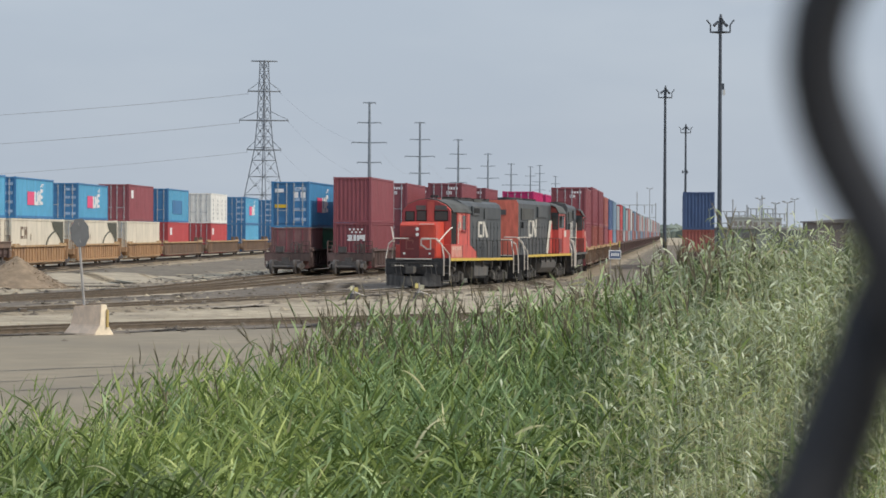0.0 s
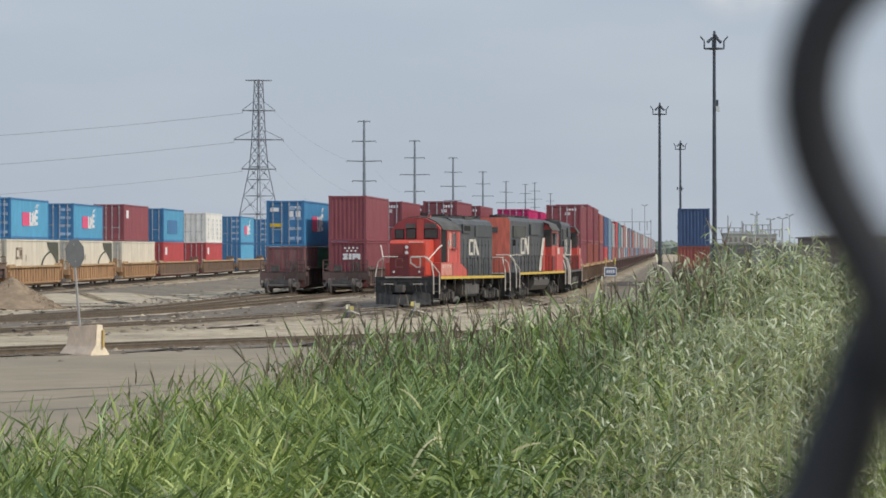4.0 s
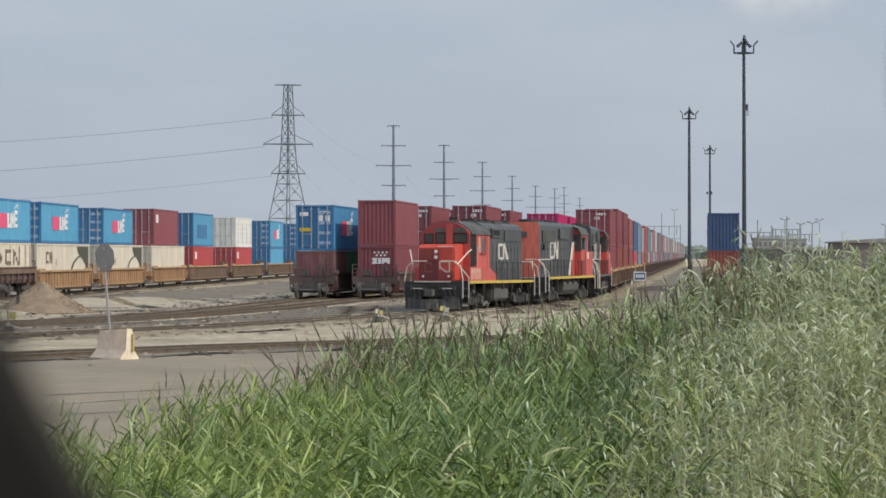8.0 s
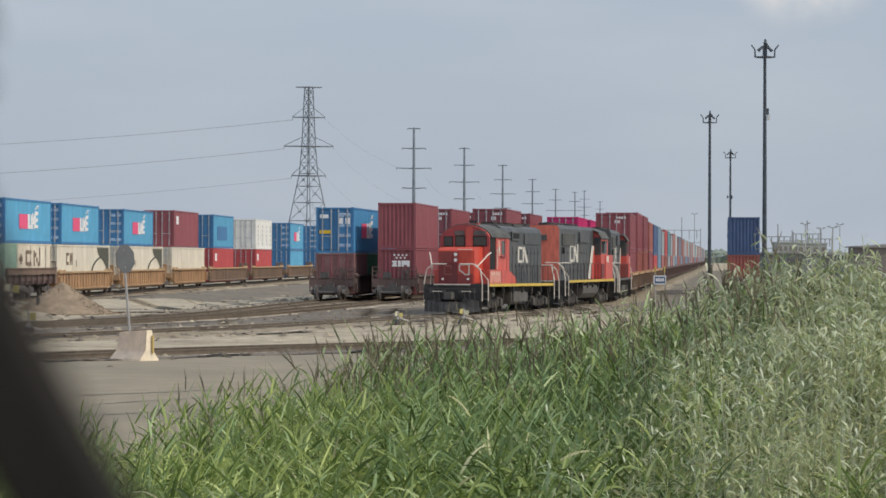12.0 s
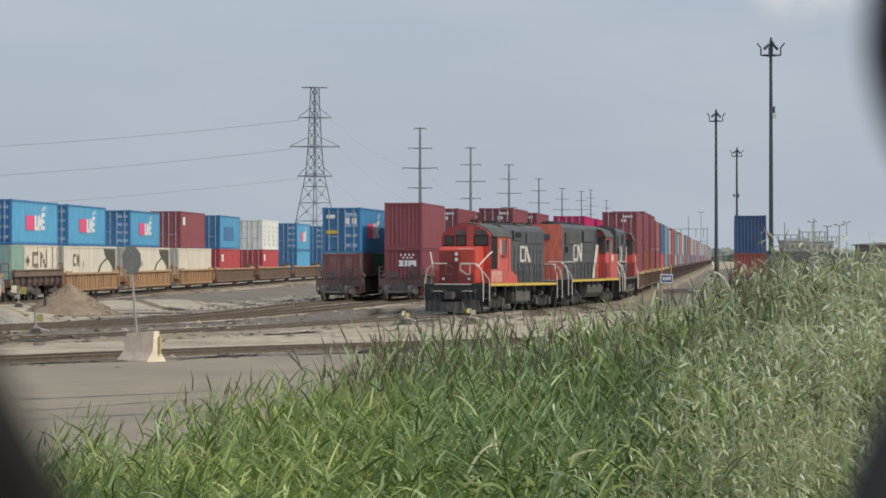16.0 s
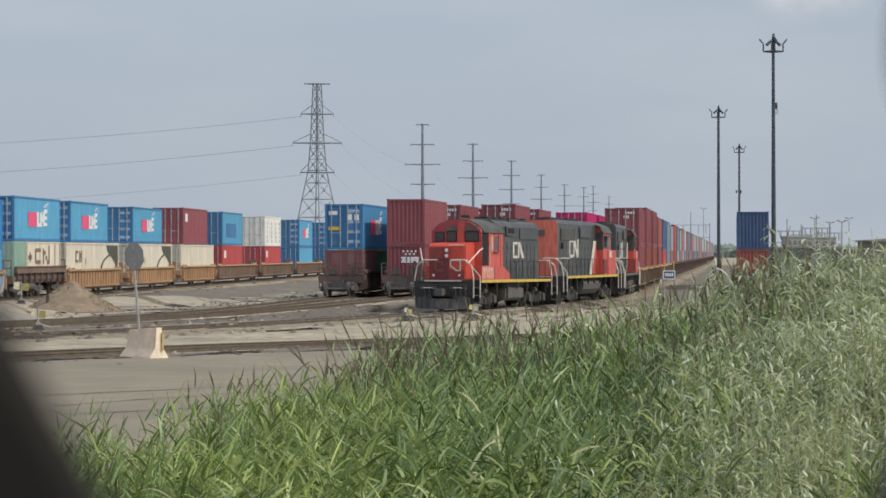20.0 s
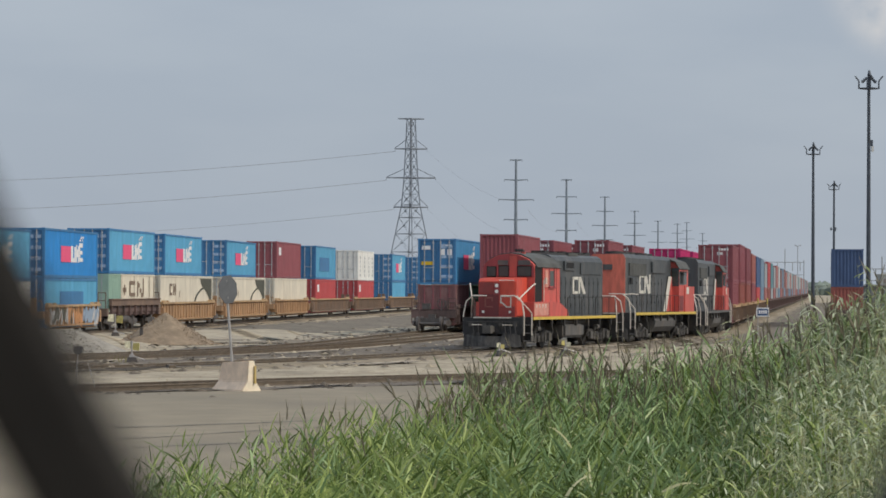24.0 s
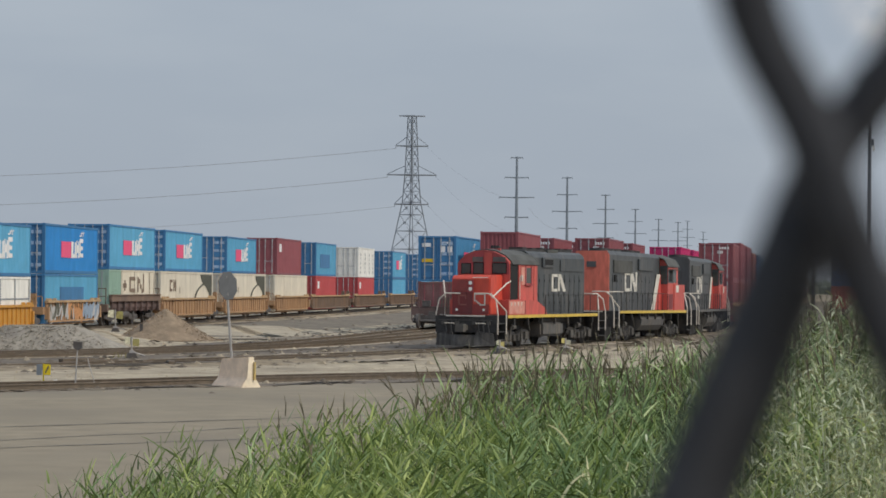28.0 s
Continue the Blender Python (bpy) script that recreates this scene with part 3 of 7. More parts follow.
def frame_mesh(height):
    key = ("frame", height)
    if key in SHELLS:
        return SHELLS[key]
    bm = bmesh.new()
    w, L = BOX_W / 2, BOX_L
    for sx in (-1, 1):
        for y0 in (0, L - 0.15):
            box(bm, sx * w - (0.15 if sx > 0 else 0), sx * w + (0.15 if sx < 0 else 0), y0, y0 + 0.15, 0, height)
        for z0, z1 in ((0, 0.16), (height - 0.12, height - 0.01)):
            box(bm, sx * w - (0.07 if sx > 0 else 0.0), sx * w + (0.07 if sx < 0 else 0.0), 0.15, L - 0.15, z0, z1)
    for y0 in (0.0, L - 0.09):
        for z0, z1 in ((0.0, 0.15), (height - 0.13, height - 0.015)):
            box(bm, -w + 0.15, w - 0.15, y0, y0 + 0.09, z0, z1)
    for sx in (-1, 1):
        for y0 in (-0.006, L - 0.174):
            for z0 in (-0.003, height - 0.115):
                cx = sx * (w - 0.075)
                box(bm, cx - 0.081, cx + 0.081, y0, y0 + 0.18, z0, z0 + 0.118)
    me = bpy.data.meshes.new("frame")
    bm.to_mesh(me)
    bm.free()
    SHELLS[key] = me
    return me


def door_mesh(height):
    key = ("door", height)
    if key in SHELLS:
        return SHELLS[key]
    bm = bmesh.new()
    z0, z1 = 0.17, height - 0.15
    w = BOX_W / 2 - 0.165
    box(bm, 0.006, w, 0.05, 0.085, z0, z1)
    n = 5
    h = (z1 - z0) / n
    for i in range(n):
        box(bm, 0.09, w - 0.08, 0.028, 0.05, z0 + i * h + 0.07, z0 + (i + 1) * h - 0.07)
    for x0 in (0.006, w - 0.05):
        box(bm, x0, x0 + 0.045, 0.03, 0.05, z0, z1)
    me = bpy.data.meshes.new("door")
    bm.to_mesh(me)
    bm.free()
    SHELLS[key] = me
    bm = bmesh.new()
    for x in (0.24, 0.80):
        rod(bm, (x, 0.005, z0 - 0.08), (x, 0.005, z1 + 0.08), 0.03, 5)
        for z in (z0 + 0.12, z0 + 0.9, z1 - 0.55, z1 - 0.12):
            box(bm, x - 0.06, x + 0.06, -0.01, 0.03, z - 0.035, z + 0.035)
    box(bm, 0.26, 0.78, -0.012, 0.004, z0 + 0.86, z0 + 0.90)
    me2 = bpy.data.meshes.new("locking_bar")
    bm.to_mesh(me2)
    bm.free()
    SHELLS[("bars", height)] = me2
    return me


def tint(me, material):
    key = (me.name, material.name)
    if key not in SHELLS:
        c = me.copy()
        c.materials.clear()
        c.materials.append(material)
        SHELLS[key] = c
    return SHELLS[key]


def plate(x, y0, y1, z0, z1, name, material, parent, label=""):
    """A flat painted mark on the right-hand wall."""
    bm = bmesh.new()
    box(bm, x, x + 0.006, y0, y1, z0, z1)
    return part(name, bm, material, parent, label)


def logo_marks(c, h):
    """The line's mark: a red-pink block, white letter-like bars, a thin figure above."""
    x = BOX_W / 2 - 0.012
    y0 = 3.6
    plate(x, y0, y0 + 2.2, h * 0.33, h * 0.66, "logo_block", MARK_PINK, c, "faded pink block of a shipping line mark")
    bm = bmesh.new()
    for a, b, z0, z1 in ((2.26, 2.72, .33, .67), (2.72, 2.98, .33, .42), (3.02, 3.36, .33, .66), (3.42, 3.62, .33, .70), (3.62, 3.86, .44, .60), (3.86, 4.08, .33, .68), (4.14, 4.38, .35, .74), (4.38, 4.98, .35, .43), (4.38, 4.90, .50, .58), (4.38, 4.98, .65, .74)):
        box(bm, x, x + 0.006, y0 + a, y0 + b, h * z0, h * z1)
    part("logo_letters", bm, MARK_WHITE, c, "worn white letter-like bars")
    bm = bmesh.new()
    for a, b, z0, z1 in ((4.15, 4.5, .78, .81), (4.45, 4.6, .80, .86), (4.65, 4.85, .84, .88), (4.85, 4.98, .78, .85), (5.0, 5.25, .85, .88)):
        box(bm, x, x + 0.006, y0 + a, y0 + b, h * z0, h * z1)
    part("logo_figure", bm, MARK_WHITE, c, "small pale line figure")


MARK_BROWN = mat("dull brown marking", (0.22, 0.16, 0.115), 0.7, 0, 0.2, 4)
DOOR_PALE = mat("worn pale blue plate", (0.30, 0.42, 0.58), 0.6, 0, 0.3, 5)


def container(color, door_color, name_color, s, height=2.59, doors=True, fine=True, mark="", group="", rods=None, label=""):
    """One 40-foot box; its near end at the origin, its length along y."""
    text = label or f"{name_color} corrugated steel shipping container stacked on a well car"
    c = thing("shipping_container", text, "shipping container", group=group)
    part("box_wall", tint(shell(height, not doors, fine), color), None, c)
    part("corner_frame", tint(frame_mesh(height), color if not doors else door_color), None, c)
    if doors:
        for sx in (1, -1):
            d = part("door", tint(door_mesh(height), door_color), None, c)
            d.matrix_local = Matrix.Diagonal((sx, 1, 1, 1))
            if fine:
                part("locking_bar", tint(SHELLS[("bars", height)], rods or ROD), None, d)
    if mark == "line":
        logo_marks(c, height)
        for k in range(4):
            for x0, x1 in ((0.28, 0.62), (0.70, 1.02)):
                bm = bmesh.new()
                box(bm, x0, x1, 0.010, 0.027, height * (0.13 + 0.22 * k), height * (0.20 + 0.22 * k))
                part("door_plate", bm, DOOR_PALE, c, "worn pale plate on the doors")
    if mark == "side_white":
        plate(BOX_W / 2 - 0.012, 1.0, 2.1, height * 0.62, height * 0.84, "marking", MARK_WHITE, c, "small white marking")
    if mark in ("door_text", "side_door"):
        for k, (x0, x1, z0, z1) in enumerate(((-1.0, -0.2, .34, .52), (0.1, 0.5, .72, .80), (0.2, 0.95, .84, .90))):
            for q in range(4):
                a = x0 + (x1 - x0) * q / 4
                bm = bmesh.new()
                box(bm, a, a + (x1 - x0) / 4 * 0.7, 0.012, 0.027, height * z0, height * z1)
                part("door_marking", bm, MARK_WHITE, c, "white letter-like bar on the doors")
    c.matrix_world = s
    return c


def along(start, heading, s, z, off=0.0):
    h = radians(heading)
    return pose(start[0] + math.sin(h) * s + math.cos(h) * off, start[1] + math.cos(h) * s - math.sin(h) * off, z, 0, 0, -heading)


WELLS = {}


def well_meshes(length, top):
    """Side sill with ribs, floor frame, end platform, truck side and wheel of a well car."""
    key = (round(length, 2), top)
    if key in WELLS:
        return WELLS[key]
    m = {}
    bm = bmesh.new()
    box(bm, 1.27, 1.30, 0.75, length - 0.75, 0.44, top)
    box(bm, 1.22, 1.38, 0.75, length - 0.75, 0.40, 0.50)
    for y0, y1, z0 in ((0.3, 0.75, 0.62), (length - 0.75, length - 0.3, 0.62)):
        box(bm, 1.25, 1.32, y0, y1, z0, top)
    n = int(length / 0.95)
    for i in range(n + 1):
        y = 0.85 + (length - 1.7) * i / n
        box(bm, 1.30, 1.36, y - 0.05, y + 0.05, 0.50, top)
    m["side"] = bm
    bm = bmesh.new()
    box(bm, 1.22, 1.42, 0.3, length - 0.3, top + 0.002, top + 0.12)
    for y0, w_ in ((0.45, 0.7), (1.9, 0.3), (length - 1.15, 0.7), (length - 2.2, 0.3)):
        prism(bm, [(y0, top + 0.125), (y0 + w_, top + 0.125), (y0 + w_ - 0.10, top + 0.23), (y0 + 0.06, top + 0.23)], "x", 1.24, 1.40)
    m["rim"] = bm
    bm = bmesh.new()
    box(bm, -1.10, 1.10, 0.4, length - 0.4, 0.24, 0.335)
    m["floor"] = bm
    bm = bmesh.new()
    box(bm, -1.25, 1.25, -0.2, 0.30, 0.82, 1.20)
    m["platform"] = bm
    for key_, dims in (("brake_box", (0.55, 0.85, -0.1, 0.15, 1.202, 1.9)), ("end_sill", (-1.45, 1.45, 0.302, 0.55, 0.55, 1.2)), ("drawbar", (-0.35, 0.35, -0.9, -0.202, 0.75, 1.05))):
        bm = bmesh.new()
        box(bm, *dims)
        m[key_] = bm
    bm = bmesh.new()          # grab iron at a corner of the platform
    wire_tube(bm, [Vector(q_) for q_ in ((1.2, -0.15, 1.18), (1.2, -0.15, 1.72), (1.17, -0.15, 1.75), (0.78, -0.15, 1.75), (0.75, -0.15, 1.72), (0.75, -0.15, 1.18))], 0.025, 6)
    m["grab_iron"] = bm
    bm = bmesh.new()
    for sx in (-1, 1):
        prism(bm, [(-1.25, 0.42), (-1.05, 0.62), (-0.35, 0.66), (0.35, 0.66), (1.05, 0.62), (1.25, 0.42), (0.85, 0.36), (0.3, 0.28), (-0.3, 0.28), (-0.85, 0.36)], "x", sx * 1.0 - 0.07, sx * 1.0 + 0.07)
    box(bm, -1.1, 1.1, -0.22, 0.22, 0.46, 0.80)
    m["truck"] = bm
    bm = bmesh.new()
    for sx in (-1, 1):
        rod(bm, (sx * 0.69, 0, 0), (sx * 0.82, 0, 0), 0.45, 18)
        rod(bm, (sx * 0.69, 0, 0), (sx * 0.67, 0, 0), 0.47, 18)
    rod(bm, (-0.7, 0, 0), (0.7, 0, 0), 0.08, 8)
    m["wheel"] = bm
    out = {}
    for k, b in m.items():
        me = bpy.data.meshes.new(k)
        b.to_mesh(me)
        b.free()
        out[k] = me
    WELLS[key] = out
    return out


def well_unit(place, color, length, label, pitch, top=1.42, group="", simple=False):
    """One unit of a well car with the truck at its near end."""
    m = well_meshes(length, top)
    c = thing("well_car", label, "rail car", group=group)
    a = part("side_sill", tint(m["side"], color), None, c)
    b = part("side_sill", tint(m["side"], color), None, c)
    b.matrix_local = Matrix.Diagonal((-1, 1, 1, 1))
    for sx in (1, -1):
        r = part("top_rail", tint(m["rim"], WELL_RIM if color in (WELL, WELL_GREY) else color), None, c)
        r.matrix_local = Matrix.Diagonal((sx, 1, 1, 1))
    part("well_floor", tint(m["floor"], color), None, c)
    ends = (Matrix(),) if simple else (Matrix(), Matrix.Translation((0, length, 0)) @ Matrix.Diagonal((1, -1, 1, 1)))
    for e_ in ends:
        p_ = part("end_platform", tint(m["platform"], color), None, c)
        p_.matrix_local = e_
        for key_ in ("end_sill", "brake_box", "drawbar"):
            part(key_, tint(m[key_], color), None, p_)
        for sx in (1, -1):
            g_ = part("grab_iron", tint(m["grab_iron"], color), None, p_)
            g_.matrix_local = Matrix.Diagonal((sx, 1, 1, 1))
    if not simple:
        t = part("truck", tint(m["truck"], STEEL_DARK), None, c)
        t.matrix_local = pose(0, -(pitch - length) / 2, 0)
        for y in (-0.86, 0.86):
            w = part("wheelset", tint(m["wheel"], STEEL_DARK), None, t)
            w.matrix_local = pose(0, y, 0.45)
    c.matrix_world = place
    return c


def spine_unit(place, length, pitch, group):
    """A grimy low flat unit: deck, side beams on brackets, a truck under each end."""
    c = thing("well_car", "grimy dark brown low flat car with open running gear", "rail car", group=group)
    m = well_meshes(length, 1.42)
    bm = bmesh.new()
    box(bm, -1.2, 1.2, 0.1, length - 0.1, 0.86, 1.04)
    box(bm, -0.3, 0.3, -0.5, length + 0.5, 0.50, 0.86)
    part("deck", bm, WELL_BROWN, c)
    for sx in (-1, 1):
        bm = bmesh.new()
        box(bm, min(sx * 1.26, sx * 1.42), max(sx * 1.26, sx * 1.42), 0.2, length - 0.2, 1.40, 1.74)
        box(bm, min(sx * 1.24, sx * 1.48), max(sx * 1.24, sx * 1.48), 0.2, length - 0.2, 1.742, 1.80)
        part("side_beam", bm, SPINE_TOP, c, "dusty brown upper side beam")
        bm = bmesh.new()
        box(bm, min(sx * 1.22, sx * 1.26), max(sx * 1.22, sx * 1.26), 0.6, length - 0.6, 1.02, 1.40)
        for k in range(9):
            y = 0.5 + (length - 1.1) * k / 8
            box(bm, min(sx * 1.22, sx * 1.38), max(sx * 1.22, sx * 1.38), y, y + 0.12, 0.80, 1.40)
        part("side_bracket", bm, WELL_BROWN, c)
    for y in (1.4, 7.2, length - 1.2):
        t = part("truck", tint(m["truck"], STEEL_DARK), None, c)
        t.matrix_local = pose(0, y, 0)
        for o in (-0.86, 0.86):
            w = part("wheelset", tint(m["wheel"], STEEL_DARK), None, t)
            w.matrix_local = pose(0, o, 0.45)
    bm = bmesh.new()
    rod(bm, (1.15, 3.2, 0.62), (1.15, 5.2, 0.62), 0.2, 10)
    part("brake_reservoir", bm, STEEL_DARK, c)
    for y, e in ((0.0, 1), (length, -1)):
        bm = bmesh.new()
        box(bm, -1.3, 1.3, min(y, y - e * 0.5), max(y, y - e * 0.5), 0.82, 1.25)
        p_ = part("end_platform", bm, SPINE_TOP, c)
        yr = y - e * 0.4
        pipe("end_post", [(-1.2, yr, 1.25), (-1.2, yr, 2.15)], 0.03, SPINE_TOP, p_)
        pipe("end_post", [(-0.75, yr, 1.25), (-0.75, yr, 2.15)], 0.03, SPINE_TOP, p_)
        pipe("end_rail", [(0.75, yr, 1.25), (0.75, yr, 2.15), (1.2, yr, 2.15), (1.2, yr, 1.25)], 0.03, SPINE_TOP, p_)
        pipe("end_rail", [(0.75, yr, 1.7), (1.2, yr, 1.7)], 0.03, SPINE_TOP, p_)
    c.matrix_world = place
    return c


SPINE_TOP = paint("dusty brown beam paint", (0.20, 0.135, 0.10), (0.12, 0.085, 0.07), 0.56, 0.8)
# left train: near corners of its boxes, colours from near to far
UP = ("blue", "blue", "pale blue", "strong blue", "pale blue", "pale blue", "pale blue", "brown", "pale blue plain", "white", "pale blue", "pale blue")
LOW = ("white", "white", "white", "pale blue plain", "mint", "beige", "beige", "beige", "red", "red", "pale blue", "pale blue")
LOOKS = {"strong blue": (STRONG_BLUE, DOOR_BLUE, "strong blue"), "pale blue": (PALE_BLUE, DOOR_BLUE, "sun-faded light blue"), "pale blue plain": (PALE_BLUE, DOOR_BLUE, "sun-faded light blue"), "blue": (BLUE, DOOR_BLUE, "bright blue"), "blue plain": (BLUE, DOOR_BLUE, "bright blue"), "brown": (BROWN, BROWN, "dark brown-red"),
         "white": (WHITE, WHITE, "dirty white"), "beige": (BEIGE, BEIGE, "stained beige"), "red": (RED, RED, "faded red"), "mint": (MINT, MINT, "pale mint green"),
         "deep": (DEEP_BLUE, DEEP_BLUE, "deep blue"), "orange": (ORANGE, ORANGE, "rusty orange-red"), "pink": (PINK, PINK, "magenta"), "teal": (TEAL, TEAL, "teal"),
         "green": (GREEN, GREEN, "dark green"), "grey": (GREYP, GREYP, "slate grey")}
# greyed paints for the main train, with distance haze mixed into the colour
for nm_, c_ in (("faded red", (0.36, 0.15, 0.14)), ("faded blue", (0.17, 0.25, 0.34)), ("faded grey", (0.30, 0.32, 0.34)), ("faded teal", (0.19, 0.31, 0.32)), ("faded brown", (0.24, 0.13, 0.125)), ("faded white", (0.44, 0.45, 0.46))):
    m_ = paint(nm_ + " paint", c_, tuple(v_ * 0.6 for v_ in c_), 0.64, 0.7, 0.12)
    LOOKS[nm_] = (m_, m_, nm_)
GRAFFITI = [mat("graffiti " + n_, c_, 0.6, 0, 0.15, 5) for n_, c_ in (("white", (0.46, 0.45, 0.44)), ("blue", (0.26, 0.33, 0.42)), ("orange", (0.52, 0.25, 0.10)), ("olive", (0.085, 0.085, 0.06)))]


def arc_tag(c, h):
    """A sprayed dark arc and a dark wedge on the far part of a wall."""
    x = BOX_W / 2 - 0.012
    bm = bmesh.new()
    ring = [radians(95 + 5 * k) for k in range(17)]
    prism(bm, [(11.8 + 4.15 * math.cos(a), 1.0 + 1.30 * math.sin(a)) for a in ring] + [(11.8 + 3.80 * math.cos(a), 1.0 + 1.19 * math.sin(a)) for a in ring[::-1]], "x", x, x + 0.005)
    part("graffiti", bm, GRAFFITI[3], c, "dark sprayed arc")
    bm = bmesh.new()
    prism(bm, [(9.1, h * 0.94), (11.95, h * 0.94), (11.95, h * 0.10), (11.65, h * 0.10), (11.25, h * 0.52), (10.5, h * 0.66), (9.5, h * 0.78)], "x", x, x + 0.006)
    part("graffiti", bm, GRAFFITI[3], c, "dark wedge on the wall")


for i in range(len(UP)):
    (x0, y0), (x1, y1) = LEFT_AT[i], LEFT_AT[i + 1]
    hd = math.degrees(math.atan2(x1 - x0, y1 - y0))
    pitch = math.dist(LEFT_AT[i], LEFT_AT[i + 1])
    start = (x0 - 1.22 * math.cos(radians(hd)), y0 + 1.22 * math.sin(radians(hd)))
    h_low, h_up = (2.9 if i >= 4 else 2.59), (2.59 if i <= 6 else 2.9)
    well = max(12.7, pitch - 2.3)
    side = max(12.7, pitch - 3.3)
    rail = ground_z(*start) + 0.05 + RAIL_H
    wl_color = WELL_YELLOW if i < 3 else WELL_BROWN if i == 4 else WELL_GREY if i >= 8 else WELL
    wu = spine_unit(along(start, hd, -0.25, rail), 13.4, pitch, "well cars of the left train") if i == 4 else well_unit(along(start, hd, -0.25 - 0.3 * (well - 12.7) + 0.5 * (well - side), rail), wl_color, side, ("yellow-orange" if i < 3 else "rusty orange-brown")
                   + " ribbed well car carrying stacked containers", pitch, 1.42, group="well cars of the left train")
    if i == 3:
        rnd = random.Random(2)
        for k in range(64):
            bm = bmesh.new()
            yc, zc = 0.5 + k * (side - 1.0) / 64 + rnd.uniform(-0.15, 0.15), rnd.uniform(0.72, 1.12)
            w_, h_, lean_ = rnd.uniform(0.10, 0.30), rnd.uniform(0.22, 0.46), rnd.uniform(-0.25, 0.25)
            prism(bm, [(yc - w_ - lean_, zc - h_), (yc + w_ * 0.7 - lean_, zc - h_ * 0.9), (yc + w_ + lean_ * 0.2, zc), (yc + w_ * 0.8 + lean_, zc + h_ * 0.8), (yc - w_ * 0.6 + lean_, zc + h_), (yc - w_ * 0.9, zc + 0.05)], "x", 1.362 + 0.0003 * k, 1.3655 + 0.0003 * k)
            shades = (0, 0, 3, 0, 3) if yc < side * 0.38 else (2, 2, 0, 2, 3) if yc < side * 0.66 else (1, 1, 0, 1, 0)
            part("graffiti", bm, GRAFFITI[rnd.choice(shades)], wu, "sprayed letter-like stroke")
    group = "containers of the left train"
    c, d, nm = LOOKS[LOW[i]]
    if i == 4:
        for cc, nn, at_, part_ in ((MINT, "pale mint green", 0.0, 0.245), (BEIGE, "stained beige", 3.1, 0.745)):
            o = container(cc, cc, nn, along(start, hd, at_, rail + 1.05) @ Matrix.Diagonal((1, part_, 0.755, 1)), h_low, True, True, "", group, label=nn + " short corrugated container in a well car")
        for y_ in (0.15, 4.6, 10.2, 11.95):
            plate(BOX_W / 2 - 0.012, y_, y_ + 0.14, 0.2, h_low - 0.15, "side_post", MARK_BROWN, o, "dull brown upright post")
        for a, b, z0, z1 in ((3.0, 3.4, .42, .82), (3.4, 5.0, .72, .82), (3.4, 5.0, .40, .50), (5.8, 6.2, .40, .82), (6.2, 6.75, .64, .76), (6.75, 7.3, .50, .62), (7.3, 7.8, .38, .50), (7.8, 8.2, .40, .90), (0.7, 1.9, .52, .64), (1.1, 1.5, .44, .72)):
            plate(BOX_W / 2 - 0.012, a, b, h_low * z0, h_low * z1, "marking", MARK_BROWN, o)
    else:
        long_box = (side - 0.7) / BOX_L if LOW[i] == "beige" else 1.0
        o = container(c, d, nm, along(start, hd, 0 if long_box == 1.0 else 0.1 - 0.3 * (well - 12.7) + 0.5 * (well - side), rail + 0.34) @ Matrix.Diagonal((1, long_box, 1, 1)), h_low, True, True, "side_white" if LOW[i] == "red" else "", group)
        if LOW[i] == "beige" and i < 7:
            arc_tag(o, h_low)
        if LOW[i] == "beige" and i < 7:
            x = BOX_W / 2 - 0.012
            for a, b, z0, z1 in ((2.0, 2.2, .56, .82), (2.2, 2.6, .76, .82), (2.2, 2.6, .56, .62), (2.8, 3.0, .56, .82), (3.0, 3.2, .64, .76), (3.2, 3.4, .56, .82), (4.2, 4.32, .52, .66)):
                plate(x, a, b, h_low * z0, h_low * z1, "marking", MARK_BROWN, o)
        if LOW[i] == "white":
            for y_ in (0.1, 2.9, 5.9, 6.3, 9.1, 11.95):
                plate(BOX_W / 2 - 0.012, y_, y_ + 0.16, 0.16, h_low - 0.12, "side_post", GREYP, o, "grey upright side post")
            for y_ in (0.26, 3.06, 6.46, 9.26):
                for z_ in (0.75, 1.45):
                    plate(BOX_W / 2 - 0.012, y_, y_ + 2.6, z_, z_ + 0.07, "side_rail", GREYP, o)
        if LOW[i] == "pale blue plain":
            plate(BOX_W / 2 - 0.012, 3.4, 8.8, 0.9, 1.9, "faded_patch", DOOR_BLUE, o, "darker blue painted-over patch")
    c, d, nm = LOOKS[UP[i]]
    o = container(c, d, nm, along(start, hd, 0, rail + 0.36 + h_low), h_up, True, True, "line" if UP[i] in ("blue", "pale blue", "strong blue") else "side_white" if UP[i] == "brown" else "", group)
    if UP[i] == "pale blue plain":
        plate(BOX_W / 2 - 0.012, 2.4, 8.2, 0.7, 1.9, "faded_patch", DOOR_BLUE, o, "darker blue painted-over patch")
    if UP[i] == "white":
        for y in (1.6, 4.9, 8.2, 10.9):
            for k in range(5):
                plate(BOX_W / 2 - 0.012, y, y + 0.35, 0.35 + 0.43 * k, 0.62 + 0.43 * k, "vent_slot", GREYP, o)


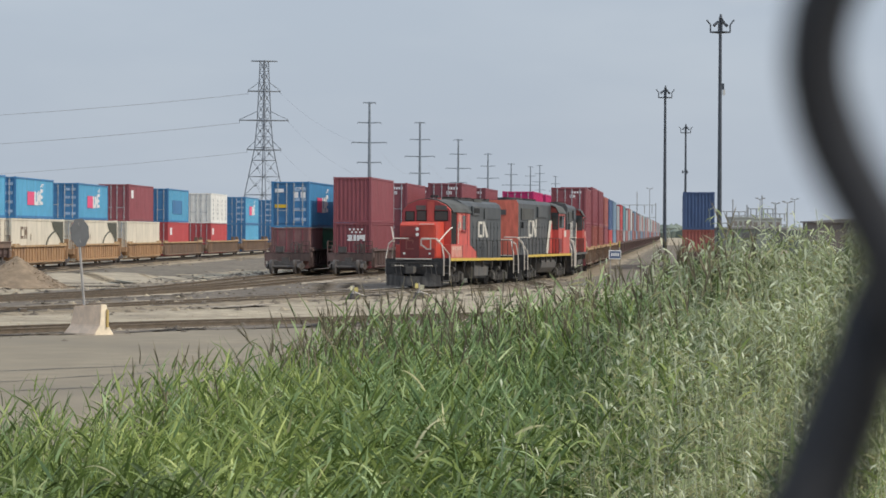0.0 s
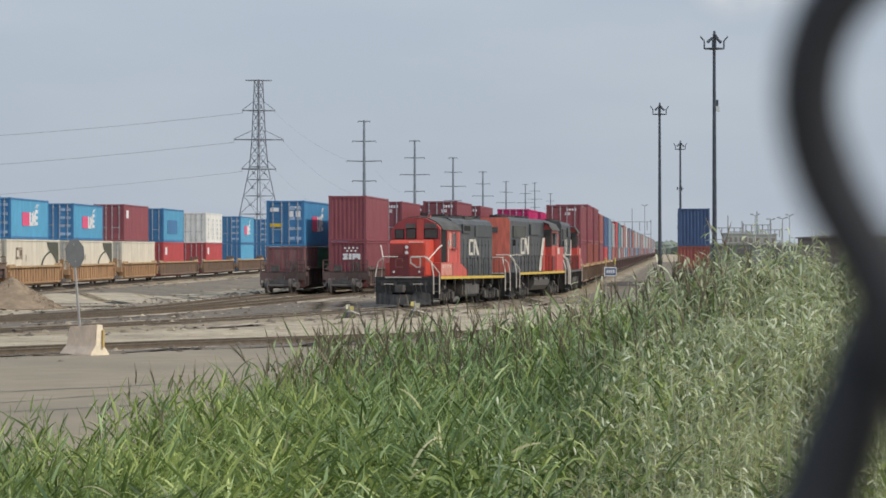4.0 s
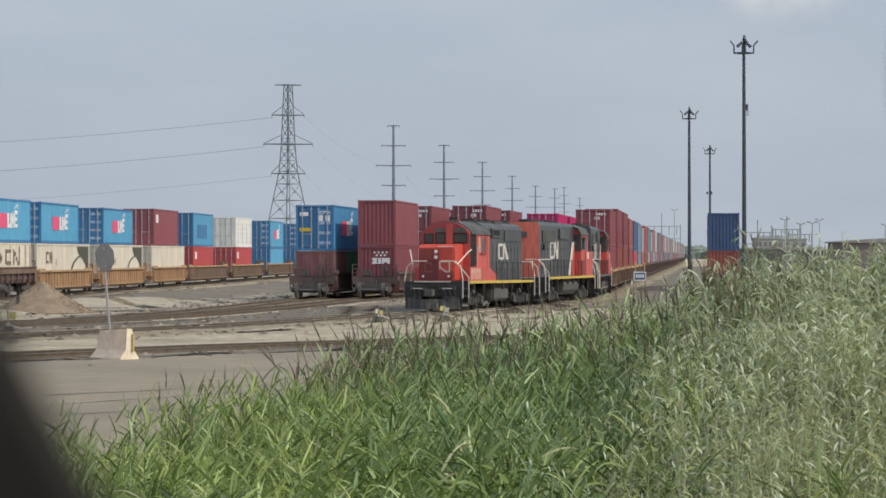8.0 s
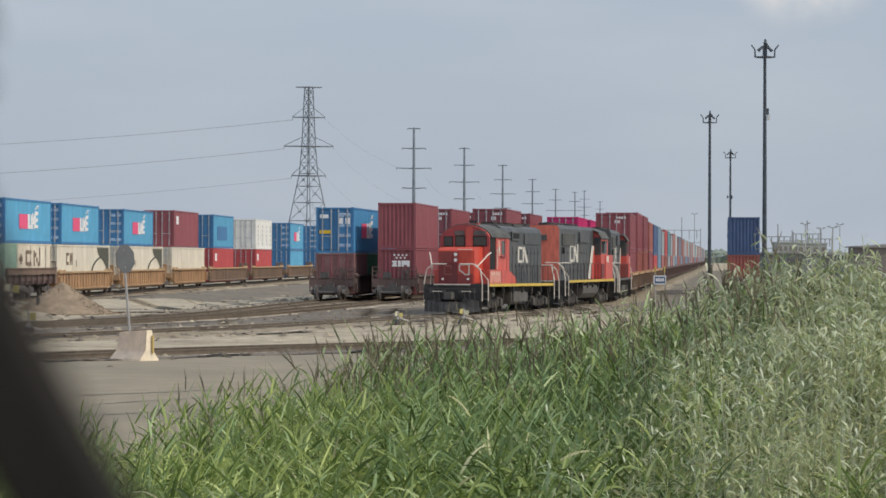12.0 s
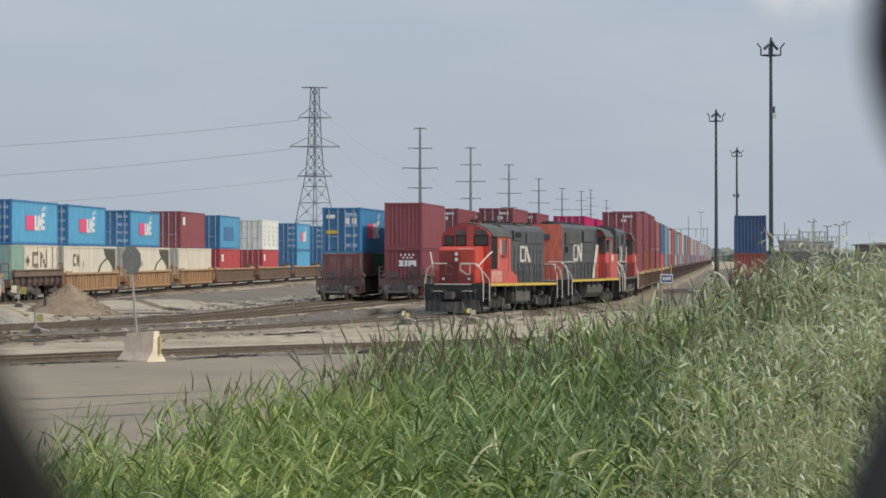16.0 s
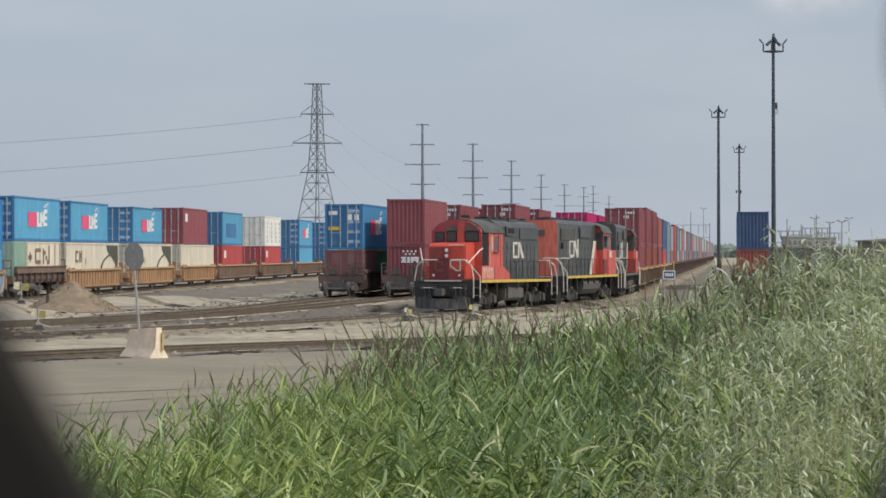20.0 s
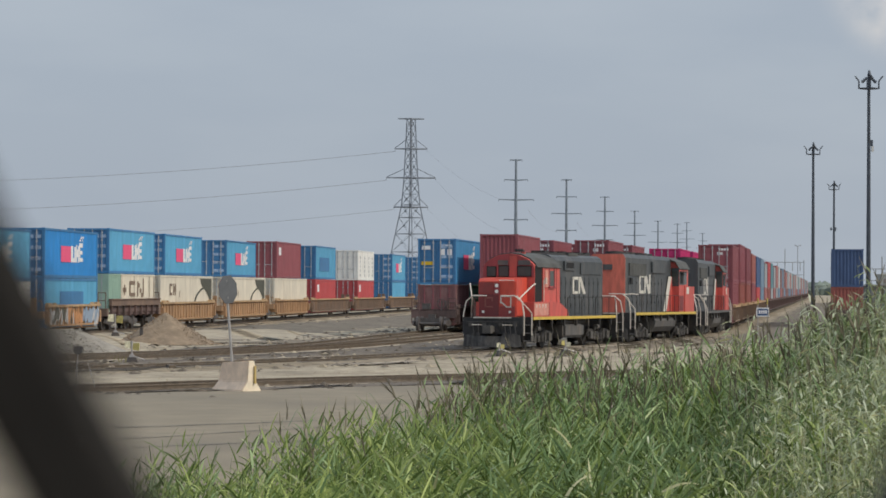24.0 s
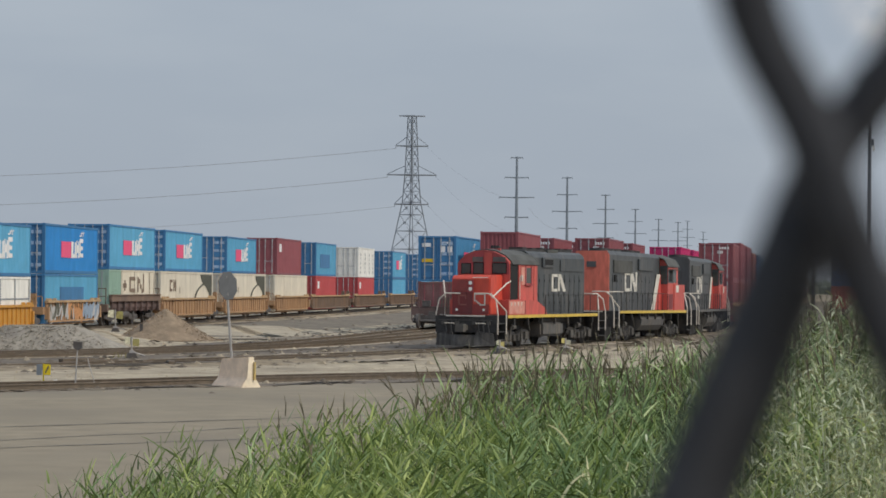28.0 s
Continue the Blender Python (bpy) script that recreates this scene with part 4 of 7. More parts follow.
def stack(start, heading, s, low, up, doors=True, h_low=2.59, h_up=2.59, mark="", well=WELL_BROWN, fine=True, low_doors=None, rail=None, group="containers of the yard trains", pitch=16.0, simple=False):
    gx, gy = along(start, heading, s, 0).translation.xy
    r = rail if rail is not None else ground_z(gx, gy) + 0.05 + RAIL_H
    car = well_unit(along(start, heading, s - 0.25, r), well, 12.7, "dark grimy well car with stacked containers", pitch, 1.42, group="well cars of the yard trains", simple=simple)
    c, d, nm = LOOKS[low]
    a = container(c, d, nm, along(start, heading, s, r + 0.34), h_low, doors if low_doors is None else low_doors, fine, "", group)
    c, d, nm = LOOKS[up]
    b = container(c, d, nm, along(start, heading, s, r + 0.36 + h_low), h_up, doors, fine, mark, group)
    return a, b, car


A_LOW, A_UP, A_CAR = stack((A_X, AB_Y), H_MID, 0, "brown", "blue", True, 2.59, 2.9, "line")
A_LOW.matrix_world = A_LOW.matrix_world @ Matrix.Diagonal((1, 0.495, 1, 1))
container(GREEN, GREEN, "dark green", A_LOW.matrix_world @ Matrix.Translation((0, BOX_L + 0.25, 0)), 2.59, True, True, "", "containers of the yard trains", label="dark green short corrugated container in a well car")
stack((A_X, AB_Y), H_MID, 16, "green", "blue", True, 2.59, 2.9)
B_LOW, B_UP, B_CAR = stack((B_X, AB_Y), H_MID, 0, "brown", "brown", False, 2.9, 2.9)
stack((B_X, AB_Y), H_MID, 20.6, "brown", "brown", True, 2.9, 2.9, "door_text")
stack((B_X, AB_Y), H_MID, 36.6, "brown", "brown", True, 2.9, 2.9, "door_text")
stack((B_X + 4.02, AB_Y), H_MID, 19.5, "brown", "brown", True, 2.9, 2.9, "door_text")
stack((B_X + 4.02, AB_Y), H_MID, 40.0, "brown", "brown", True, 2.9, 2.9, "door_text")
stack((B_X + 8.04, AB_Y), H_MID, 36.5, "brown", "pink", True, 2.59, 2.9)
stack((B_X + 8.04, AB_Y), H_MID, 52.5, "brown", "pink", True, 2.59, 2.9)

for g_ in (A_CAR, B_CAR):
    bm = bmesh.new()
    box(bm, -1.48, 1.48, -0.5, 0.25, 1.02, 1.34)
    box(bm, -1.40, 1.40, -0.62, -0.5, 0.80, 1.24)
    part("end_deck", bm, WELL_BROWN, g_)
    for x in (-1.42, -0.95, 0.95, 1.42):
        pipe("ladder_post", [(x, -0.55, 0.45), (x, -0.55, 2.05)], 0.035, WELL_BROWN, g_)
    for x in (-1.42, 0.95):
        for z in (0.55, 0.85, 1.5, 1.78, 2.05):
            pipe("rung", [(x, -0.55, z), (x + 0.47, -0.55, z)], 0.025, WELL_BROWN, g_)
    bm = bmesh.new()
    for k in range(16):
        a, b = 2 * math.pi * k / 16, 2 * math.pi * (k + 1) / 16
        rod(bm, (0.5 + 0.28 * math.cos(a), -0.6, 1.72 + 0.28 * math.sin(a)), (0.5 + 0.28 * math.cos(b), -0.6, 1.72 + 0.28 * math.sin(b)), 0.025, 5)
    for a in (0.5, 2.6, 4.7):
        rod(bm, (0.5, -0.6, 1.72), (0.5 + 0.28 * math.cos(a), -0.6, 1.72 + 0.28 * math.sin(a)), 0.02, 5)
    rod(bm, (0.5, -0.6, 1.3), (0.5, -0.5, 1.9), 0.05, 6)
    part("brake_wheel", bm, STEEL_DARK, g_)
    bm = bmesh.new()
    box(bm, -0.16, 0.16, -1.25, -0.4, 0.72, 0.98)
    box(bm, -0.22, 0.22, -1.35, -1.0, 0.66, 1.04)
    part("coupler", bm, STEEL_DARK, g_)
    bx_ = bmesh.new()
    box(bx_, -0.75, -0.25, -0.58, -0.2, 1.34, 1.72)
    part("brake_valve", bx_, STEEL_DARK, g_)
    for o in g_.children:
        if o.name.split(".")[0] in ("end_deck", "ladder_post", "rung", "brake_wheel", "coupler", "brake_valve"):
            o.matrix_local = pose(0, -0.30, 0)

for x0, x1, z0, z1, m_ in ((-0.98, -0.42, 2.20, 2.44, MARK_WHITE), (0.22, 0.52, 1.86, 2.24, MARK_WHITE), (0.66, 0.98, 1.86, 2.24, MARK_WHITE), (-1.0, -0.2, 1.22, 1.44, MARK_YELLOW), (0.3, 0.95, 2.40, 2.52, MARK_WHITE)):
    bm = bmesh.new()
    box(bm, x0, x1, 0.012, 0.027, z0, z1)
    part("door_marking", bm, m_, A_UP, "worn marking on the doors")
for d_ in A_LOW.children:
    for q_ in d_.children:
        if q_.name.startswith("locking_bar"):
            q_.data = tint(SHELLS[("bars", 2.59)], BROWN)
for part_ in [A_LOW] + list(A_LOW.children):
    if part_.type == "MESH":
        part_.data = tint(part_.data, OXIDE)
# white mark on the plain end of a brown box: two rows of dots over a block
for k in range(7):
    a, z0 = (-0.22 + 0.26 * k, 2.42) if k < 4 else (-0.08 + 0.26 * (k - 4), 2.24)
    bm = bmesh.new()
    box(bm, a, a + 0.12, 0.020, 0.028, z0, z0 + 0.11)
    part("mark_dot", bm, MARK_WHITE, B_LOW, "white dot of a faded mark")
for a, b, z0, z1 in ((-0.32, 0.0, 2.00, 2.12), (-0.26, -0.02, 1.86, 1.995), (-0.32, 0.02, 1.74, 1.855), (0.07, 0.25, 1.74, 2.12), (0.30, 0.46, 1.74, 2.12), (0.465, 0.655, 1.84, 2.12), (0.66, 0.82, 1.74, 2.12)):
    bm = bmesh.new()
    box(bm, a, b, 0.018, 0.028, z0, z1)
    part("mark_bar", bm, MARK_WHITE, B_LOW)

rc = random.Random(11)
MAIN_UP = ["brown", "brown", "brown", "orange", "deep", "faded blue", "faded grey", "red", "teal", "faded grey", "faded red", "faded white", "faded brown", "faded blue", "faded brown", "faded red", "faded grey"]
MAIN_LOW = ["brown", "orange", "orange", "brown", "red", "faded blue", "faded red", "orange", "faded grey", "faded red", "faded grey", "faded blue", "faded red"]
for i in range(46):
    up = MAIN_UP[i] if i < len(MAIN_UP) else rc.choice(["faded brown", "faded red", "faded blue", "faded grey", "faded white", "faded teal"])
    low = MAIN_LOW[i] if i < len(MAIN_LOW) else rc.choice(["faded red", "faded blue", "faded grey", "faded brown", "faded blue"])
    stack(MAIN_START, H_MAIN, i * 16.0, low, up, True, 2.9 if i < 4 else 2.59, 2.9 if i % 3 else 2.59, "door_text" if i == 0 else "", WELL_GREY if i < 6 else WELL_BROWN, i < 8, group="containers of the main train", simple=i > 6)
stack(BLUE_START, H_MAIN, 0, "orange", "deep", False, 2.59, 2.9)
stack(BLUE_START, H_MAIN, 16, "orange", "deep", False, 2.59, 2.9)

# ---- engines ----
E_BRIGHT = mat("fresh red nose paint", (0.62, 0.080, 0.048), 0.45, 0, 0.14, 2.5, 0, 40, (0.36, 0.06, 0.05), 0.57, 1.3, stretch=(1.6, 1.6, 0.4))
# orange-red lightened so that the hood end looks as lit as the sides
E_ORANGE = mat("sun-faded orange-red paint", (0.66, 0.170, 0.115), 0.6, 0, 0.2, 3.0, 0, 40, (0.42, 0.11, 0.08), 0.60, 1.6, stretch=(1.6, 1.6, 0.4))
E_RED = mat("faded red engine paint", (0.56, 0.098, 0.078), 0.5, 0, 0.15, 2.5, 0, 40, (0.36, 0.075, 0.06), 0.56, 1.2, stretch=(1.6, 1.6, 0.4))
E_MAROON = mat("weathered dark red engine paint", (0.33, 0.055, 0.06), 0.55, 0, 0.15, 2.5, 0, 40, (0.17, 0.035, 0.03), 0.6, 1.2, stretch=(1.6, 1.6, 0.4))
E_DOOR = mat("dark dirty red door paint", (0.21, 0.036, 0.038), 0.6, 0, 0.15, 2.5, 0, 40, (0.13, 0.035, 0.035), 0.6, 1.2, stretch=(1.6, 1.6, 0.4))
E_BLACK = mat("faded black engine paint", (0.056, 0.063, 0.067), 0.5, 0, 0.25, 2.0, 0, 40, (0.115, 0.112, 0.108), 0.56, 1.1, stretch=(1.6, 1.6, 0.4))
E_ROOF = mat("sooty roof", (0.082, 0.084, 0.078), 0.8, 0, 0.25, 1.5, 0, 40, (0.035, 0.033, 0.03), 0.58, 0.8)
E_GRIME = mat("sooty underframe", (0.040, 0.039, 0.040), 0.85, 0, 0.3, 4, 0, 40, (0.10, 0.08, 0.06), 0.6, 1.0)
E_TANK = mat("dusty tank", (0.105, 0.103, 0.10), 0.8, 0, 0.2, 2, 0, 40, (0.17, 0.14, 0.11), 0.6, 1.0, stretch=(1.6, 1.6, 0.4))
E_YELLOW = mat("yellow sill stripe", (0.62, 0.44, 0.07), 0.5, 0, 0.1, 3, 0, 40, (0.32, 0.24, 0.08), 0.66, 2.5)
E_WHITE = mat("dull white engine paint", (0.66, 0.63, 0.56), 0.55, 0, 0.08, 3, 0, 40, (0.42, 0.38, 0.32), 0.68, 2.0)
E_RAIL = mat("pale handrail paint", (0.68, 0.62, 0.54), 0.5, 0, 0.12, 6)
E_GLASS = mat("dark cab glass", (0.075, 0.078, 0.072), 0.18, 0, 0.1, 3, spec=0.2)
E_LENS = mat("headlamp glass", (0.85, 0.85, 0.80), 0.1, 0, 0.03, 3)
E_PLOUGH = mat("dusty plough steel", (0.105, 0.10, 0.095), 0.8, 0, 0.35, 2, 0, 40, (0.035, 0.034, 0.033), 0.50, 1.4, stretch=(2.5, 1, 0.4))
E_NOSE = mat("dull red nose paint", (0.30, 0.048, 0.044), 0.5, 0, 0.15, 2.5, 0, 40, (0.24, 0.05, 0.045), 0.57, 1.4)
E_DUSTY = mat("dusty truck casting", (0.115, 0.108, 0.098), 0.9, 0, 0.3, 5, 0, 40, (0.06, 0.054, 0.048), 0.55, 2.5)
E_PALE_RED = mat("chalky pink-red paint", (0.62, 0.30, 0.24), 0.7, 0, 0.2, 5, 0, 40, (0.50, 0.14, 0.11), 0.56, 2.5)
E_DARK = mat("dark opening", (0.012, 0.012, 0.013), 0.9, 0, 0.1, 3)


DROP = 0.10        # how much lower the trucks hang under the frame
ROLLING = []       # wheelsets and the engine that each belongs to


def truck(engine, yc, drop=DROP):
    """A two-axle truck: side frames, springs, boxes, brake gear, two wheelsets."""
    bm = bmesh.new()
    for sx in (-1, 1):
        prism(bm, [(-1.75, 0.50), (-1.75, 0.78), (-1.0, 0.86), (-0.5, 0.62), (0.5, 0.62), (1.0, 0.86), (1.75, 0.78), (1.75, 0.50), (1.05, 0.42), (0.6, 0.30), (-0.6, 0.30), (-1.05, 0.42)], "x", sx * 1.08 - 0.07, sx * 1.08 + 0.07)
    box(bm, -1.05, 1.05, -0.3, 0.3, 0.40, 0.72)
    t = part("truck", bm, E_GRIME, engine)
    t.matrix_local = pose(0, yc, -drop)
    for sx in (-1, 1):
        for y in (-1.37, 1.37):
            bm = bmesh.new()
            rod(bm, (sx * 1.12, y, 0.5), (sx * 1.28, y, 0.5), 0.17, 10)
            box(bm, sx * 1.2 - 0.07, sx * 1.2 + 0.07, y - 0.22, y + 0.22, 0.36, 0.72)
            part("axle_box", bm, E_DUSTY, t, "dusty axle box")
        for y in (-0.28, 0.28):
            bm = bmesh.new()
            for k in range(4):
                rod(bm, (sx * 1.2, y, 0.34 + k * 0.07), (sx * 1.2, y, 0.38 + k * 0.07), 0.09, 10)
            part("spring", bm, E_DUSTY, t)
        bm = bmesh.new()
        rod(bm, (sx * 1.24, -0.75, 0.95), (sx * 1.24, -0.35, 0.95), 0.13, 10)
        rod(bm, (sx * 1.26, -0.78, 0.95), (sx * 1.26, -1.05, 0.35), 0.03, 5)
        part("brake_cylinder", bm, E_DUSTY, t)
        for y in (-1.95, 1.95):
            pipe("sand_pipe", [(sx * 1.2, y * 0.86, 1.25), (sx * 1.22, y * 0.95, 0.8), (sx * 0.95, y, 0.16)], 0.03, E_DUSTY, t)
        for y in (-0.78, 0.78):
            bm = bmesh.new()
            rod(bm, (sx * 1.17, y, 0.86), (sx * 1.17, y * 0.98, 0.26), 0.035, 6)
            box(bm, sx * 1.17 - 0.05, sx * 1.17 + 0.05, y - 0.08, y + 0.08, 0.36, 0.62)
            part("brake_shoe", bm, E_DUSTY, t)
    for y in (-1.37, 1.37):
        bm = bmesh.new()
        for sx in (-1, 1):
            rod(bm, (sx * 0.70, 0, 0), (sx * 0.84, 0, 0), 0.50, 24)
            rod(bm, (sx * 0.67, 0, 0), (sx * 0.70, 0, 0), 0.53, 24)
            for k in range(6):
                a = k * math.pi / 3
                rod(bm, (sx * 0.84, 0.27 * math.cos(a), 0.27 * math.sin(a)), (sx * 0.855, 0.27 * math.cos(a), 0.27 * math.sin(a)), 0.06, 6)
        rod(bm, (-0.7, 0, 0), (0.7, 0, 0), 0.1, 8)
        w = part("wheelset", bm, E_GRIME, engine)
        w.matrix_local = pose(0, yc + y, 0.5 - drop)
        ROLLING.append((w, engine, yc + y, drop))


def steps(engine, y0, y1, sx):
    """A step well at a corner, with its treads and bent grab rails."""
    bm = bmesh.new()
    w = 1.5
    lo, hi = sorted((y0, y1))
    box(bm, sx * w - 0.5 if sx > 0 else sx * w, sx * w if sx > 0 else sx * w + 0.5, lo, lo + 0.04, 0.24, 1.4)
    box(bm, sx * w - 0.5 if sx > 0 else sx * w, sx * w if sx > 0 else sx * w + 0.5, hi - 0.04, hi, 0.24, 1.4)
    for z in (0.27, 0.64, 1.02):
        box(bm, sx * w - 0.45 if sx > 0 else sx * w, sx * w if sx > 0 else sx * w + 0.45, lo, hi, z, z + 0.04)
    part("step_well", bm, E_GRIME, engine)


def side_rail(engine, y0, y1, n, sx):
    pipe("handrail", [(sx * 1.50, y0, 2.36), (sx * 1.50, y1, 2.36)], 0.016, E_GRIME, engine)
    for k in range(n):
        y = y0 + (y1 - y0) * k / (n - 1)
        pipe("stanchion", [(sx * 1.50, y, 1.4), (sx * 1.50, y, 2.36)], 0.018, E_GRIME, engine)


def hood_doors(engine, y0, y1, z0, z1, half, n, material):
    """The row of tall doors along a hood, each proud of it with a joint between."""
    w = (y1 - y0) / n
    for sx in (-1, 1):
        for k in range(n):
            a = y0 + k * w
            x = sx * half
            bm = bmesh.new()
            box(bm, min(x, x + sx * 0.025), max(x, x + sx * 0.025), a + 0.03, a + w - 0.03, z0, z1)
            box(bm, min(x, x + sx * 0.05), max(x, x + sx * 0.05), a + w * 0.82, a + w * 0.88, z0 + (z1 - z0) * 0.4, z0 + (z1 - z0) * 0.5)
            if k % 3 != 1:
                for q in range(5):
                    zq = z0 + (z1 - z0) * (0.10 + 0.05 * q)
                    box(bm, min(x, x + sx * 0.042), max(x, x + sx * 0.042), a + w * 0.2, a + w * 0.8, zq, zq + 0.035)
            for q in (0.2, 0.8):
                zq = z0 + (z1 - z0) * q
                box(bm, min(x, x + sx * 0.05), max(x, x + sx * 0.05), a + 0.04, a + 0.12, zq, zq + 0.12)
            part("hood_door", bm, material, engine)


def common(engine, L, deck=1.42, stripe=None, nose_rails=False):
    bm = bmesh.new()
    box(bm, -1.50, 1.50, 1.5, L - 1.5, deck - 0.06, deck)
    box(bm, -1.05, 1.05, 0.3, L - 0.3, deck - 0.07, deck - 0.003)
    box(bm, -0.35, 0.35, 0.2, L - 0.2, 0.85, deck - 0.07)
    part("frame", bm, E_GRIME, engine)
    for sx in (-1, 1):
        x = sx * 1.50
        bm = bmesh.new()
        box(bm, min(x, x + sx * 0.02), max(x, x + sx * 0.02), 1.72, L - 1.6, deck - 0.135, deck + 0.005)
        part("sill_stripe", bm, stripe or E_YELLOW, engine, "dirty edge stripe along the walkway")
        for y in np.arange(2.6, L - 2, 1.9):
            bm = bmesh.new()
            box(bm, min(x - sx * 0.1, x), max(x - sx * 0.1, x), y, y + 0.12, 0.95, deck - 0.14)
            part("sill_bracket", bm, E_GRIME, engine)
    for y0, y1, e in ((0.35, 1.45, -1), (L - 1.45, L - 0.35, 1)):
        for sx in (-1, 1):
            steps(engine, y0, y1, sx)
            yo, yi = (y0, y1) if e < 0 else (y1, y0)
            # tall bent grab rails by the steps
            pipe("grab_rail", [(sx * 1.52, yo, 0.55), (sx * 1.52, yo, 1.5), (sx * 1.40, yo + e * -0.05, 2.15), (sx * 1.05, yo, 2.42), (sx * 0.35, yo, 2.42)], 0.032, E_RAIL, engine)
            pipe("grab_rail", [(sx * 1.52, yi, 0.55), (sx * 1.52, yi, 1.60), (sx * 1.22, yi + e * 0.75, 2.20), (sx * 1.12, yi + e * 1.0, 2.42)], 0.032, E_RAIL, engine)
            if nose_rails and e < 0:
                pipe("grab_rail", [(sx * 1.16, yi + e * 0.9, 2.24), (sx * 1.40, yi - e * (0.4 if sx > 0 else -0.5), 2.90), (sx * 1.46, yi - e * (0.7 if sx > 0 else -0.4), 3.0)], 0.034, E_RAIL, engine)
            else:
                pipe("grab_rail", [(sx * 1.14, yi + e * 0.95, 2.40), (sx * 1.40, yi + e * 0.1, 2.42), (sx * 1.50, yi - e * 0.9, 2.40)], 0.026, E_RAIL, engine)
    # end plates, plough, couplers, hoses
    for y, e in ((0.0, -1), (L, 1)):
        yy = y - e * 0.22
        bm = bmesh.new()
        box(bm, -1.5, 1.5, min(yy, yy - e * 0.06), max(yy, yy - e * 0.06), 0.62, deck - 0.02)
        part("end_plate", bm, E_GRIME, engine)
        bm = bmesh.new()
        ring = [(-1.45, 0.0, 0.03), (0.0, 0.34, 0.01), (1.45, 0.0, 0.03), (1.38, -0.02, 0.58), (0.62, 0.10, 0.70), (0.55, 0.11, 0.52), (-0.55, 0.11, 0.52), (-0.62, 0.10, 0.70), (-1.38, -0.02, 0.58)]
        front = [bm.verts.new((x, yy + e * (0.10 + o), z)) for x, o, z in ring]
        back = [bm.verts.new((x, yy + e * (0.06 + o), z)) for x, o, z in ring]
        for q in ((0, 1, 6, 7, 8), (1, 2, 3, 4, 5), (1, 5, 6)):
            bm.faces.new([front[i_] for i_ in q])
            bm.faces.new([back[i_] for i_ in q[::-1]])
        for i_ in range(9):
            j_ = (i_ + 1) % 9
            bm.faces.new((front[i_], back[i_], back[j_], front[j_]))
        bmesh.ops.recalc_face_normals(bm, faces=bm.faces)
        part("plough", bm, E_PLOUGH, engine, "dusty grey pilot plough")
        for x in (-1.1, -0.42, 0.42, 1.12):
            bx("receptacle_box", (x - 0.09, x + 0.09, min(yy, yy + e * 0.07), max(yy, yy + e * 0.07), 0.98, 1.14), E_DUSTY, engine)
        for sx in (-1, 1):
            pipe("pilot_grab_iron", [(sx * 0.55, yy + e * 0.03, 1.02), (sx * 0.55, yy + e * 0.16, 1.05), (sx * 0.98, yy + e * 0.16, 1.05), (sx * 0.98, yy + e * 0.03, 1.02)], 0.022, E_RAIL, engine)
        bx("deck_edge", (-0.95, 0.95, min(yy + e * 0.05, yy + e * 0.09), max(yy + e * 0.05, yy + e * 0.09), deck - 0.06, deck), E_RAIL, engine, "pale edge of the end walkway")
        bm = bmesh.new()
        box(bm, -0.12, 0.12, min(yy, yy + e * 0.75), max(yy, yy + e * 0.75), 0.72, 0.98)
        box(bm, -0.2, 0.2, min(yy + e * 0.5, yy + e * 0.85), max(yy + e * 0.5, yy + e * 0.85), 0.66, 1.02)
        part("coupler", bm, E_DUSTY, engine, "dusty knuckle coupler")
        for x in (-0.95, -0.7, 0.65, 0.9, 1.15):
            pipe("air_hose", [(x, yy + e * 0.04, 1.15), (x + 0.03, yy + e * 0.2, 0.9), (x + 0.1, yy + e * 0.22, 0.55)], 0.028, E_GRIME, engine)
        bx("uncoupling_lever", (-1.3, 1.3, min(yy + e * 0.05, yy + e * 0.08), max(yy + e * 0.05, yy + e * 0.08), 1.18, 1.21), E_DUSTY, engine)


def fan(engine, y, z, r=0.55):
    bm = bmesh.new()
    rod(bm, (0, y, z), (0, y, z + 0.14), r, 20, r * 0.95)
    rod(bm, (0, y, z + 0.14), (0, y, z + 0.17), r * 0.4, 12)
    part("roof_fan", bm, E_GRIME, engine)


def letters_cn(engine, y, z, h, sx, material, x, wide=1.6):
    """The two joined strokes of the railway's mark, as plain bars."""
    w = h * wide
    t = h * 0.16
    bm = bmesh.new()

    def bar(a0, a1, z0, z1):
        box(bm, min(x, x + sx * 0.012), max(x, x + sx * 0.012), y + a0, y + a1, z + z0, z + z1)
    bar(0, w * 0.62, h - t, h)
    bar(0, t * 1.8, 0, h)
    bar(0, w * 0.62, 0, t)
    part("logo_stroke", bm, material, engine, "white angular mark on the hood")
    bm = bmesh.new()
    m = 8
    for k in range(m):
        a = w * 0.72 + w * 0.55 * k / m
        zz = h * (1 - (k + 1) / m)
        bar(a, a + w * 0.30, zz * 0.96, zz * 0.96 + h / m * 1.3)
    bar(w * 0.70, w * 0.70 + t * 1.6, h * 0.02, h)
    if wide > 1.7:
        bar(w * 1.36, w * 1.40 + t * 1.6, h * 0.02, h)
    part("logo_stroke", bm, material, engine, "white angular mark on the hood")


CAB_W = 0.92


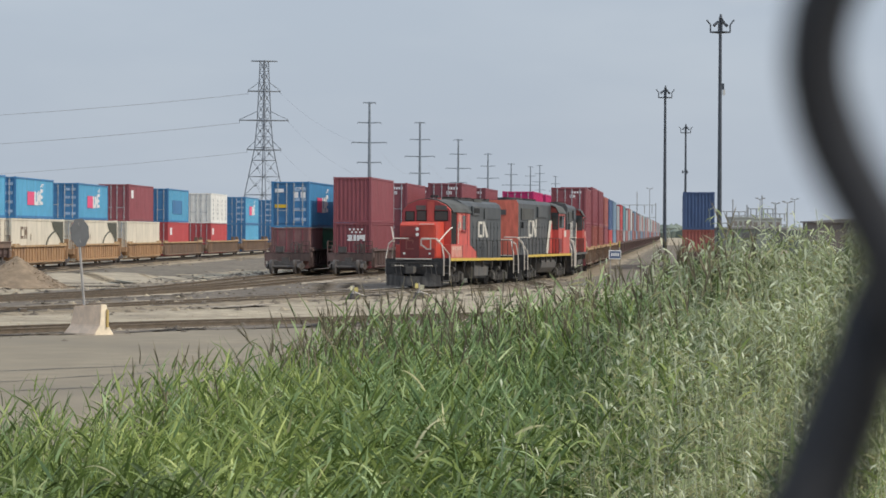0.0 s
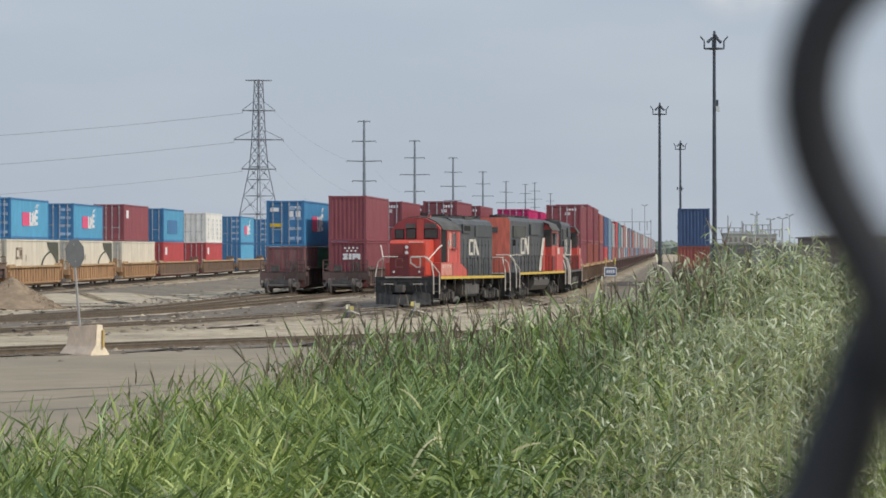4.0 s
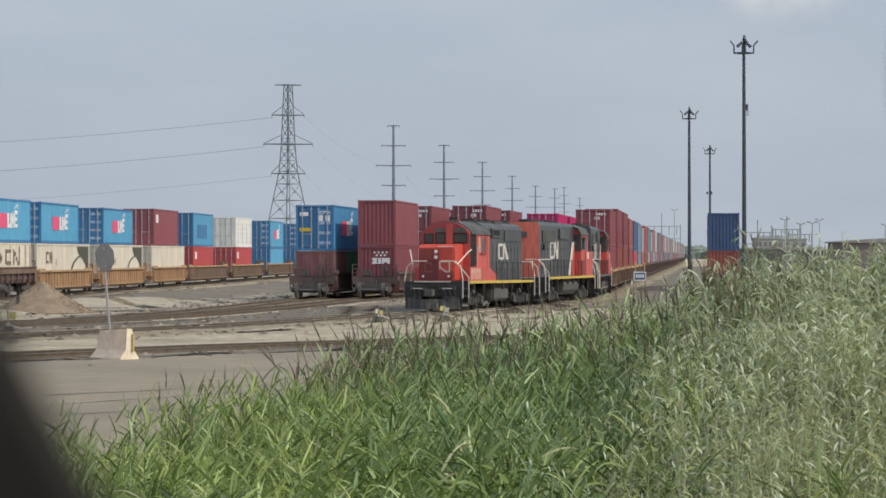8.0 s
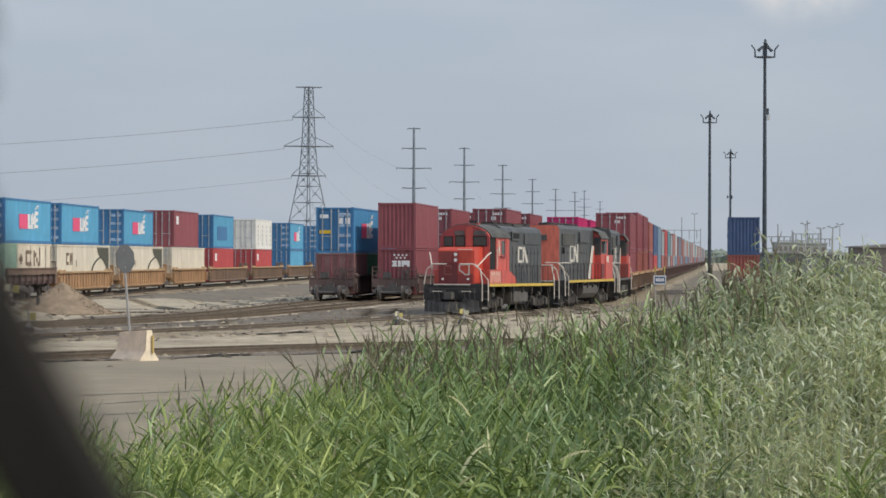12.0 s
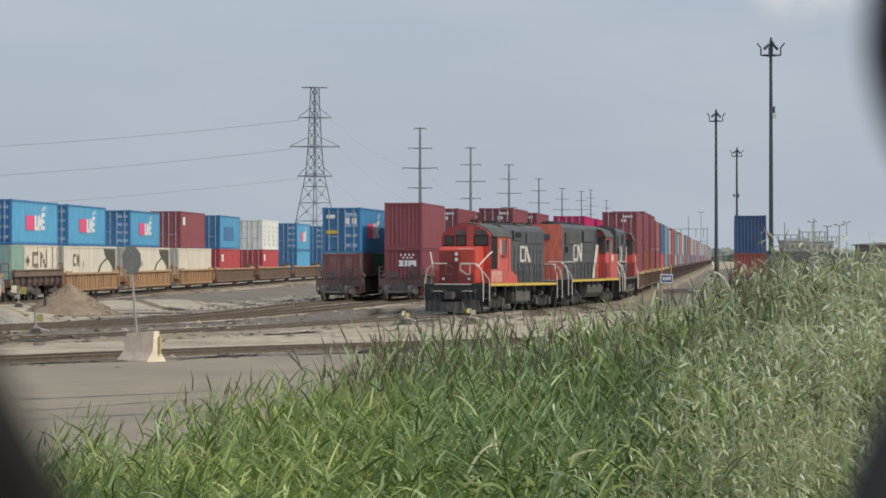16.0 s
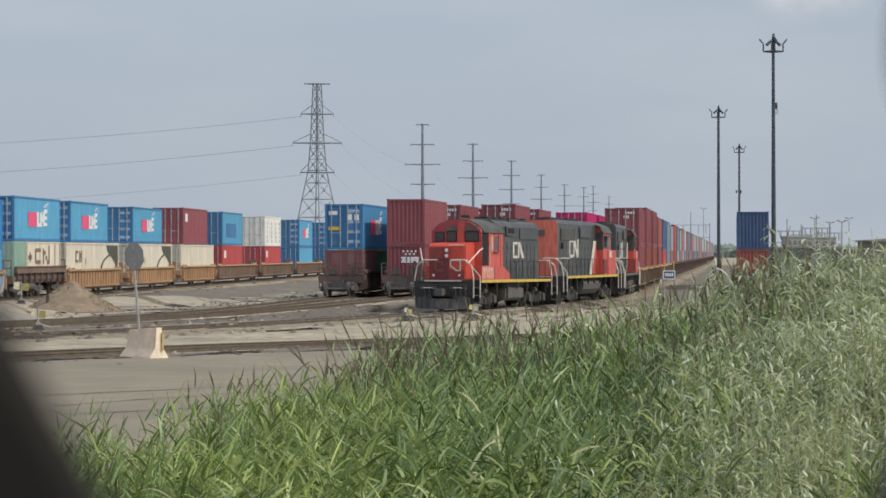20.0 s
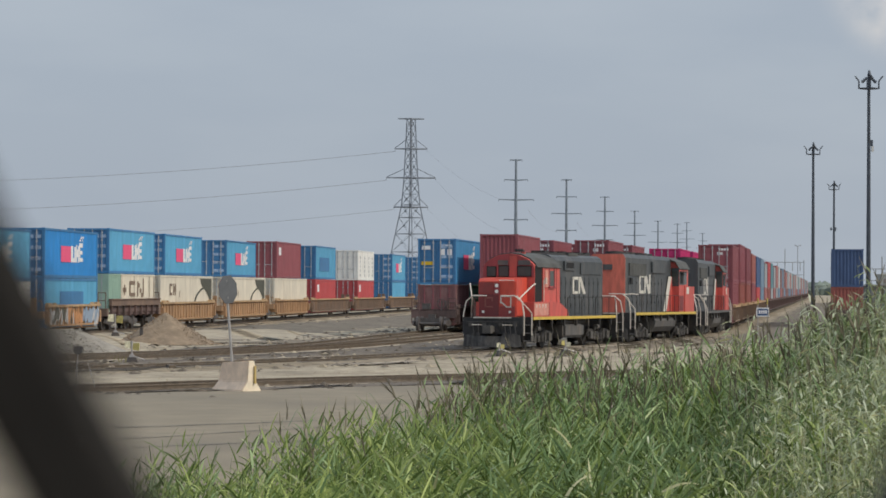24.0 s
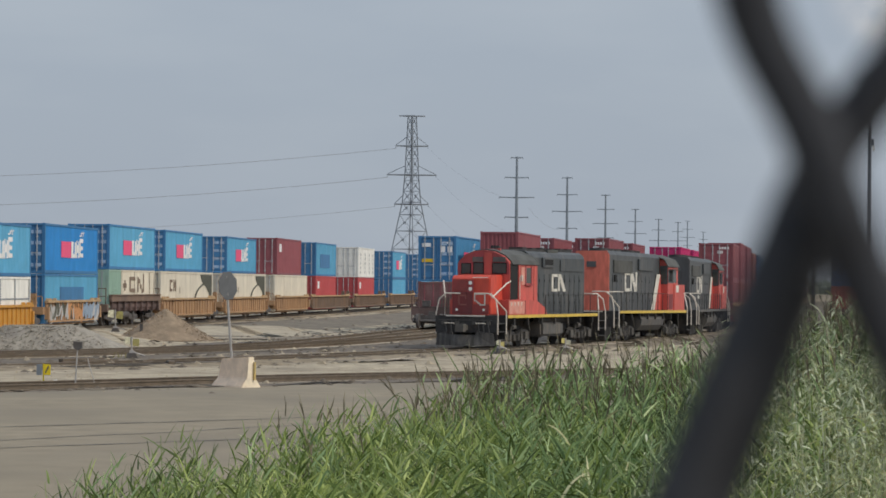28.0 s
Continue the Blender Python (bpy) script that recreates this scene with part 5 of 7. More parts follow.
def engine_cab_first():
    L = 16.35
    e = thing("locomotive", "red and black diesel switcher with a chopped red nose", "locomotive", group="coupled engines")
    common(e, L, nose_rails=True)
    # nose: low, narrower than the cab
    bm = bmesh.new()
    prism(bm, [(0.82, 1.42), (0.82, 3.10), (0.95, 3.24), (2.46, 3.30), (2.46, 1.42)], "x", -0.95, 0.95)
    bmesh.ops.bevel(bm, geom=[ed for ed in bm.edges if abs(ed.verts[0].co.x - ed.verts[1].co.x) < 1e-4], offset=0.05, segments=2, affect="EDGES")
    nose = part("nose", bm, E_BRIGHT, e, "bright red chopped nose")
    # the darker reds of these panels put the nose front's shade into paint
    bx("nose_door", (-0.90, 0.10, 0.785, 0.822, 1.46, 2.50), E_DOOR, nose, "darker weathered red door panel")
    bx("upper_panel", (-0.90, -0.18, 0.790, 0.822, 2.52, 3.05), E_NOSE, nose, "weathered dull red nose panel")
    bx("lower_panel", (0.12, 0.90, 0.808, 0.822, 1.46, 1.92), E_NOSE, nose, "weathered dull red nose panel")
    for z in (2.62, 2.90):
        bm = bmesh.new()
        rod(bm, (0.0, 0.79, z), (0.0, 0.735, z), 0.09, 14)
        rod(bm, (0.0, 0.735, z), (0.0, 0.728, z), 0.07, 14)
        part("headlamp", bm, E_LENS, nose, "round white headlamp")
    bx("headlamp_housing", (-0.15, 0.15, 0.745, 0.79, 2.46, 3.02), E_MAROON, nose)
    # worn mark on the nose
    bm = bmesh.new()
    for d in ((-0.62, -0.20, 2.28, 2.36), (-0.62, -0.20, 1.86, 1.93), (-0.62, -0.54, 1.86, 2.36), (-0.27, -0.20, 2.16, 2.36)):
        box(bm, d[0], d[1], 0.772, 0.786, d[2], d[3])
    part("nose_mark", bm, ORANGE, nose, "rust-coloured worn outline mark")
    bm = bmesh.new()
    for d in ((0.16, 0.72, 2.36, 2.42), (0.16, 0.22, 2.05, 2.42), (0.66, 0.72, 1.88, 2.42), (0.44, 0.72, 1.86, 1.92)):
        box(bm, d[0], d[1], 0.806, 0.819, d[2], d[3])
    for k in range(6):
        box(bm, 0.20 + 0.045 * k, 0.28 + 0.045 * k, 0.806, 0.819, 2.06 - 0.035 * k, 2.12 - 0.035 * k)
    part("nose_mark", bm, E_WHITE, nose, "pale worn outline mark")
    for x in (-0.68, 0.66):
        bm = bmesh.new()
        rod(bm, (x, 0.79, 1.66), (x, 0.745, 1.66), 0.06, 12)
        part("ditch_lamp", bm, E_LENS, nose)
    pipe("nose_trim", [(0.10, 0.80, 3.15), (0.86, 0.80, 3.15)], 0.02, E_WHITE, nose)
    # cab: walls with an arched roof
    arch = [(-1.42, 1.42), (-1.42, 3.86), (-1.34, 4.04), (-1.05, 4.28), (-0.55, 4.48), (0, 4.55), (0.55, 4.48), (1.05, 4.28), (1.34, 4.04), (1.42, 3.86), (1.42, 1.42)]
    arch = [(x_ * CAB_W, z_ - (0.11 if z_ > 2 else 0)) for x_, z_ in arch]
    cab = outline("cab", arch, "y", 2.46, 6.25, E_RED, e, "red cab with an arched roof")
    roof = [(-1.50, 3.90), (-1.38, 4.10), (-1.08, 4.34), (-0.56, 4.54), (0, 4.61), (0.56, 4.54), (1.08, 4.34), (1.38, 4.10), (1.50, 3.90), (1.45, 3.88), (1.345, 4.05), (1.05, 4.29), (0.55, 4.49), (0, 4.56), (-0.55, 4.49), (-1.05, 4.29), (-1.345, 4.05), (-1.45, 3.88)]
    bm = bmesh.new()
    prism(bm, [(x_ * CAB_W, z_ - 0.11) for x_, z_ in roof], "y", 2.66, 6.35)
    part("cab_roof", bm, E_ROOF, cab, "sooty dark cab roof")
    outline("cab_front", [(x_ * CAB_W, z_ - 0.11) for x_, z_ in ((-1.40, 3.42), (-1.40, 3.85), (-1.32, 4.03), (-1.03, 4.26), (-0.54, 4.46), (0, 4.53), (0.54, 4.46), (1.03, 4.26), (1.32, 4.03), (1.40, 3.85), (1.40, 3.42))], "y", 2.43, 2.458, E_MAROON, cab, "weathered dark red cab front")
    bx("centre_post", (0.05, 0.42, 2.40, 2.43, 3.32, 4.34), E_RED, cab)
    for x0, x1, z0, z1 in ((0.47, 1.12, 3.37, 3.81), (-0.48, -0.02, 3.35, 3.83), (-1.08, -0.66, 3.35, 3.79)):
        w = bx("window", (x0, x1, 2.395, 2.426, z0, z1), E_GLASS, cab, "dark cab windscreen", 0.012)
        bx("window_frame", (x0 - 0.04, x1 + 0.04, 2.415, 2.428, z0 - 0.04, z1 + 0.04), E_DARK, w)
    for x0, x1 in ((0.48, 1.10), (-0.54, -0.03)):
        bx("number_board", (x0, x1, 2.385, 2.426, 3.89, 4.12), E_TANK, cab, "dull grey-brown number board")
    for sx in (-1, 1):
        def sd(name, y0, y1, z0, z1, t, m, lb=""):
            x = sx * 1.42 * CAB_W
            return bx(name, (min(x, x + sx * t), max(x, x + sx * t), y0, y1, z0, z1), m, cab, lb)
        sd("doorway", 2.50, 3.52, 2.0, 3.84, 0.008, E_DARK, "dark open cab doorway")
        sd("door_post", 3.54, 3.74, 1.5, 3.76, 0.05, E_RED)
        w = sd("side_window", 4.64, 5.30, 2.90, 3.64, 0.012, E_GLASS, "dark side window")
        sd("window_frame", 4.50, 4.63, 2.80, 3.73, 0.03, E_MAROON)
        sd("window_frame", 5.31, 5.43, 2.80, 3.73, 0.03, E_MAROON)
        sd("sliding_panel", 3.96, 4.46, 2.84, 3.66, 0.022, E_PALE_RED, "chalky faded window panel")
        sd("cab_seam", 3.82, 3.86, 2.2, 3.75, 0.012, E_DOOR)
        sd("cab_seam", 5.72, 5.76, 2.1, 3.75, 0.012, E_DOOR)
        sd("grab_iron", 3.60, 3.64, 1.9, 3.2, 0.09, E_RAIL)
        sd("arm_rest", 4.45, 5.35, 2.80, 2.86, 0.10, E_MAROON)
        sd("mirror", 3.76, 3.86, 3.0, 3.3, 0.14, E_WHITE)
        x = sx * 1.0
        bm = bmesh.new()
        prism(bm, [(1.9, 1.424), (1.9, 2.12), (4.4, 2.16), (5.9, 2.05), (7.0, 1.72), (7.2, 1.424)], "x", min(sx * 0.92, sx * 1.47), max(sx * 0.92, sx * 1.47))
        bb = part("battery_box", bm, E_RED, e, "red battery box along the walkway")
        xo = sx * 1.47
        bx("faded_lid", (min(xo, xo + sx * 0.012), max(xo, xo + sx * 0.012), 1.95, 4.05, 1.48, 2.06), E_PALE_RED, bb, "chalky faded box door")
        for q in range(4):
            bx("latch", (min(xo, xo + sx * 0.03), max(xo, xo + sx * 0.03), 2.2 + q * 0.45, 2.28 + q * 0.45, 1.86, 2.02), E_RAIL, bb)
        bx("box_seam", (min(xo, xo + sx * 0.012), max(xo, xo + sx * 0.012), 4.1, 4.16, 1.46, 2.1), E_DOOR, bb)
    # hood
    half = 0.92
    hood = outline("hood", [(-half, 1.42), (-half, 4.15), (-half + 0.10, 4.35), (-half + 0.32, 4.47), (half - 0.32, 4.47), (half - 0.10, 4.35), (half, 4.15), (half, 1.42)], "y", 6.25, 14.35, E_BLACK, e, "faded black long hood")
    hood_doors(hood, 6.7, 14.2, 1.55, 3.35, half, 10, E_BLACK)
    for sx in (-1, 1):
        x = sx * half
        bx("air_intake", (min(x, x + sx * 0.09), max(x, x + sx * 0.09), 7.9, 9.6, 3.70, 4.16), E_BLACK, hood)
        bx("intake_screen", (min(x + sx * 0.09, x + sx * 0.10), max(x + sx * 0.09, x + sx * 0.10), 8.15, 9.35, 3.80, 4.08), E_DARK, hood, "dark intake screen")
        bx("radiator_screen", (min(x, x + sx * 0.05), max(x, x + sx * 0.05), 10.6, 14.1, 3.52, 4.08), E_BLACK, hood)
        letters_cn(hood, 9.3 if sx > 0 else 11.2, 2.52, 0.86, sx, E_WHITE, sx * (half + 0.028))
        side_rail(e, 6.9, L - 1.6, 8, sx)
    outline("filter_housing", [(6.27, 4.32), (6.6, 4.55), (9.0, 4.58), (9.35, 4.45), (6.27, 4.26)], "x", -0.62, 0.62, E_GRIME, hood, "dusty dark sloped filter housing")
    bx("hood_roof_walk", (-0.55, 0.55, 9.4, 13.4, 4.47, 4.50), E_ROOF, hood)
    for y in (10.6, 11.8, 13.0):
        fan(hood, y, 4.45, 0.5)
    for y in (7.3, 8.6):
        bx("exhaust_pipe", (-0.18, 0.18, y, y + 0.5, 4.47, 4.64), E_GRIME, hood)
    bx("winter_hatch", (-0.7, 0.7, 9.4, 10.9, 4.40, 4.58), E_ROOF, hood)
    for y in (6.9, 9.7, 12.4, 13.6):
        bx("roof_box", (-0.42, 0.30, y, y + 0.55, 4.47, 4.66), E_GRIME, hood, "sooty roof box")
    for y in (7.6, 9.2, 10.4, 11.4):
        pipe("lifting_eye", [(0.5, y, 4.44), (0.5, y + 0.05, 4.60), (0.5, y + 0.22, 4.60), (0.5, y + 0.27, 4.44)], 0.03, E_GRIME, hood)
    outline("hood_end", [(-half + 0.02, 1.45), (-half + 0.02, 4.15), (half - 0.02, 4.15), (half - 0.02, 1.45)], "y", 14.352, 14.37, E_RED, e, "red hood end")
    bm = bmesh.new()
    for x in (-0.14, 0.0, 0.14):
        rod(bm, (x, 4.3, 4.60), (x, 3.9, 4.62), 0.03, 8, 0.075)
    rod(bm, (0, 4.3, 4.46), (0, 4.3, 4.60), 0.03, 6)
    part("horn", bm, E_GRIME, cab, "dark air horn")
    bx("beacon", (0.35, 0.5, 3.3, 3.45, 4.36, 4.54), E_RED, cab)
    pipe("antenna", [(-0.4, 5.0, 4.46), (-0.4, 5.0, 4.9)], 0.012, E_GRIME, cab)
    bx("fuel_tank", (-1.35, 1.35, 6.9, 10.0, 0.35, 1.08), E_TANK, e, "dusty dark fuel tank", 0.12)
    bm = bmesh.new()
    rod(bm, (1.2, 6.4, 1.16), (1.2, 10.4, 1.16), 0.13, 12)
    part("air_reservoir", bm, E_GRIME, e)
    for y in (3.6, 12.9):
        truck(e, y)
    return e, (3.6, 12.9)


def engine_hood_first(smear):
    L = 19.7
    e = thing("locomotive", "black and red diesel locomotive with a slanted white stripe", "locomotive", group="coupled engines")
    common(e, L, stripe=E_YELLOW if smear else E_TANK)
    half = 0.95
    hood = outline("hood", [(-half, 1.42), (-half, 4.36), (-half + 0.14, 4.57), (half - 0.14, 4.57), (half, 4.36), (half, 1.42)], "y", 1.6, 13.4, E_BLACK, e, "faded black long hood")
    outline("hood_end", [(-half + 0.01, 1.43), (-half + 0.01, 4.35), (-half + 0.15, 4.55), (half - 0.15, 4.55), (half - 0.01, 4.35), (half - 0.01, 1.43)], "y", 1.51, 1.598, E_ORANGE if smear else E_BLACK, e, "orange-red hood end lightened to look lit" if smear else "black hood end")
    bx("headlamp_housing", (-0.25, 0.25, 1.46, 1.51, 3.7, 4.0), E_BLACK, hood)
    hood_doors(hood, 2.2, 11.7, 1.55, 3.3, half, 10, E_BLACK)
    for sx in (-1, 1):
        x = sx * half
        bx("radiator_screen", (min(x, x + sx * 0.06), max(x, x + sx * 0.06), 2.4, 6.6, 3.42, 4.08), E_ROOF, hood)
        bx("dynamic_brake_bulge", (min(x, x + sx * 0.10), max(x, x + sx * 0.10), 8.0, 11.4, 3.62, 4.22), E_BLACK, hood)
        bx("class_light", (min(x, x + sx * 0.1), max(x, x + sx * 0.1), 2.5, 2.95, 2.95, 3.3), E_DARK, hood)
        letters_cn(hood, 4.9 if sx > 0 else 7.6, 2.45, 1.05, sx, E_WHITE, sx * (half + 0.028), 1.75)
        if smear:
            for k, (y, z0, z1) in enumerate(((8.2, 1.9, 3.5), (8.45, 2.2, 3.6), (8.7, 2.6, 3.4))):
                xx = sx * (half + 0.027)
                bx("paint_run", (min(xx, xx + sx * 0.006), max(xx, xx + sx * 0.006), y, y + 0.13, z0, z1), E_TANK, hood, "pale grey paint run")
        else:
            for k in range(4):
                xx = sx * (half + 0.028)
                bx("number_bar", (min(xx, xx + sx * 0.008), max(xx, xx + sx * 0.008), 5.4 + k * 0.36, 5.65 + k * 0.36, 2.08, 2.28), E_WHITE, hood)
        # slanted white stripe and red behind it
        st = [(11.1, 1.45), (11.95, 1.45), (13.35, 3.45), (12.5, 3.45)]
        bm = bmesh.new()
        prism(bm, st, "x", min(sx * (half + 0.052), sx * (half + 0.064)), max(sx * (half + 0.052), sx * (half + 0.064)))
        part("stripe", bm, E_WHITE, hood, "slanted off-white stripe")
        bm = bmesh.new()
        prism(bm, [(11.95, 1.45), (13.5, 1.45), (13.5, 3.45), (13.35, 3.45)], "x", min(sx * (half + 0.050), sx * (half + 0.060)), max(sx * (half + 0.050), sx * (half + 0.060)))
        part("red_panel", bm, E_RED, hood, "red panel")
        side_rail(e, 2.0, 13.1, 10, sx)
        bx("lower_locker", (min(sx * 0.96, sx * 1.47), max(sx * 0.96, sx * 1.47), 15.0, 17.7, 1.424, 2.9), E_RED, e, "red locker beside the short hood")
        bx("panel_square", (min(sx * 1.47, sx * 1.478), max(sx * 1.47, sx * 1.478), 15.4, 16.1, 2.45, 2.85), E_WHITE, e, "small pale square panel")
    arch = [(-1.42, 1.43), (-1.42, 3.85), (-1.2, 4.24), (-0.55, 4.48), (0, 4.52), (0.55, 4.48), (1.2, 4.24), (1.42, 3.85), (1.42, 1.43)]
    cab = outline("cab", arch, "y", 13.5, 16.1, E_RED, e, "red cab")
    bm = bmesh.new()
    top = [(-1.48, 3.88), (-1.24, 4.28), (-0.56, 4.53), (0, 4.57), (0.56, 4.53), (1.24, 4.28), (1.48, 3.88)]
    prism(bm, top + [(p_[0], p_[1] + 0.035) for p_ in top[::-1]], "y", 13.3, 16.3)
    part("cab_roof", bm, E_ROOF, cab, "sooty dark cab roof")
    for x0, x1 in ((-1.3, -0.98), (0.98, 1.3)):
        bx("rear_panel", (x0 - 0.02, x1 + 0.1, 13.485, 13.498, 2.9, 3.95), E_BLACK, cab, "black upper cab wall")
        bx("rear_window", (x0, x1, 13.46, 13.484, 3.1, 3.75), E_GLASS, cab)
    for sx in (-1, 1):
        x = sx * 1.42
        bx("side_window", (min(x, x + sx * 0.02), max(x, x + sx * 0.02), 13.8, 14.6, 3.05, 3.68), E_DARK, cab)
        bx("side_window", (min(x, x + sx * 0.015), max(x, x + sx * 0.015), 14.85, 15.6, 3.0, 3.7), E_GLASS, cab)
        bx("awning", (min(x, x + sx * 0.22), max(x, x + sx * 0.22), 13.7, 15.7, 3.72, 3.76), E_ROOF, cab)
    for sx in (-1, 1):
        x = sx * 1.42
        bx("upper_cab_panel", (min(x, x + sx * 0.012), max(x, x + sx * 0.012), 13.52, 14.9, 2.98, 3.76), E_BLACK, cab, "black upper cab side")
        bx("louvre", (min(sx * 1.42, sx * 1.435), max(sx * 1.42, sx * 1.435), 13.7, 14.8, 1.5, 2.35), E_DOOR, cab, "dark red louvre")
    outline("nose", [(16.1, 1.43), (16.1, 3.05), (17.7, 3.0), (17.95, 2.85), (17.95, 1.43)], "x", -0.95, 0.95, E_RED, e, "red short hood")
    for y in (3.0, 4.3, 5.6, 9.0, 10.4):
        fan(hood, y, 4.57, 0.52)
    bx("exhaust_pipe", (-0.2, 0.2, 6.6, 7.3, 4.57, 4.74), E_GRIME, hood)
    bm = bmesh.new()
    prism(bm, [(-1.35, 0.62), (-1.1, 0.34), (1.1, 0.34), (1.35, 0.62), (1.42, 0.95), (1.2, 1.14), (-1.2, 1.14), (-1.42, 0.95)], "y", 7.1, 12.6)
    part("fuel_tank", bm, E_TANK, e, "large dusty grey fuel tank")
    bm = bmesh.new()
    rod(bm, (1.22, 7.6, 1.24), (1.22, 11.3, 1.24), 0.14, 12)
    part("air_reservoir", bm, E_GRIME, e)
    for y in (4.3, 15.4):
        truck(e, y, 0.24)
    return e, (4.3, 15.4)


ENGINES = []       # engine, its truck centres, distance of its front behind the first sill's front
first, c1 = engine_cab_first()
second, c2 = engine_hood_first(True)
third, c3 = engine_hood_first(False)
ENGINES = [(first, c1, -1.75, DROP), (second, c2, 15.25, 0.24), (third, c3, 35.6, 0.24)]
# seconds, and how far the first engine still has to roll
ROLL = ((0.0, 12.90), (1.0, 12.75), (2.0, 12.45), (3.0, 12.12), (3.5, 11.98), (5.5, 11.92), (8.0, 11.92), (11.0, 11.90), (12.5, 11.85), (13.5, 11.78), (14.5, 11.60), (15.0, 11.32),
        (16.0, 10.95), (17.0, 10.52), (18.0, 10.18), (19.0, 9.72), (20.0, 9.08), (21.0, 8.10), (22.0, 6.65), (22.5, 5.86), (23.5, 4.10), (24.5, 2.40), (25.0, 1.68),
        (25.5, 1.02), (26.0, 0.52), (26.5, 0.14), (27.0, -0.04), (28.0, -0.02))


def rolled(t):
    for (a, sa_), (b, sb) in zip(ROLL, ROLL[1:]):
        if t <= b:
            return sa_ + (sb - sa_) * (t - a) / (b - a)
    return ROLL[-1][1]


def engine_pose(u, centres, drop):
    a, b = lead(u + centres[0]), lead(u + centres[1])
    h = math.atan2(b[0] - a[0], b[1] - a[1])
    za, zb = lead_z(*a) + RAIL_H, lead_z(*b) + RAIL_H
    tilt = math.degrees(math.atan2(zb - za, centres[1] - centres[0]))
    return Matrix.Translation((a[0], a[1], za + drop)) @ pose(0, 0, 0, 0, 0, -math.degrees(h)) @ pose(0, 0, 0, tilt, 0, 0) @ Matrix.Translation((0, -centres[0], 0))

# ---- masts, power line, small things of the yard ----
MAST = mat("dark weathered mast steel", (0.065, 0.078, 0.098), 0.6, 0.3, 0.2, 1.5)
# lattice and pole greys have distance haze mixed into them
LATTICE = mat("hazy lattice steel", (0.20, 0.225, 0.26), 0.6, 0.2, 0.2, 0.8)
POLE_STEEL = mat("dull blue-grey pole steel", (0.195, 0.23, 0.27), 0.6, 0.2, 0.2, 0.8)
LINE = mat("power line", (0.25, 0.26, 0.28), 0.6, 0, 0.1, 1)
LAMP_FACE = mat("floodlight glass", (0.55, 0.56, 0.55), 0.3, 0, 0.1, 3)


def polar(az, y):
    return y * math.tan(radians(az)), y


def light_mast(az, y, top, r, extra=False):
    x, yy = polar(az, y)
    g = 0.1
    m = thing("light_mast", "tall dark steel yard light mast with a ring of floodlights", "light mast", pose(x, yy, g), "yard light masts")
    bm = bmesh.new()
    rod(bm, (0, 0, 0), (0, 0, top - g - 1.5), r, 12, r * 0.62)
    part("pole", bm, MAST, m)
    z = top - g - 1.55
    bm = bmesh.new()
    rod(bm, (-1.25, 0, z), (1.25, 0, z), 0.10, 6)
    rod(bm, (0, -1.25, z), (0, 1.25, z), 0.10, 6)
    for a in range(4):
        p = [(1.25 * math.cos(math.pi / 2 * (a + k)), 1.25 * math.sin(math.pi / 2 * (a + k)), z) for k in (0, 1)]
        rod(bm, p[0], p[1], 0.10, 5)
    part("lamp_frame", bm, MAST, m)
    for k in range(4):
        a = math.pi / 2 * k
        o = Vector((math.cos(a), math.sin(a), 0))
        bm = bmesh.new()
        tube(bm, [o * 1.25 + Vector((0, 0, z)), o * 1.25 + Vector((0, 0, z + 0.95)), o * 1.75 + Vector((0, 0, z + 1.55))], 0.10, 5)
        part("hook_arm", bm, MAST, m)
    bx("lowering_head", (-0.16, 0.16, -0.16, 0.16, z, z + 1.9), MAST, m)
    for dx_, dz_, tilt_ in ((-0.62, 1.05, -0.35), (0.0, 1.95, 0.0), (0.55, 1.0, 0.35), (0.12, 1.5, 0.3)):
        bm = bmesh.new()
        c = Vector((dx_, -0.35, z + dz_))
        rod(bm, c + Vector((-tilt_, 0.1, 0.34)) * 0.8, c - Vector((-tilt_, 0.1, 0.34)) * 0.8, 0.14, 8, 0.22)
        part("floodlight", bm, MAST, m)
    if extra:
        for z2, s in ((z * 0.63, 0.9), (z * 0.28, 0.8)):
            bm = bmesh.new()
            box(bm, 0.1, 0.55 * s, -0.2, 0.2, z2, z2 + 1.0)
            rod(bm, (-0.9 * s, 0, z2 + 0.5), (0.9 * s, 0, z2 + 0.5), 0.07, 5)
            box(bm, -1.0 * s, -0.6 * s, -0.15, 0.15, z2 + 0.2, z2 + 0.9)
            part("antenna_bracket", bm, MAST, m)
    return m


big = light_mast(9.112, 333.0, 29.9, 0.31)
bx("camera_box", (0.34, 0.62, -0.2, 0.2, 20.3, 21.0), LAMP_FACE, big, "small white box on a bracket")
bx("camera_bracket", (0.2, 0.52, -0.05, 0.05, 21.0, 21.8), MAST, big)
light_mast(7.942, 497.0, 30.0, 0.36)
light_mast(8.384, 671.0, 30.0, 0.36, True)


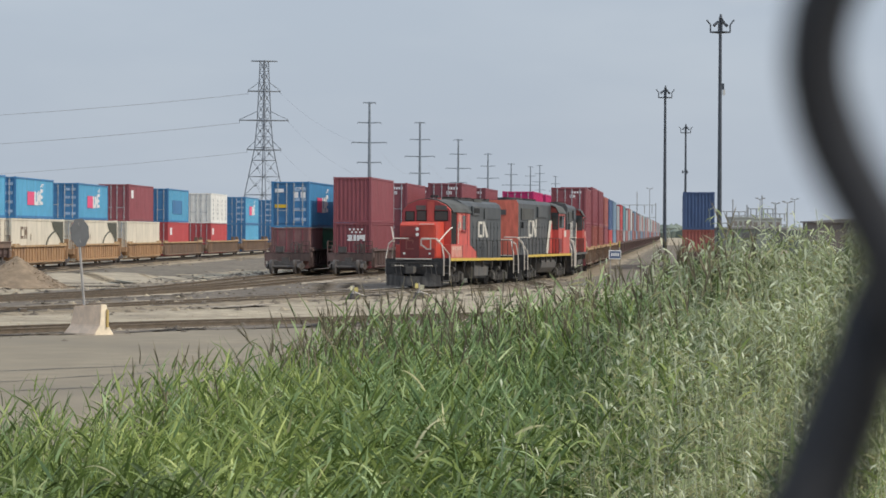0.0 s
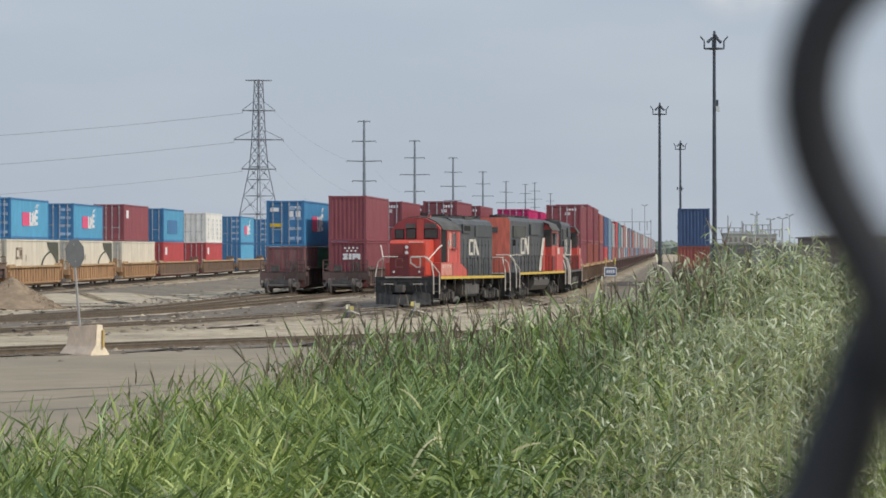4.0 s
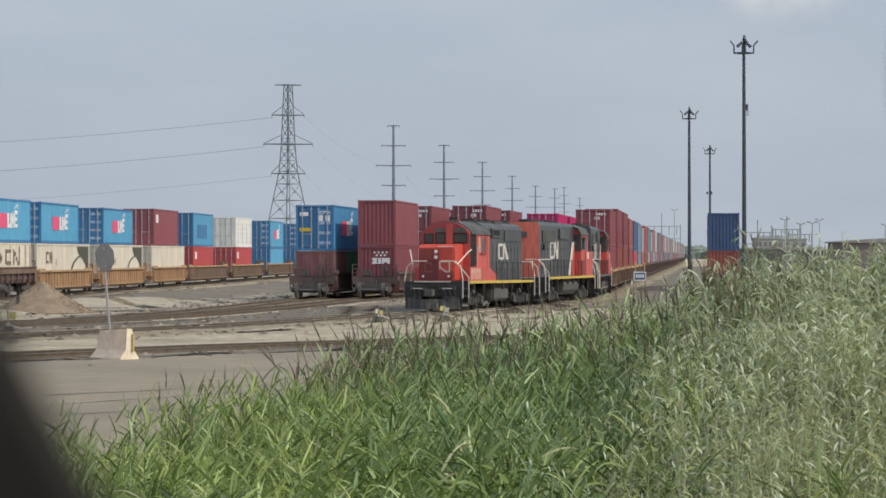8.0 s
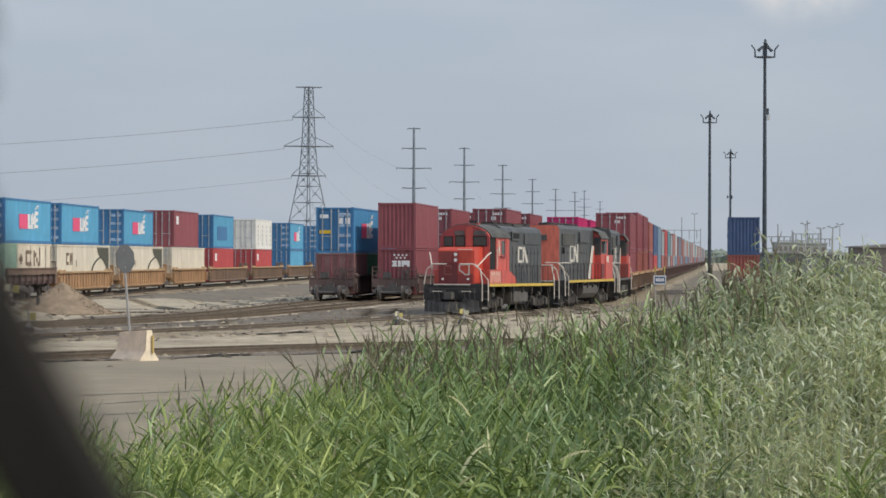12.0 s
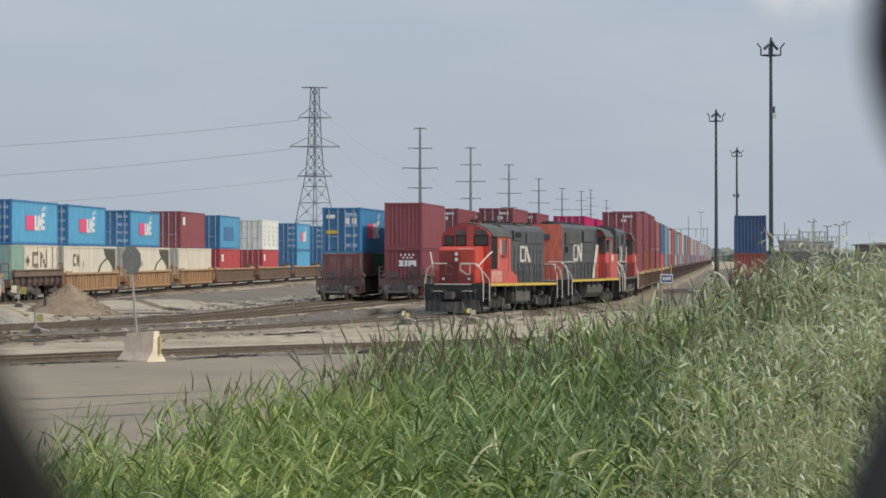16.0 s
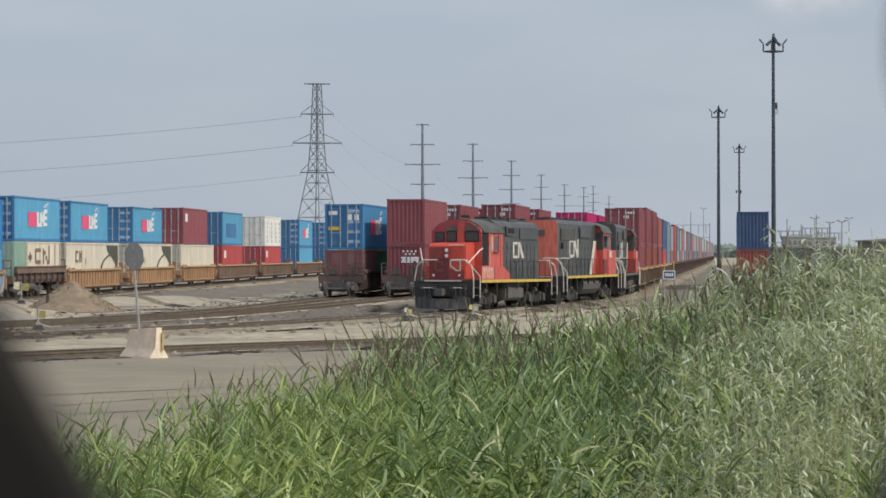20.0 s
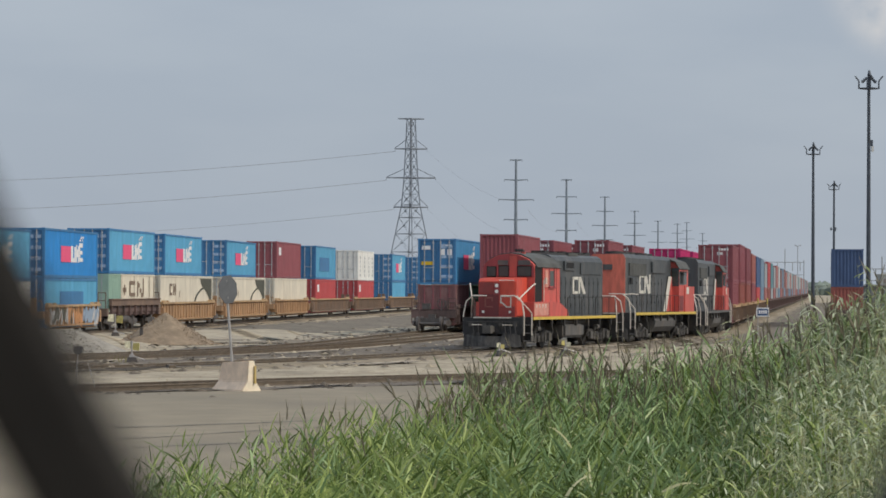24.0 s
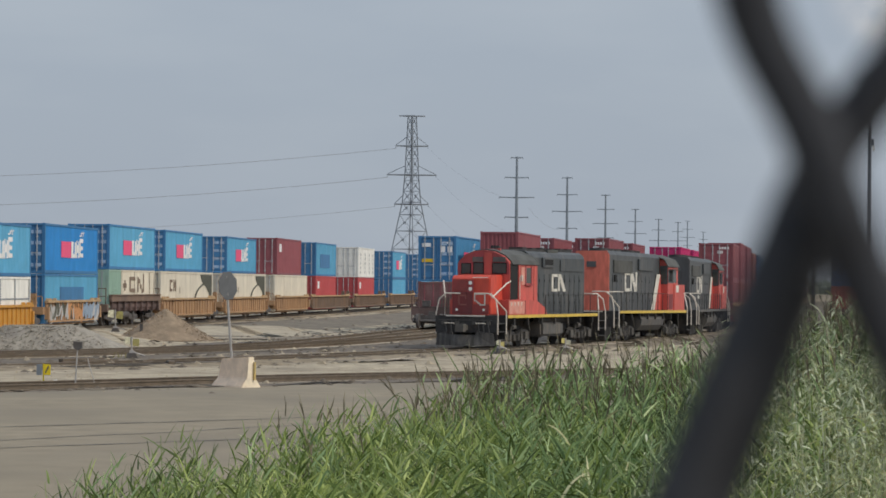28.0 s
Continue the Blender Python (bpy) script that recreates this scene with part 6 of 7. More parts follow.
def tower(az, y):
    x, yy = polar(az, y)
    t = thing("transmission_tower", "grey steel lattice transmission tower with cross-arms", "transmission tower", pose(x, yy, 0.0, 0, 0, 6))
    H = 50.0
    prof = [(0, 8.2), (13, 4.9), (26, 2.35), (33.5, 1.75), (48.4, 1.05)]

    def half(z):
        for (a, wa), (b, wb) in zip(prof, prof[1:]):
            if z <= b:
                return wa + (wb - wa) * (z - a) / (b - a)
        return prof[-1][1]
    def corner(i, z):
        """The body stands cornerwise to its arms: legs ahead, behind and at either side."""
        a = radians(90 * i)
        return (1.08 * half(z) * math.cos(a), 1.08 * half(z) * math.sin(a), z)
    for i in range(4):
        bm = bmesh.new()
        tube(bm, [Vector(corner(i, z)) for z in (0, 13, 26, 33.5, H)], 0.15, 5)
        part("leg", bm, LATTICE, t)
    zs = [0, 7, 13, 18, 22.5, 26, 29, 32, 35, 38, 41, 44, 47, 49.9]
    for a, b in zip(zs, zs[1:]):
        for i in range(4):
            j = i + 1
            upper = a >= 26
            for ends, r in (((corner(i, a), corner(j, b)), 0.075 if upper else 0.06), ((corner(j, a), corner(i, b)), 0.075 if upper else 0.05), ((corner(i, b), corner(j, b)), 0.05 if upper else 0.09)):
                bm = bmesh.new()
                rod(bm, *ends, r, 4)
                part("brace", bm, LATTICE, t)
            # gusset plate where the braces cross
            p, q = Vector(corner(i, a)) + Vector(corner(j, b)), Vector(corner(j, a)) + Vector(corner(i, b))
            c = (p + q) / 4
            bm = bmesh.new()
            rod(bm, c + Vector((0, 0, -0.22)), c + Vector((0, 0, 0.22)), 0.16, 6)
            part("gusset", bm, LATTICE, t)
    for z, w in ((49.8, 3.6), (41.5, 4.5), (33.5, 6.8), (25.4, 4.7)):
        for s in (-1, 1):
            bm = bmesh.new()
            for sy in (-1, 1):
                rod(bm, (0, sy * half(z), z), (s * w, 0, z), 0.17, 4)
                if z < 49:
                    rod(bm, (s * half(z + 2.6), 0.1 * sy, z + 2.6), (s * w, 0, z + 0.15), 0.09, 4)
            part("cross_arm", bm, LATTICE, t)
            if z < 49:
                bm = bmesh.new()
                rod(bm, (s * w, 0, z), (s * w, 0, z - 0.7), 0.05, 5)
                part("insulator", bm, MAST, t)
    return t


tower(-0.690, 733.0)
POLE_AT = ((1.578, 655), (2.668, 773), (3.496, 915), (4.138, 1079), (4.638, 1234), (5.054, 1416), (5.256, 1590), (5.594, 1770))
pole_el = (2.797, 2.372, 2.003, 1.699, 1.486, 1.425, 1.455, 1.22)
for k, ((az, y), el) in enumerate(zip(POLE_AT, pole_el)):
    x, yy = polar(az, y)
    top = 3.0 + y * math.tan(radians(el))
    p = thing("power_pole", "tall slim grey steel power pole with straight cross-arms", "power pole", pose(x, yy, 0), "power poles of the line")
    bm = bmesh.new()
    rod(bm, (0, 0, 0), (0, 0, top), 0.55, 10, 0.26)
    part("pole", bm, POLE_STEEL, p)
    for z, w in ((top - 0.3, 1.5), (top - 5.2, 2.9), (top - 10.1, 4.3), (top - 15.0, 2.9)):
        bm = bmesh.new()
        for s in (-1, 1):
            rod(bm, (0, 0, z), (s * w, 0, z + 0.12), 0.20, 6, 0.13)
        part("cross_arm", bm, POLE_STEEL, p)
        for s in (-1, 1):
            bm = bmesh.new()
            rod(bm, (s * w, 0, z), (s * w, 0, z - 0.3), 0.07, 5)
            part("insulator", bm, MAST, p)


def power_line(a, b, sag, r):
    pts = []
    for i in range(25):
        t = i / 24
        p = Vector(a).lerp(Vector(b), t)
        p.z -= sag * 4 * t * (1 - t)
        pts.append(p)
    bm = bmesh.new()
    wire_tube(bm, pts, r, 4)
    return solo("power_line", bm, LINE, "thin grey overhead power line sagging between towers", "power line", group="overhead lines")


tx, ty = polar(-0.678, 733.0)
for z, w in ((40.8, 4.5), (32.8, 6.8), (24.7, 4.7)):
    power_line((tx - w, ty, z), (tx - 330, ty - 20 + w, z - 2.5), 9.0, 0.055 if z > 28 else 0.04)
    px_, py_ = polar(*POLE_AT[0])
    power_line((tx + w, ty, z), (px_ - 3, py_, z - 16.0), 1.5, 0.02)
for (a, b) in zip(POLE_AT, POLE_AT[1:4]):
    xa, ya = polar(*a)
    xb, yb = polar(*b)
    power_line((xa + 3, ya, 22.5), (xb + 3, yb, 22.5), 4.0, 0.02)

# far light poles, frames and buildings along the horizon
# distance haze is painted into these pale, greyed far colours
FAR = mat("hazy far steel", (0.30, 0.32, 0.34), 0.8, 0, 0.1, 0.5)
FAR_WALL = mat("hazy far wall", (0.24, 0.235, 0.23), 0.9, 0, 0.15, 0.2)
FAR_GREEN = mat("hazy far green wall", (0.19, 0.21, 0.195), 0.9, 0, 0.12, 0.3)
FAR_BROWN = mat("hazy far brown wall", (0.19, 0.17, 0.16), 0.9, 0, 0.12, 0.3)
rf = random.Random(21)
for az, y, top in ((9.98, 600, 10.8), (10.31, 640, 10.2), (10.56, 520, 9.1), (10.71, 700, 12.0), (12.1, 640, 10.0), (7.62, 900, 18.0)):
    x, yy = polar(az, y)
    p = thing("yard_lamp", "thin far yard lamp pole with two heads", "street lamp", pose(x, yy, 0), "far yard lamps")
    bm = bmesh.new()
    rod(bm, (0, 0, 0), (0, 0, top), 0.15, 6, 0.10)
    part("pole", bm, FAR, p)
    for s in (-1, 1):
        bm = bmesh.new()
        rod(bm, (0, 0, top - 0.1), (s * 1.1, 0, top + 0.2), 0.1, 5)
        box(bm, s * 0.8 - 0.3, s * 0.8 + 0.3, -0.2, 0.2, top + 0.05, top + 0.3)
        part("lamp_head", bm, FAR, p)
for az, y, w, h in ((9.40, 680, 8, 9.0), (9.70, 690, 7, 8.0), (10.02, 660, 7, 9.6), (10.3, 675, 6, 8.4), (7.35, 980, 14, 14.0)):
    x, yy = polar(az, y)
    s = thing("substation_frame", "far grey steel substation frame with beams and droppers", "substation", pose(x, yy, 0), "far substation frames")
    for k in (-1, 0, 1):
        bm = bmesh.new()
        rod(bm, (k * w / 2, 0, 0), (k * w / 2, 0, h * (1.0 if k else 1.3)), 0.16, 5)
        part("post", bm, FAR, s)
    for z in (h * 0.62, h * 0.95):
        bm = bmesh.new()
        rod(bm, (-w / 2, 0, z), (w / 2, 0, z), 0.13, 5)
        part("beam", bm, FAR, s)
    for k in range(5):
        bm = bmesh.new()
        xx = -w / 2 + w * (k + 0.5) / 5
        rod(bm, (xx, 0, h * 0.95), (xx, 0, h * 0.72), 0.16, 5)
        part("insulator", bm, FAR, s)
for az, y, w, h, m_ in ((12.05, 300, 9.6, 4.25, FAR_BROWN), (13.9, 310, 6.2, 4.1, FAR_BROWN), (9.75, 430, 9, 3.7, FAR_GREEN), (11.05, 340, 2.6, 3.3, FAR_GREEN), (10.35, 450, 7, 3.6, FAR_GREEN)):
    x, yy = polar(az, y)
    b = thing("far_shed", "low far shed behind the weeds", "shed", pose(x, yy, 0))
    bm = bmesh.new()
    box(bm, -w / 2, w / 2, 0, 8, 0, h)
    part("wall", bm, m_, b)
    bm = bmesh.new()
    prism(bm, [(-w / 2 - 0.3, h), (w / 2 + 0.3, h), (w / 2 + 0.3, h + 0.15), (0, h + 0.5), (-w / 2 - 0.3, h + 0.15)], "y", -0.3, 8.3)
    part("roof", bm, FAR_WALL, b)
    bx("door", (-1.2, 1.2, -0.05, 0.0, 0, 3.0), MARK_GREY, b)

# wall grey with the haze mixed in
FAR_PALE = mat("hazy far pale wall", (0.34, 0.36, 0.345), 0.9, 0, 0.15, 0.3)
for az, y, w, h in ((9.62, 640, 5.0, 6.7), (10.12, 645, 7.4, 6.5)):
    x, yy = polar(az, y)
    b = thing("far_building", "pale far building with a row of dark openings", "building", pose(x, yy, 0), "far pale buildings")
    bm = bmesh.new()
    box(bm, -w / 2, w / 2, 0, 9, 0, h)
    part("wall", bm, FAR_PALE, b)
    bm = bmesh.new()
    box(bm, -w / 2 - 0.2, w / 2 + 0.2, -0.2, 9.2, h, h + 0.3)
    part("roof", bm, FAR_PALE, b)
    for k in range(4):
        a_ = -w / 2 + w * (k + 0.25) / 4
        bx("window", (a_, a_ + w * 0.13, -0.06, 0.0, h - 1.9, h - 0.8), FAR_BROWN, b, "dark opening")

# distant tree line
# foliage green greyed to carry the haze in its colour
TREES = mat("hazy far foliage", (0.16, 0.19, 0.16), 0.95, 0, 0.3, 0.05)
v, f = [], []
for k in range(900):
    a = rf.uniform(-12, 18)
    y = rf.uniform(1500, 2100)
    x = y * math.tan(radians(a))
    w, h = rf.uniform(6, 16), rf.uniform(4, 9)
    i0 = len(v)
    ring = [(x + w / 2 * math.cos(q) * rf.uniform(0.7, 1.1), y + w / 2 * math.sin(q), 0) for q in np.arange(0, 6.28, 1.05)]
    n = len(ring)
    v += ring + [(px + (x - px) * 0.15, py, h * rf.uniform(0.5, 0.8)) for px, py, _ in ring] + [(x + rf.uniform(-1, 1), y, h)]
    for q in range(n):
        f += [(i0 + q, i0 + (q + 1) % n, i0 + n + (q + 1) % n, i0 + n + q), (i0 + n + q, i0 + n + (q + 1) % n, i0 + 2 * n)]
tagged(new("far_woods", pydata("far_woods", v, f, TREES)), "hazy low line of trees on the horizon", "woods", kind="stuff")

# heaps
TAN_HEAP = mat("tan crushed gravel", (0.265, 0.200, 0.136), 0.95, 0, 0.25, 2.0, 0.5, 9, (0.18, 0.136, 0.095), 0.58, 0.8)
GREY_HEAP = mat("grey crushed stone", (0.29, 0.265, 0.222), 0.95, 0, 0.2, 3.0, 0.5, 9, (0.22, 0.20, 0.175), 0.56, 1.2)


def heap(cx, cy, rx, ry, h, flat, material, label, stones, stone_size, seed):
    rnd = random.Random(seed)
    t = thing("gravel_heap", label, "gravel heap", pose(cx, cy, ground_z(cx, cy) - 0.03))
    v, f = [], []
    R, S = 18, 44

    def hz(u):
        return h * min(1.0, (1 - u) / (1 - flat)) ** 1.12
    for j in range(R + 1):
        u = j / R
        for i in range(S):
            a = 2 * math.pi * i / S
            k = 1 + 0.10 * noise.noise((math.cos(a) * 1.5, math.sin(a) * 1.5, seed))
            x, y = rx * u * k * math.cos(a), ry * u * k * math.sin(a)
            v.append((x, y, hz(u) + 0.07 * noise.noise((x * 1.3, y * 1.3, seed)) * (1 - u) + 0.03 * noise.noise((x * 4, y * 4, seed))))
    for j in range(R):
        for i in range(S):
            a, b = j * S + i, j * S + (i + 1) % S
            f.append((a, b, b + S, a + S))
    part("mound", pydata("mound", v, f, material, True), None, t)
    v, f = [], []
    for _ in range(stones):
        a, u = rnd.uniform(0, 6.283), rnd.random() ** 0.6 * 1.12
        x, y, z = rx * u * math.cos(a), ry * u * math.sin(a), hz(min(1, u))
        s = stone_size * rnd.uniform(0.5, 1.4)
        i0 = len(v)
        for d in ((1, 0, 0), (-0.5, 0.9, 0), (-0.5, -0.9, 0), (0.1, 0, 0.9), (0, 0.1, -0.8)):
            v.append((x + s * (d[0] + rnd.uniform(-.3, .3)), y + s * (d[1] + rnd.uniform(-.3, .3)), z + s * 0.4 + s * (d[2] + rnd.uniform(-.2, .2))))
        f += [(i0 + 0, i0 + 1, i0 + 3), (i0 + 1, i0 + 2, i0 + 3), (i0 + 2, i0 + 0, i0 + 3), (i0 + 1, i0 + 0, i0 + 4), (i0 + 2, i0 + 1, i0 + 4), (i0 + 0, i0 + 2, i0 + 4)]
    s = part("stone_litter", pydata("stone_litter", v, f, material), None, t)
    s["kind"] = "stuff"
    return t


heap(-14.4, 138.0, 2.75, 2.6, 1.62, 0.02, TAN_HEAP, "conical heap of tan gravel beside the tracks", 1500, 0.035, 3)
heap(-17.6, 117.0, 4.0, 2.6, 1.06, 0.42, GREY_HEAP, "long low heap of grey crushed stone", 3000, 0.045, 4)

# concrete barrier
CONCRETE = mat("weathered tan concrete", (0.80, 0.62, 0.46), 0.9, 0, 0.12, 5, 0.2, 30, (0.64, 0.49, 0.37), 0.60, 1.6)
bar = thing("concrete_barrier", "short weathered cream concrete traffic barrier at the road edge", "barrier", pose(-4.98, 69.3, ground_z(-5, 69.3) - 0.01, 0, 0, -50))
prof = [(-0.30, 0.0), (-0.30, 0.08), (-0.13, 0.32), (-0.085, 0.86), (0.085, 0.86), (0.13, 0.32), (0.30, 0.08), (0.30, 0.0)]
bm = bmesh.new()
prism(bm, prof, "x", -1.38, 0.0)
for vt in bm.verts:
    if vt.co.x < -1.0 and vt.co.z > 0.2:        # the far end is broken back and lower
        vt.co.x += 0.20 * vt.co.z
        vt.co.z *= 0.92
bmesh.ops.bevel(bm, geom=bm.edges[:], offset=0.018, segments=2, affect="EDGES")
part("body", bm, CONCRETE, bar)
BAR_YELLOW = mat("worn yellow bar paint", (0.55, 0.40, 0.14), 0.7, 0, 0.2, 8, 0, 40, (0.45, 0.36, 0.22), 0.55, 5.0)
# brighter cream for the barrier's end, its sunlight put into the colour
CREAM = mat("sunlit cream concrete", (0.88, 0.76, 0.58), 0.9, 0, 0.12, 5, 0.2, 30, (0.66, 0.52, 0.38), 0.62, 2.0)
bm = bmesh.new()
prism(bm, [(p_[0] * 0.97, 0.012 + p_[1] * 0.975) for p_ in prof], "x", 0.002, 0.02)
part("end_face", bm, CREAM, bar, "cream end with sunlight in its bright colour")
bx("joint_bar", (-0.02, 0.08, 0.06, 0.105, 0.26, 0.72), BAR_YELLOW, bar, "worn yellow joint bar")
bx("lift_slot", (-1.0, -0.7, -0.31, -0.297, 0.0, 0.05), MARK_GREY, bar)

# stop sign seen from behind
SIGN_BACK = mat("dull aluminium sign back", (0.11, 0.115, 0.12), 0.5, 0.1, 0.1, 6)
POST = mat("galvanised post", (0.42, 0.40, 0.38), 0.5, 0.3, 0.12, 6)
SIGN_RED = mat("sign red", (0.5, 0.02, 0.03), 0.5, 0, 0.08, 5)
sg = thing("road_sign", "grey back of an octagonal road sign on a leaning post", "road sign", pose(-5.62, 71.8, ground_z(-5.6, 71.8), 0, -4.6, 0))
bm = bmesh.new()
rod(bm, (0, 0, 0), (0, 0, 3.05), 0.035, 8)
part("post", bm, POST, sg)
octo = [(0.375 * math.cos(radians(22.5 + 45 * k)) * 1.08, 0.375 * math.sin(radians(22.5 + 45 * k)) * 1.08) for k in range(8)]
for nm, a, b, m_ in (("sign_plate", -0.045, -0.040, SIGN_BACK), ("sign_face", -0.039, -0.036, SIGN_RED)):
    bm = bmesh.new()
    prism(bm, [(p[0], p[1] + 2.72) for p in octo], "y", a if nm == "sign_plate" else -0.0395, b if nm == "sign_plate" else -0.037)
    o = part(nm, bm, m_, sg)
    o.matrix_local = pose(0, 0, 0, 0, 0, 54 + 0)
for z in (2.5, 2.95):
    o = bx("bolt", (-0.03, 0.03, -0.05, 0.05, z - 0.03, z + 0.03), POST, sg)

# switch stands and small signs
SW_DULL = mat("dull yellow target paint", (0.52, 0.45, 0.16), 0.6, 0, 0.2, 8)
SW_CREAM = mat("worn cream target paint", (0.62, 0.60, 0.45), 0.6, 0, 0.2, 8, 0, 40, (0.36, 0.33, 0.2), 0.55, 6.0)
SW_YELLOW = mat("sign yellow", (0.80, 0.60, 0.02), 0.5, 0, 0.08, 6)


def switch_stand(x, y, h, colors, turn, label, size=1.0):
    s = thing("switch_stand", label, "switch stand", pose(x, y, ground_z(x, y), 0, 0, turn), "switch stands")
    bm = bmesh.new()
    prism(bm, [(-0.26, 0), (0.26, 0), (0.14, 0.26), (-0.14, 0.26)], "y", -0.2, 0.2)
    part("base", bm, STEEL_DARK, s)
    bm = bmesh.new()
    rod(bm, (0, 0, 0.25), (0, 0, h), 0.035, 8)
    box(bm, -0.09, 0.09, -0.09, 0.09, 0.26, 0.36)
    part("spindle", bm, POST, s)
    bm = bmesh.new()
    rod(bm, (0.05, -0.1, 0.3), (0.50, -0.12, 0.16), 0.03, 6)
    part("throw_lever", bm, POST, s)
    for k, c in enumerate(colors):
        bm = bmesh.new()
        w, z = 0.17 * size, h - 0.20 * size - 0.07 * k
        pts = [(-w, z - w * 0.75), (w * 0.8, z - w * 1.0), (w, z + w * 0.8), (w * 0.6, z + w * 1.1), (-w * 0.8, z + w)]
        prism(bm, pts, "y", -0.012, 0.012)
        o = part("target", bm, c, s)
        o.matrix_local = pose(0.19 * size * (k * 2 - 1), -0.02, 0, 0, 0, 24 * (1 - 2 * k))
    return s


switch_stand(-12.1, 103.6, 0.90, (SW_CREAM, SW_DULL), 10, "low switch stand with faded cream and yellow targets", 0.85)
switch_stand(-17.6, 143.0, 1.25, (SW_CREAM, SW_DULL), 10, "low switch stand with dull yellow and white targets", 1.2)
switch_stand(2.55, 117.5, 0.62, (SW_CREAM, SW_DULL), 30, "low switch stand with faded yellow and cream targets", 0.6)
switch_stand(5.55, 119.5, 0.70, (SW_DULL, SW_CREAM), 15, "low switch stand with dull yellow and cream targets", 0.65)
stub = thing("marker_stub", "short dark post standing in the gravel heap", "post", pose(-15.47, 136.6, 0.55))
bx("stub", (-0.08, 0.08, -0.06, 0.06, -0.25, 0.34), STEEL_DARK, stub, "dark stub", 0.012)
bx("cap", (-0.10, 0.10, -0.08, 0.08, 0.34, 0.38), STEEL_DARK, stub)

fl = thing("signal_flag", "dark round-bottomed marker on a thin leaning post", "track marker", pose(-9.45, 68.5, ground_z(-9.4, 68.5), 0, 3, 0) @ Matrix.Diagonal((0.9, 0.9, 0.9, 1)))
bm = bmesh.new()
rod(bm, (0, 0, 0), (0, 0, 1.15), 0.022, 6)
part("post", bm, POST, fl)
bm = bmesh.new()
prism(bm, [(-0.13, 1.36), (-0.12, 1.2), (-0.05, 1.12), (0.05, 1.12), (0.12, 1.2), (0.13, 1.36)], "y", -0.05, 0.05)
part("marker_head", bm, STEEL_DARK, fl)
bx("foot", (-0.12, 0.12, -0.12, 0.12, 0, 0.12), MARK_WHITE, fl)
pipe("stay", [(0.3, 0, 0.9), (0.62, 0.0, 0.0)], 0.012, POST, fl)

ys_ = thing("yellow_marker", "small yellow track sign with a black stroke beside a grey box", "track sign", pose(-10.25, 68.9, ground_z(-10.2, 68.9)) @ Matrix.Diagonal((0.66, 0.66, 0.66, 1)))
bm = bmesh.new()
rod(bm, (-0.12, 0.02, 0), (-0.12, 0.02, 0.95), 0.03, 6)
part("post", bm, SW_YELLOW, ys_)
plate_ = bx("sign_plate", (-0.12, 0.16, -0.02, 0.0, 0.52, 0.94), SW_YELLOW, ys_, "yellow plate")
bm = bmesh.new()
for k in range(5):
    box(bm, -0.05 + 0.025 * k, 0.0 + 0.025 * k, -0.026, -0.021, 0.60 + 0.05 * k, 0.67 + 0.05 * k)
part("stroke", bm, MARK_GREY, plate_)
bx("junction_box", (-0.38, -0.18, -0.08, 0.08, 0.52, 0.94), GREYP, ys_, "grey box")

SW_POST = mat("dull yellow post paint", (0.50, 0.40, 0.10), 0.6, 0, 0.2, 8)
bs = thing("blue_sign", "small white-bordered blue board low beside the tracks", "sign", pose(*polar(6.876, 160.0), ground_z(19, 160)))
for x in (-0.28, 0.28):
    bm = bmesh.new()
    rod(bm, (x, 0.035, 0), (x, 0.035, 2.0), 0.03, 6)
    part("post", bm, POST, bs)
    bm = bmesh.new()
    rod(bm, (x, 0.035, 2.0), (x, 0.035, 2.4), 0.045, 6)
    part("post_cap", bm, SW_POST, bs, "dull yellow post top")
b_ = bx("board", (-0.38, 0.38, -0.03, 0.0, 1.28, 1.82), MARK_WHITE, bs, "white border")
bx("panel", (-0.32, 0.32, -0.036, -0.031, 1.34, 1.76), DEEP_BLUE, b_, "blue field")
for k in range(4):
    bx("text_bar", (-0.24 + 0.13 * k, -0.15 + 0.13 * k, -0.042, -0.037, 1.46, 1.66), MARK_WHITE, b_)

# scattered scraps: dark timber pieces, pale stones, dry tufts
PALE = mat("pale stone", (0.55, 0.52, 0.47), 0.9, 0, 0.15, 6)
rs = random.Random(8)
for x, y, L, a in ((-12.6, 97.5, 2.6, 70), (-11.0, 98.6, 2.2, 85), (-13.6, 99.0, 1.6, 50), (-9.9, 97.0, 1.4, 100)):
    bm = bmesh.new()
    box(bm, -L / 2, L / 2, -0.12, 0.12, 0, 0.18)
    solo("old_tie", bm, TIE, "discarded dark timber tie lying in the dirt", "timber", pose(x, y, ground_z(x, y) - 0.02, 0, 0, a), "discarded ties")
for x, y, s in ((-8.0, 71.2, 0.12), (-10.55, 72.6, 0.10)):
    bm = bmesh.new()
    bmesh.ops.create_icosphere(bm, subdivisions=1, radius=s)
    for q in bm.verts:
        q.co += Vector((rs.uniform(-.3, .3), rs.uniform(-.3, .3), rs.uniform(-.3, .1))) * s
    solo("pale_stone", bm, PALE, "pale stone lying beside the rails", "stone", pose(x, y, ground_z(x, y) + s * 0.4), "pale stones")
v, f = [], []
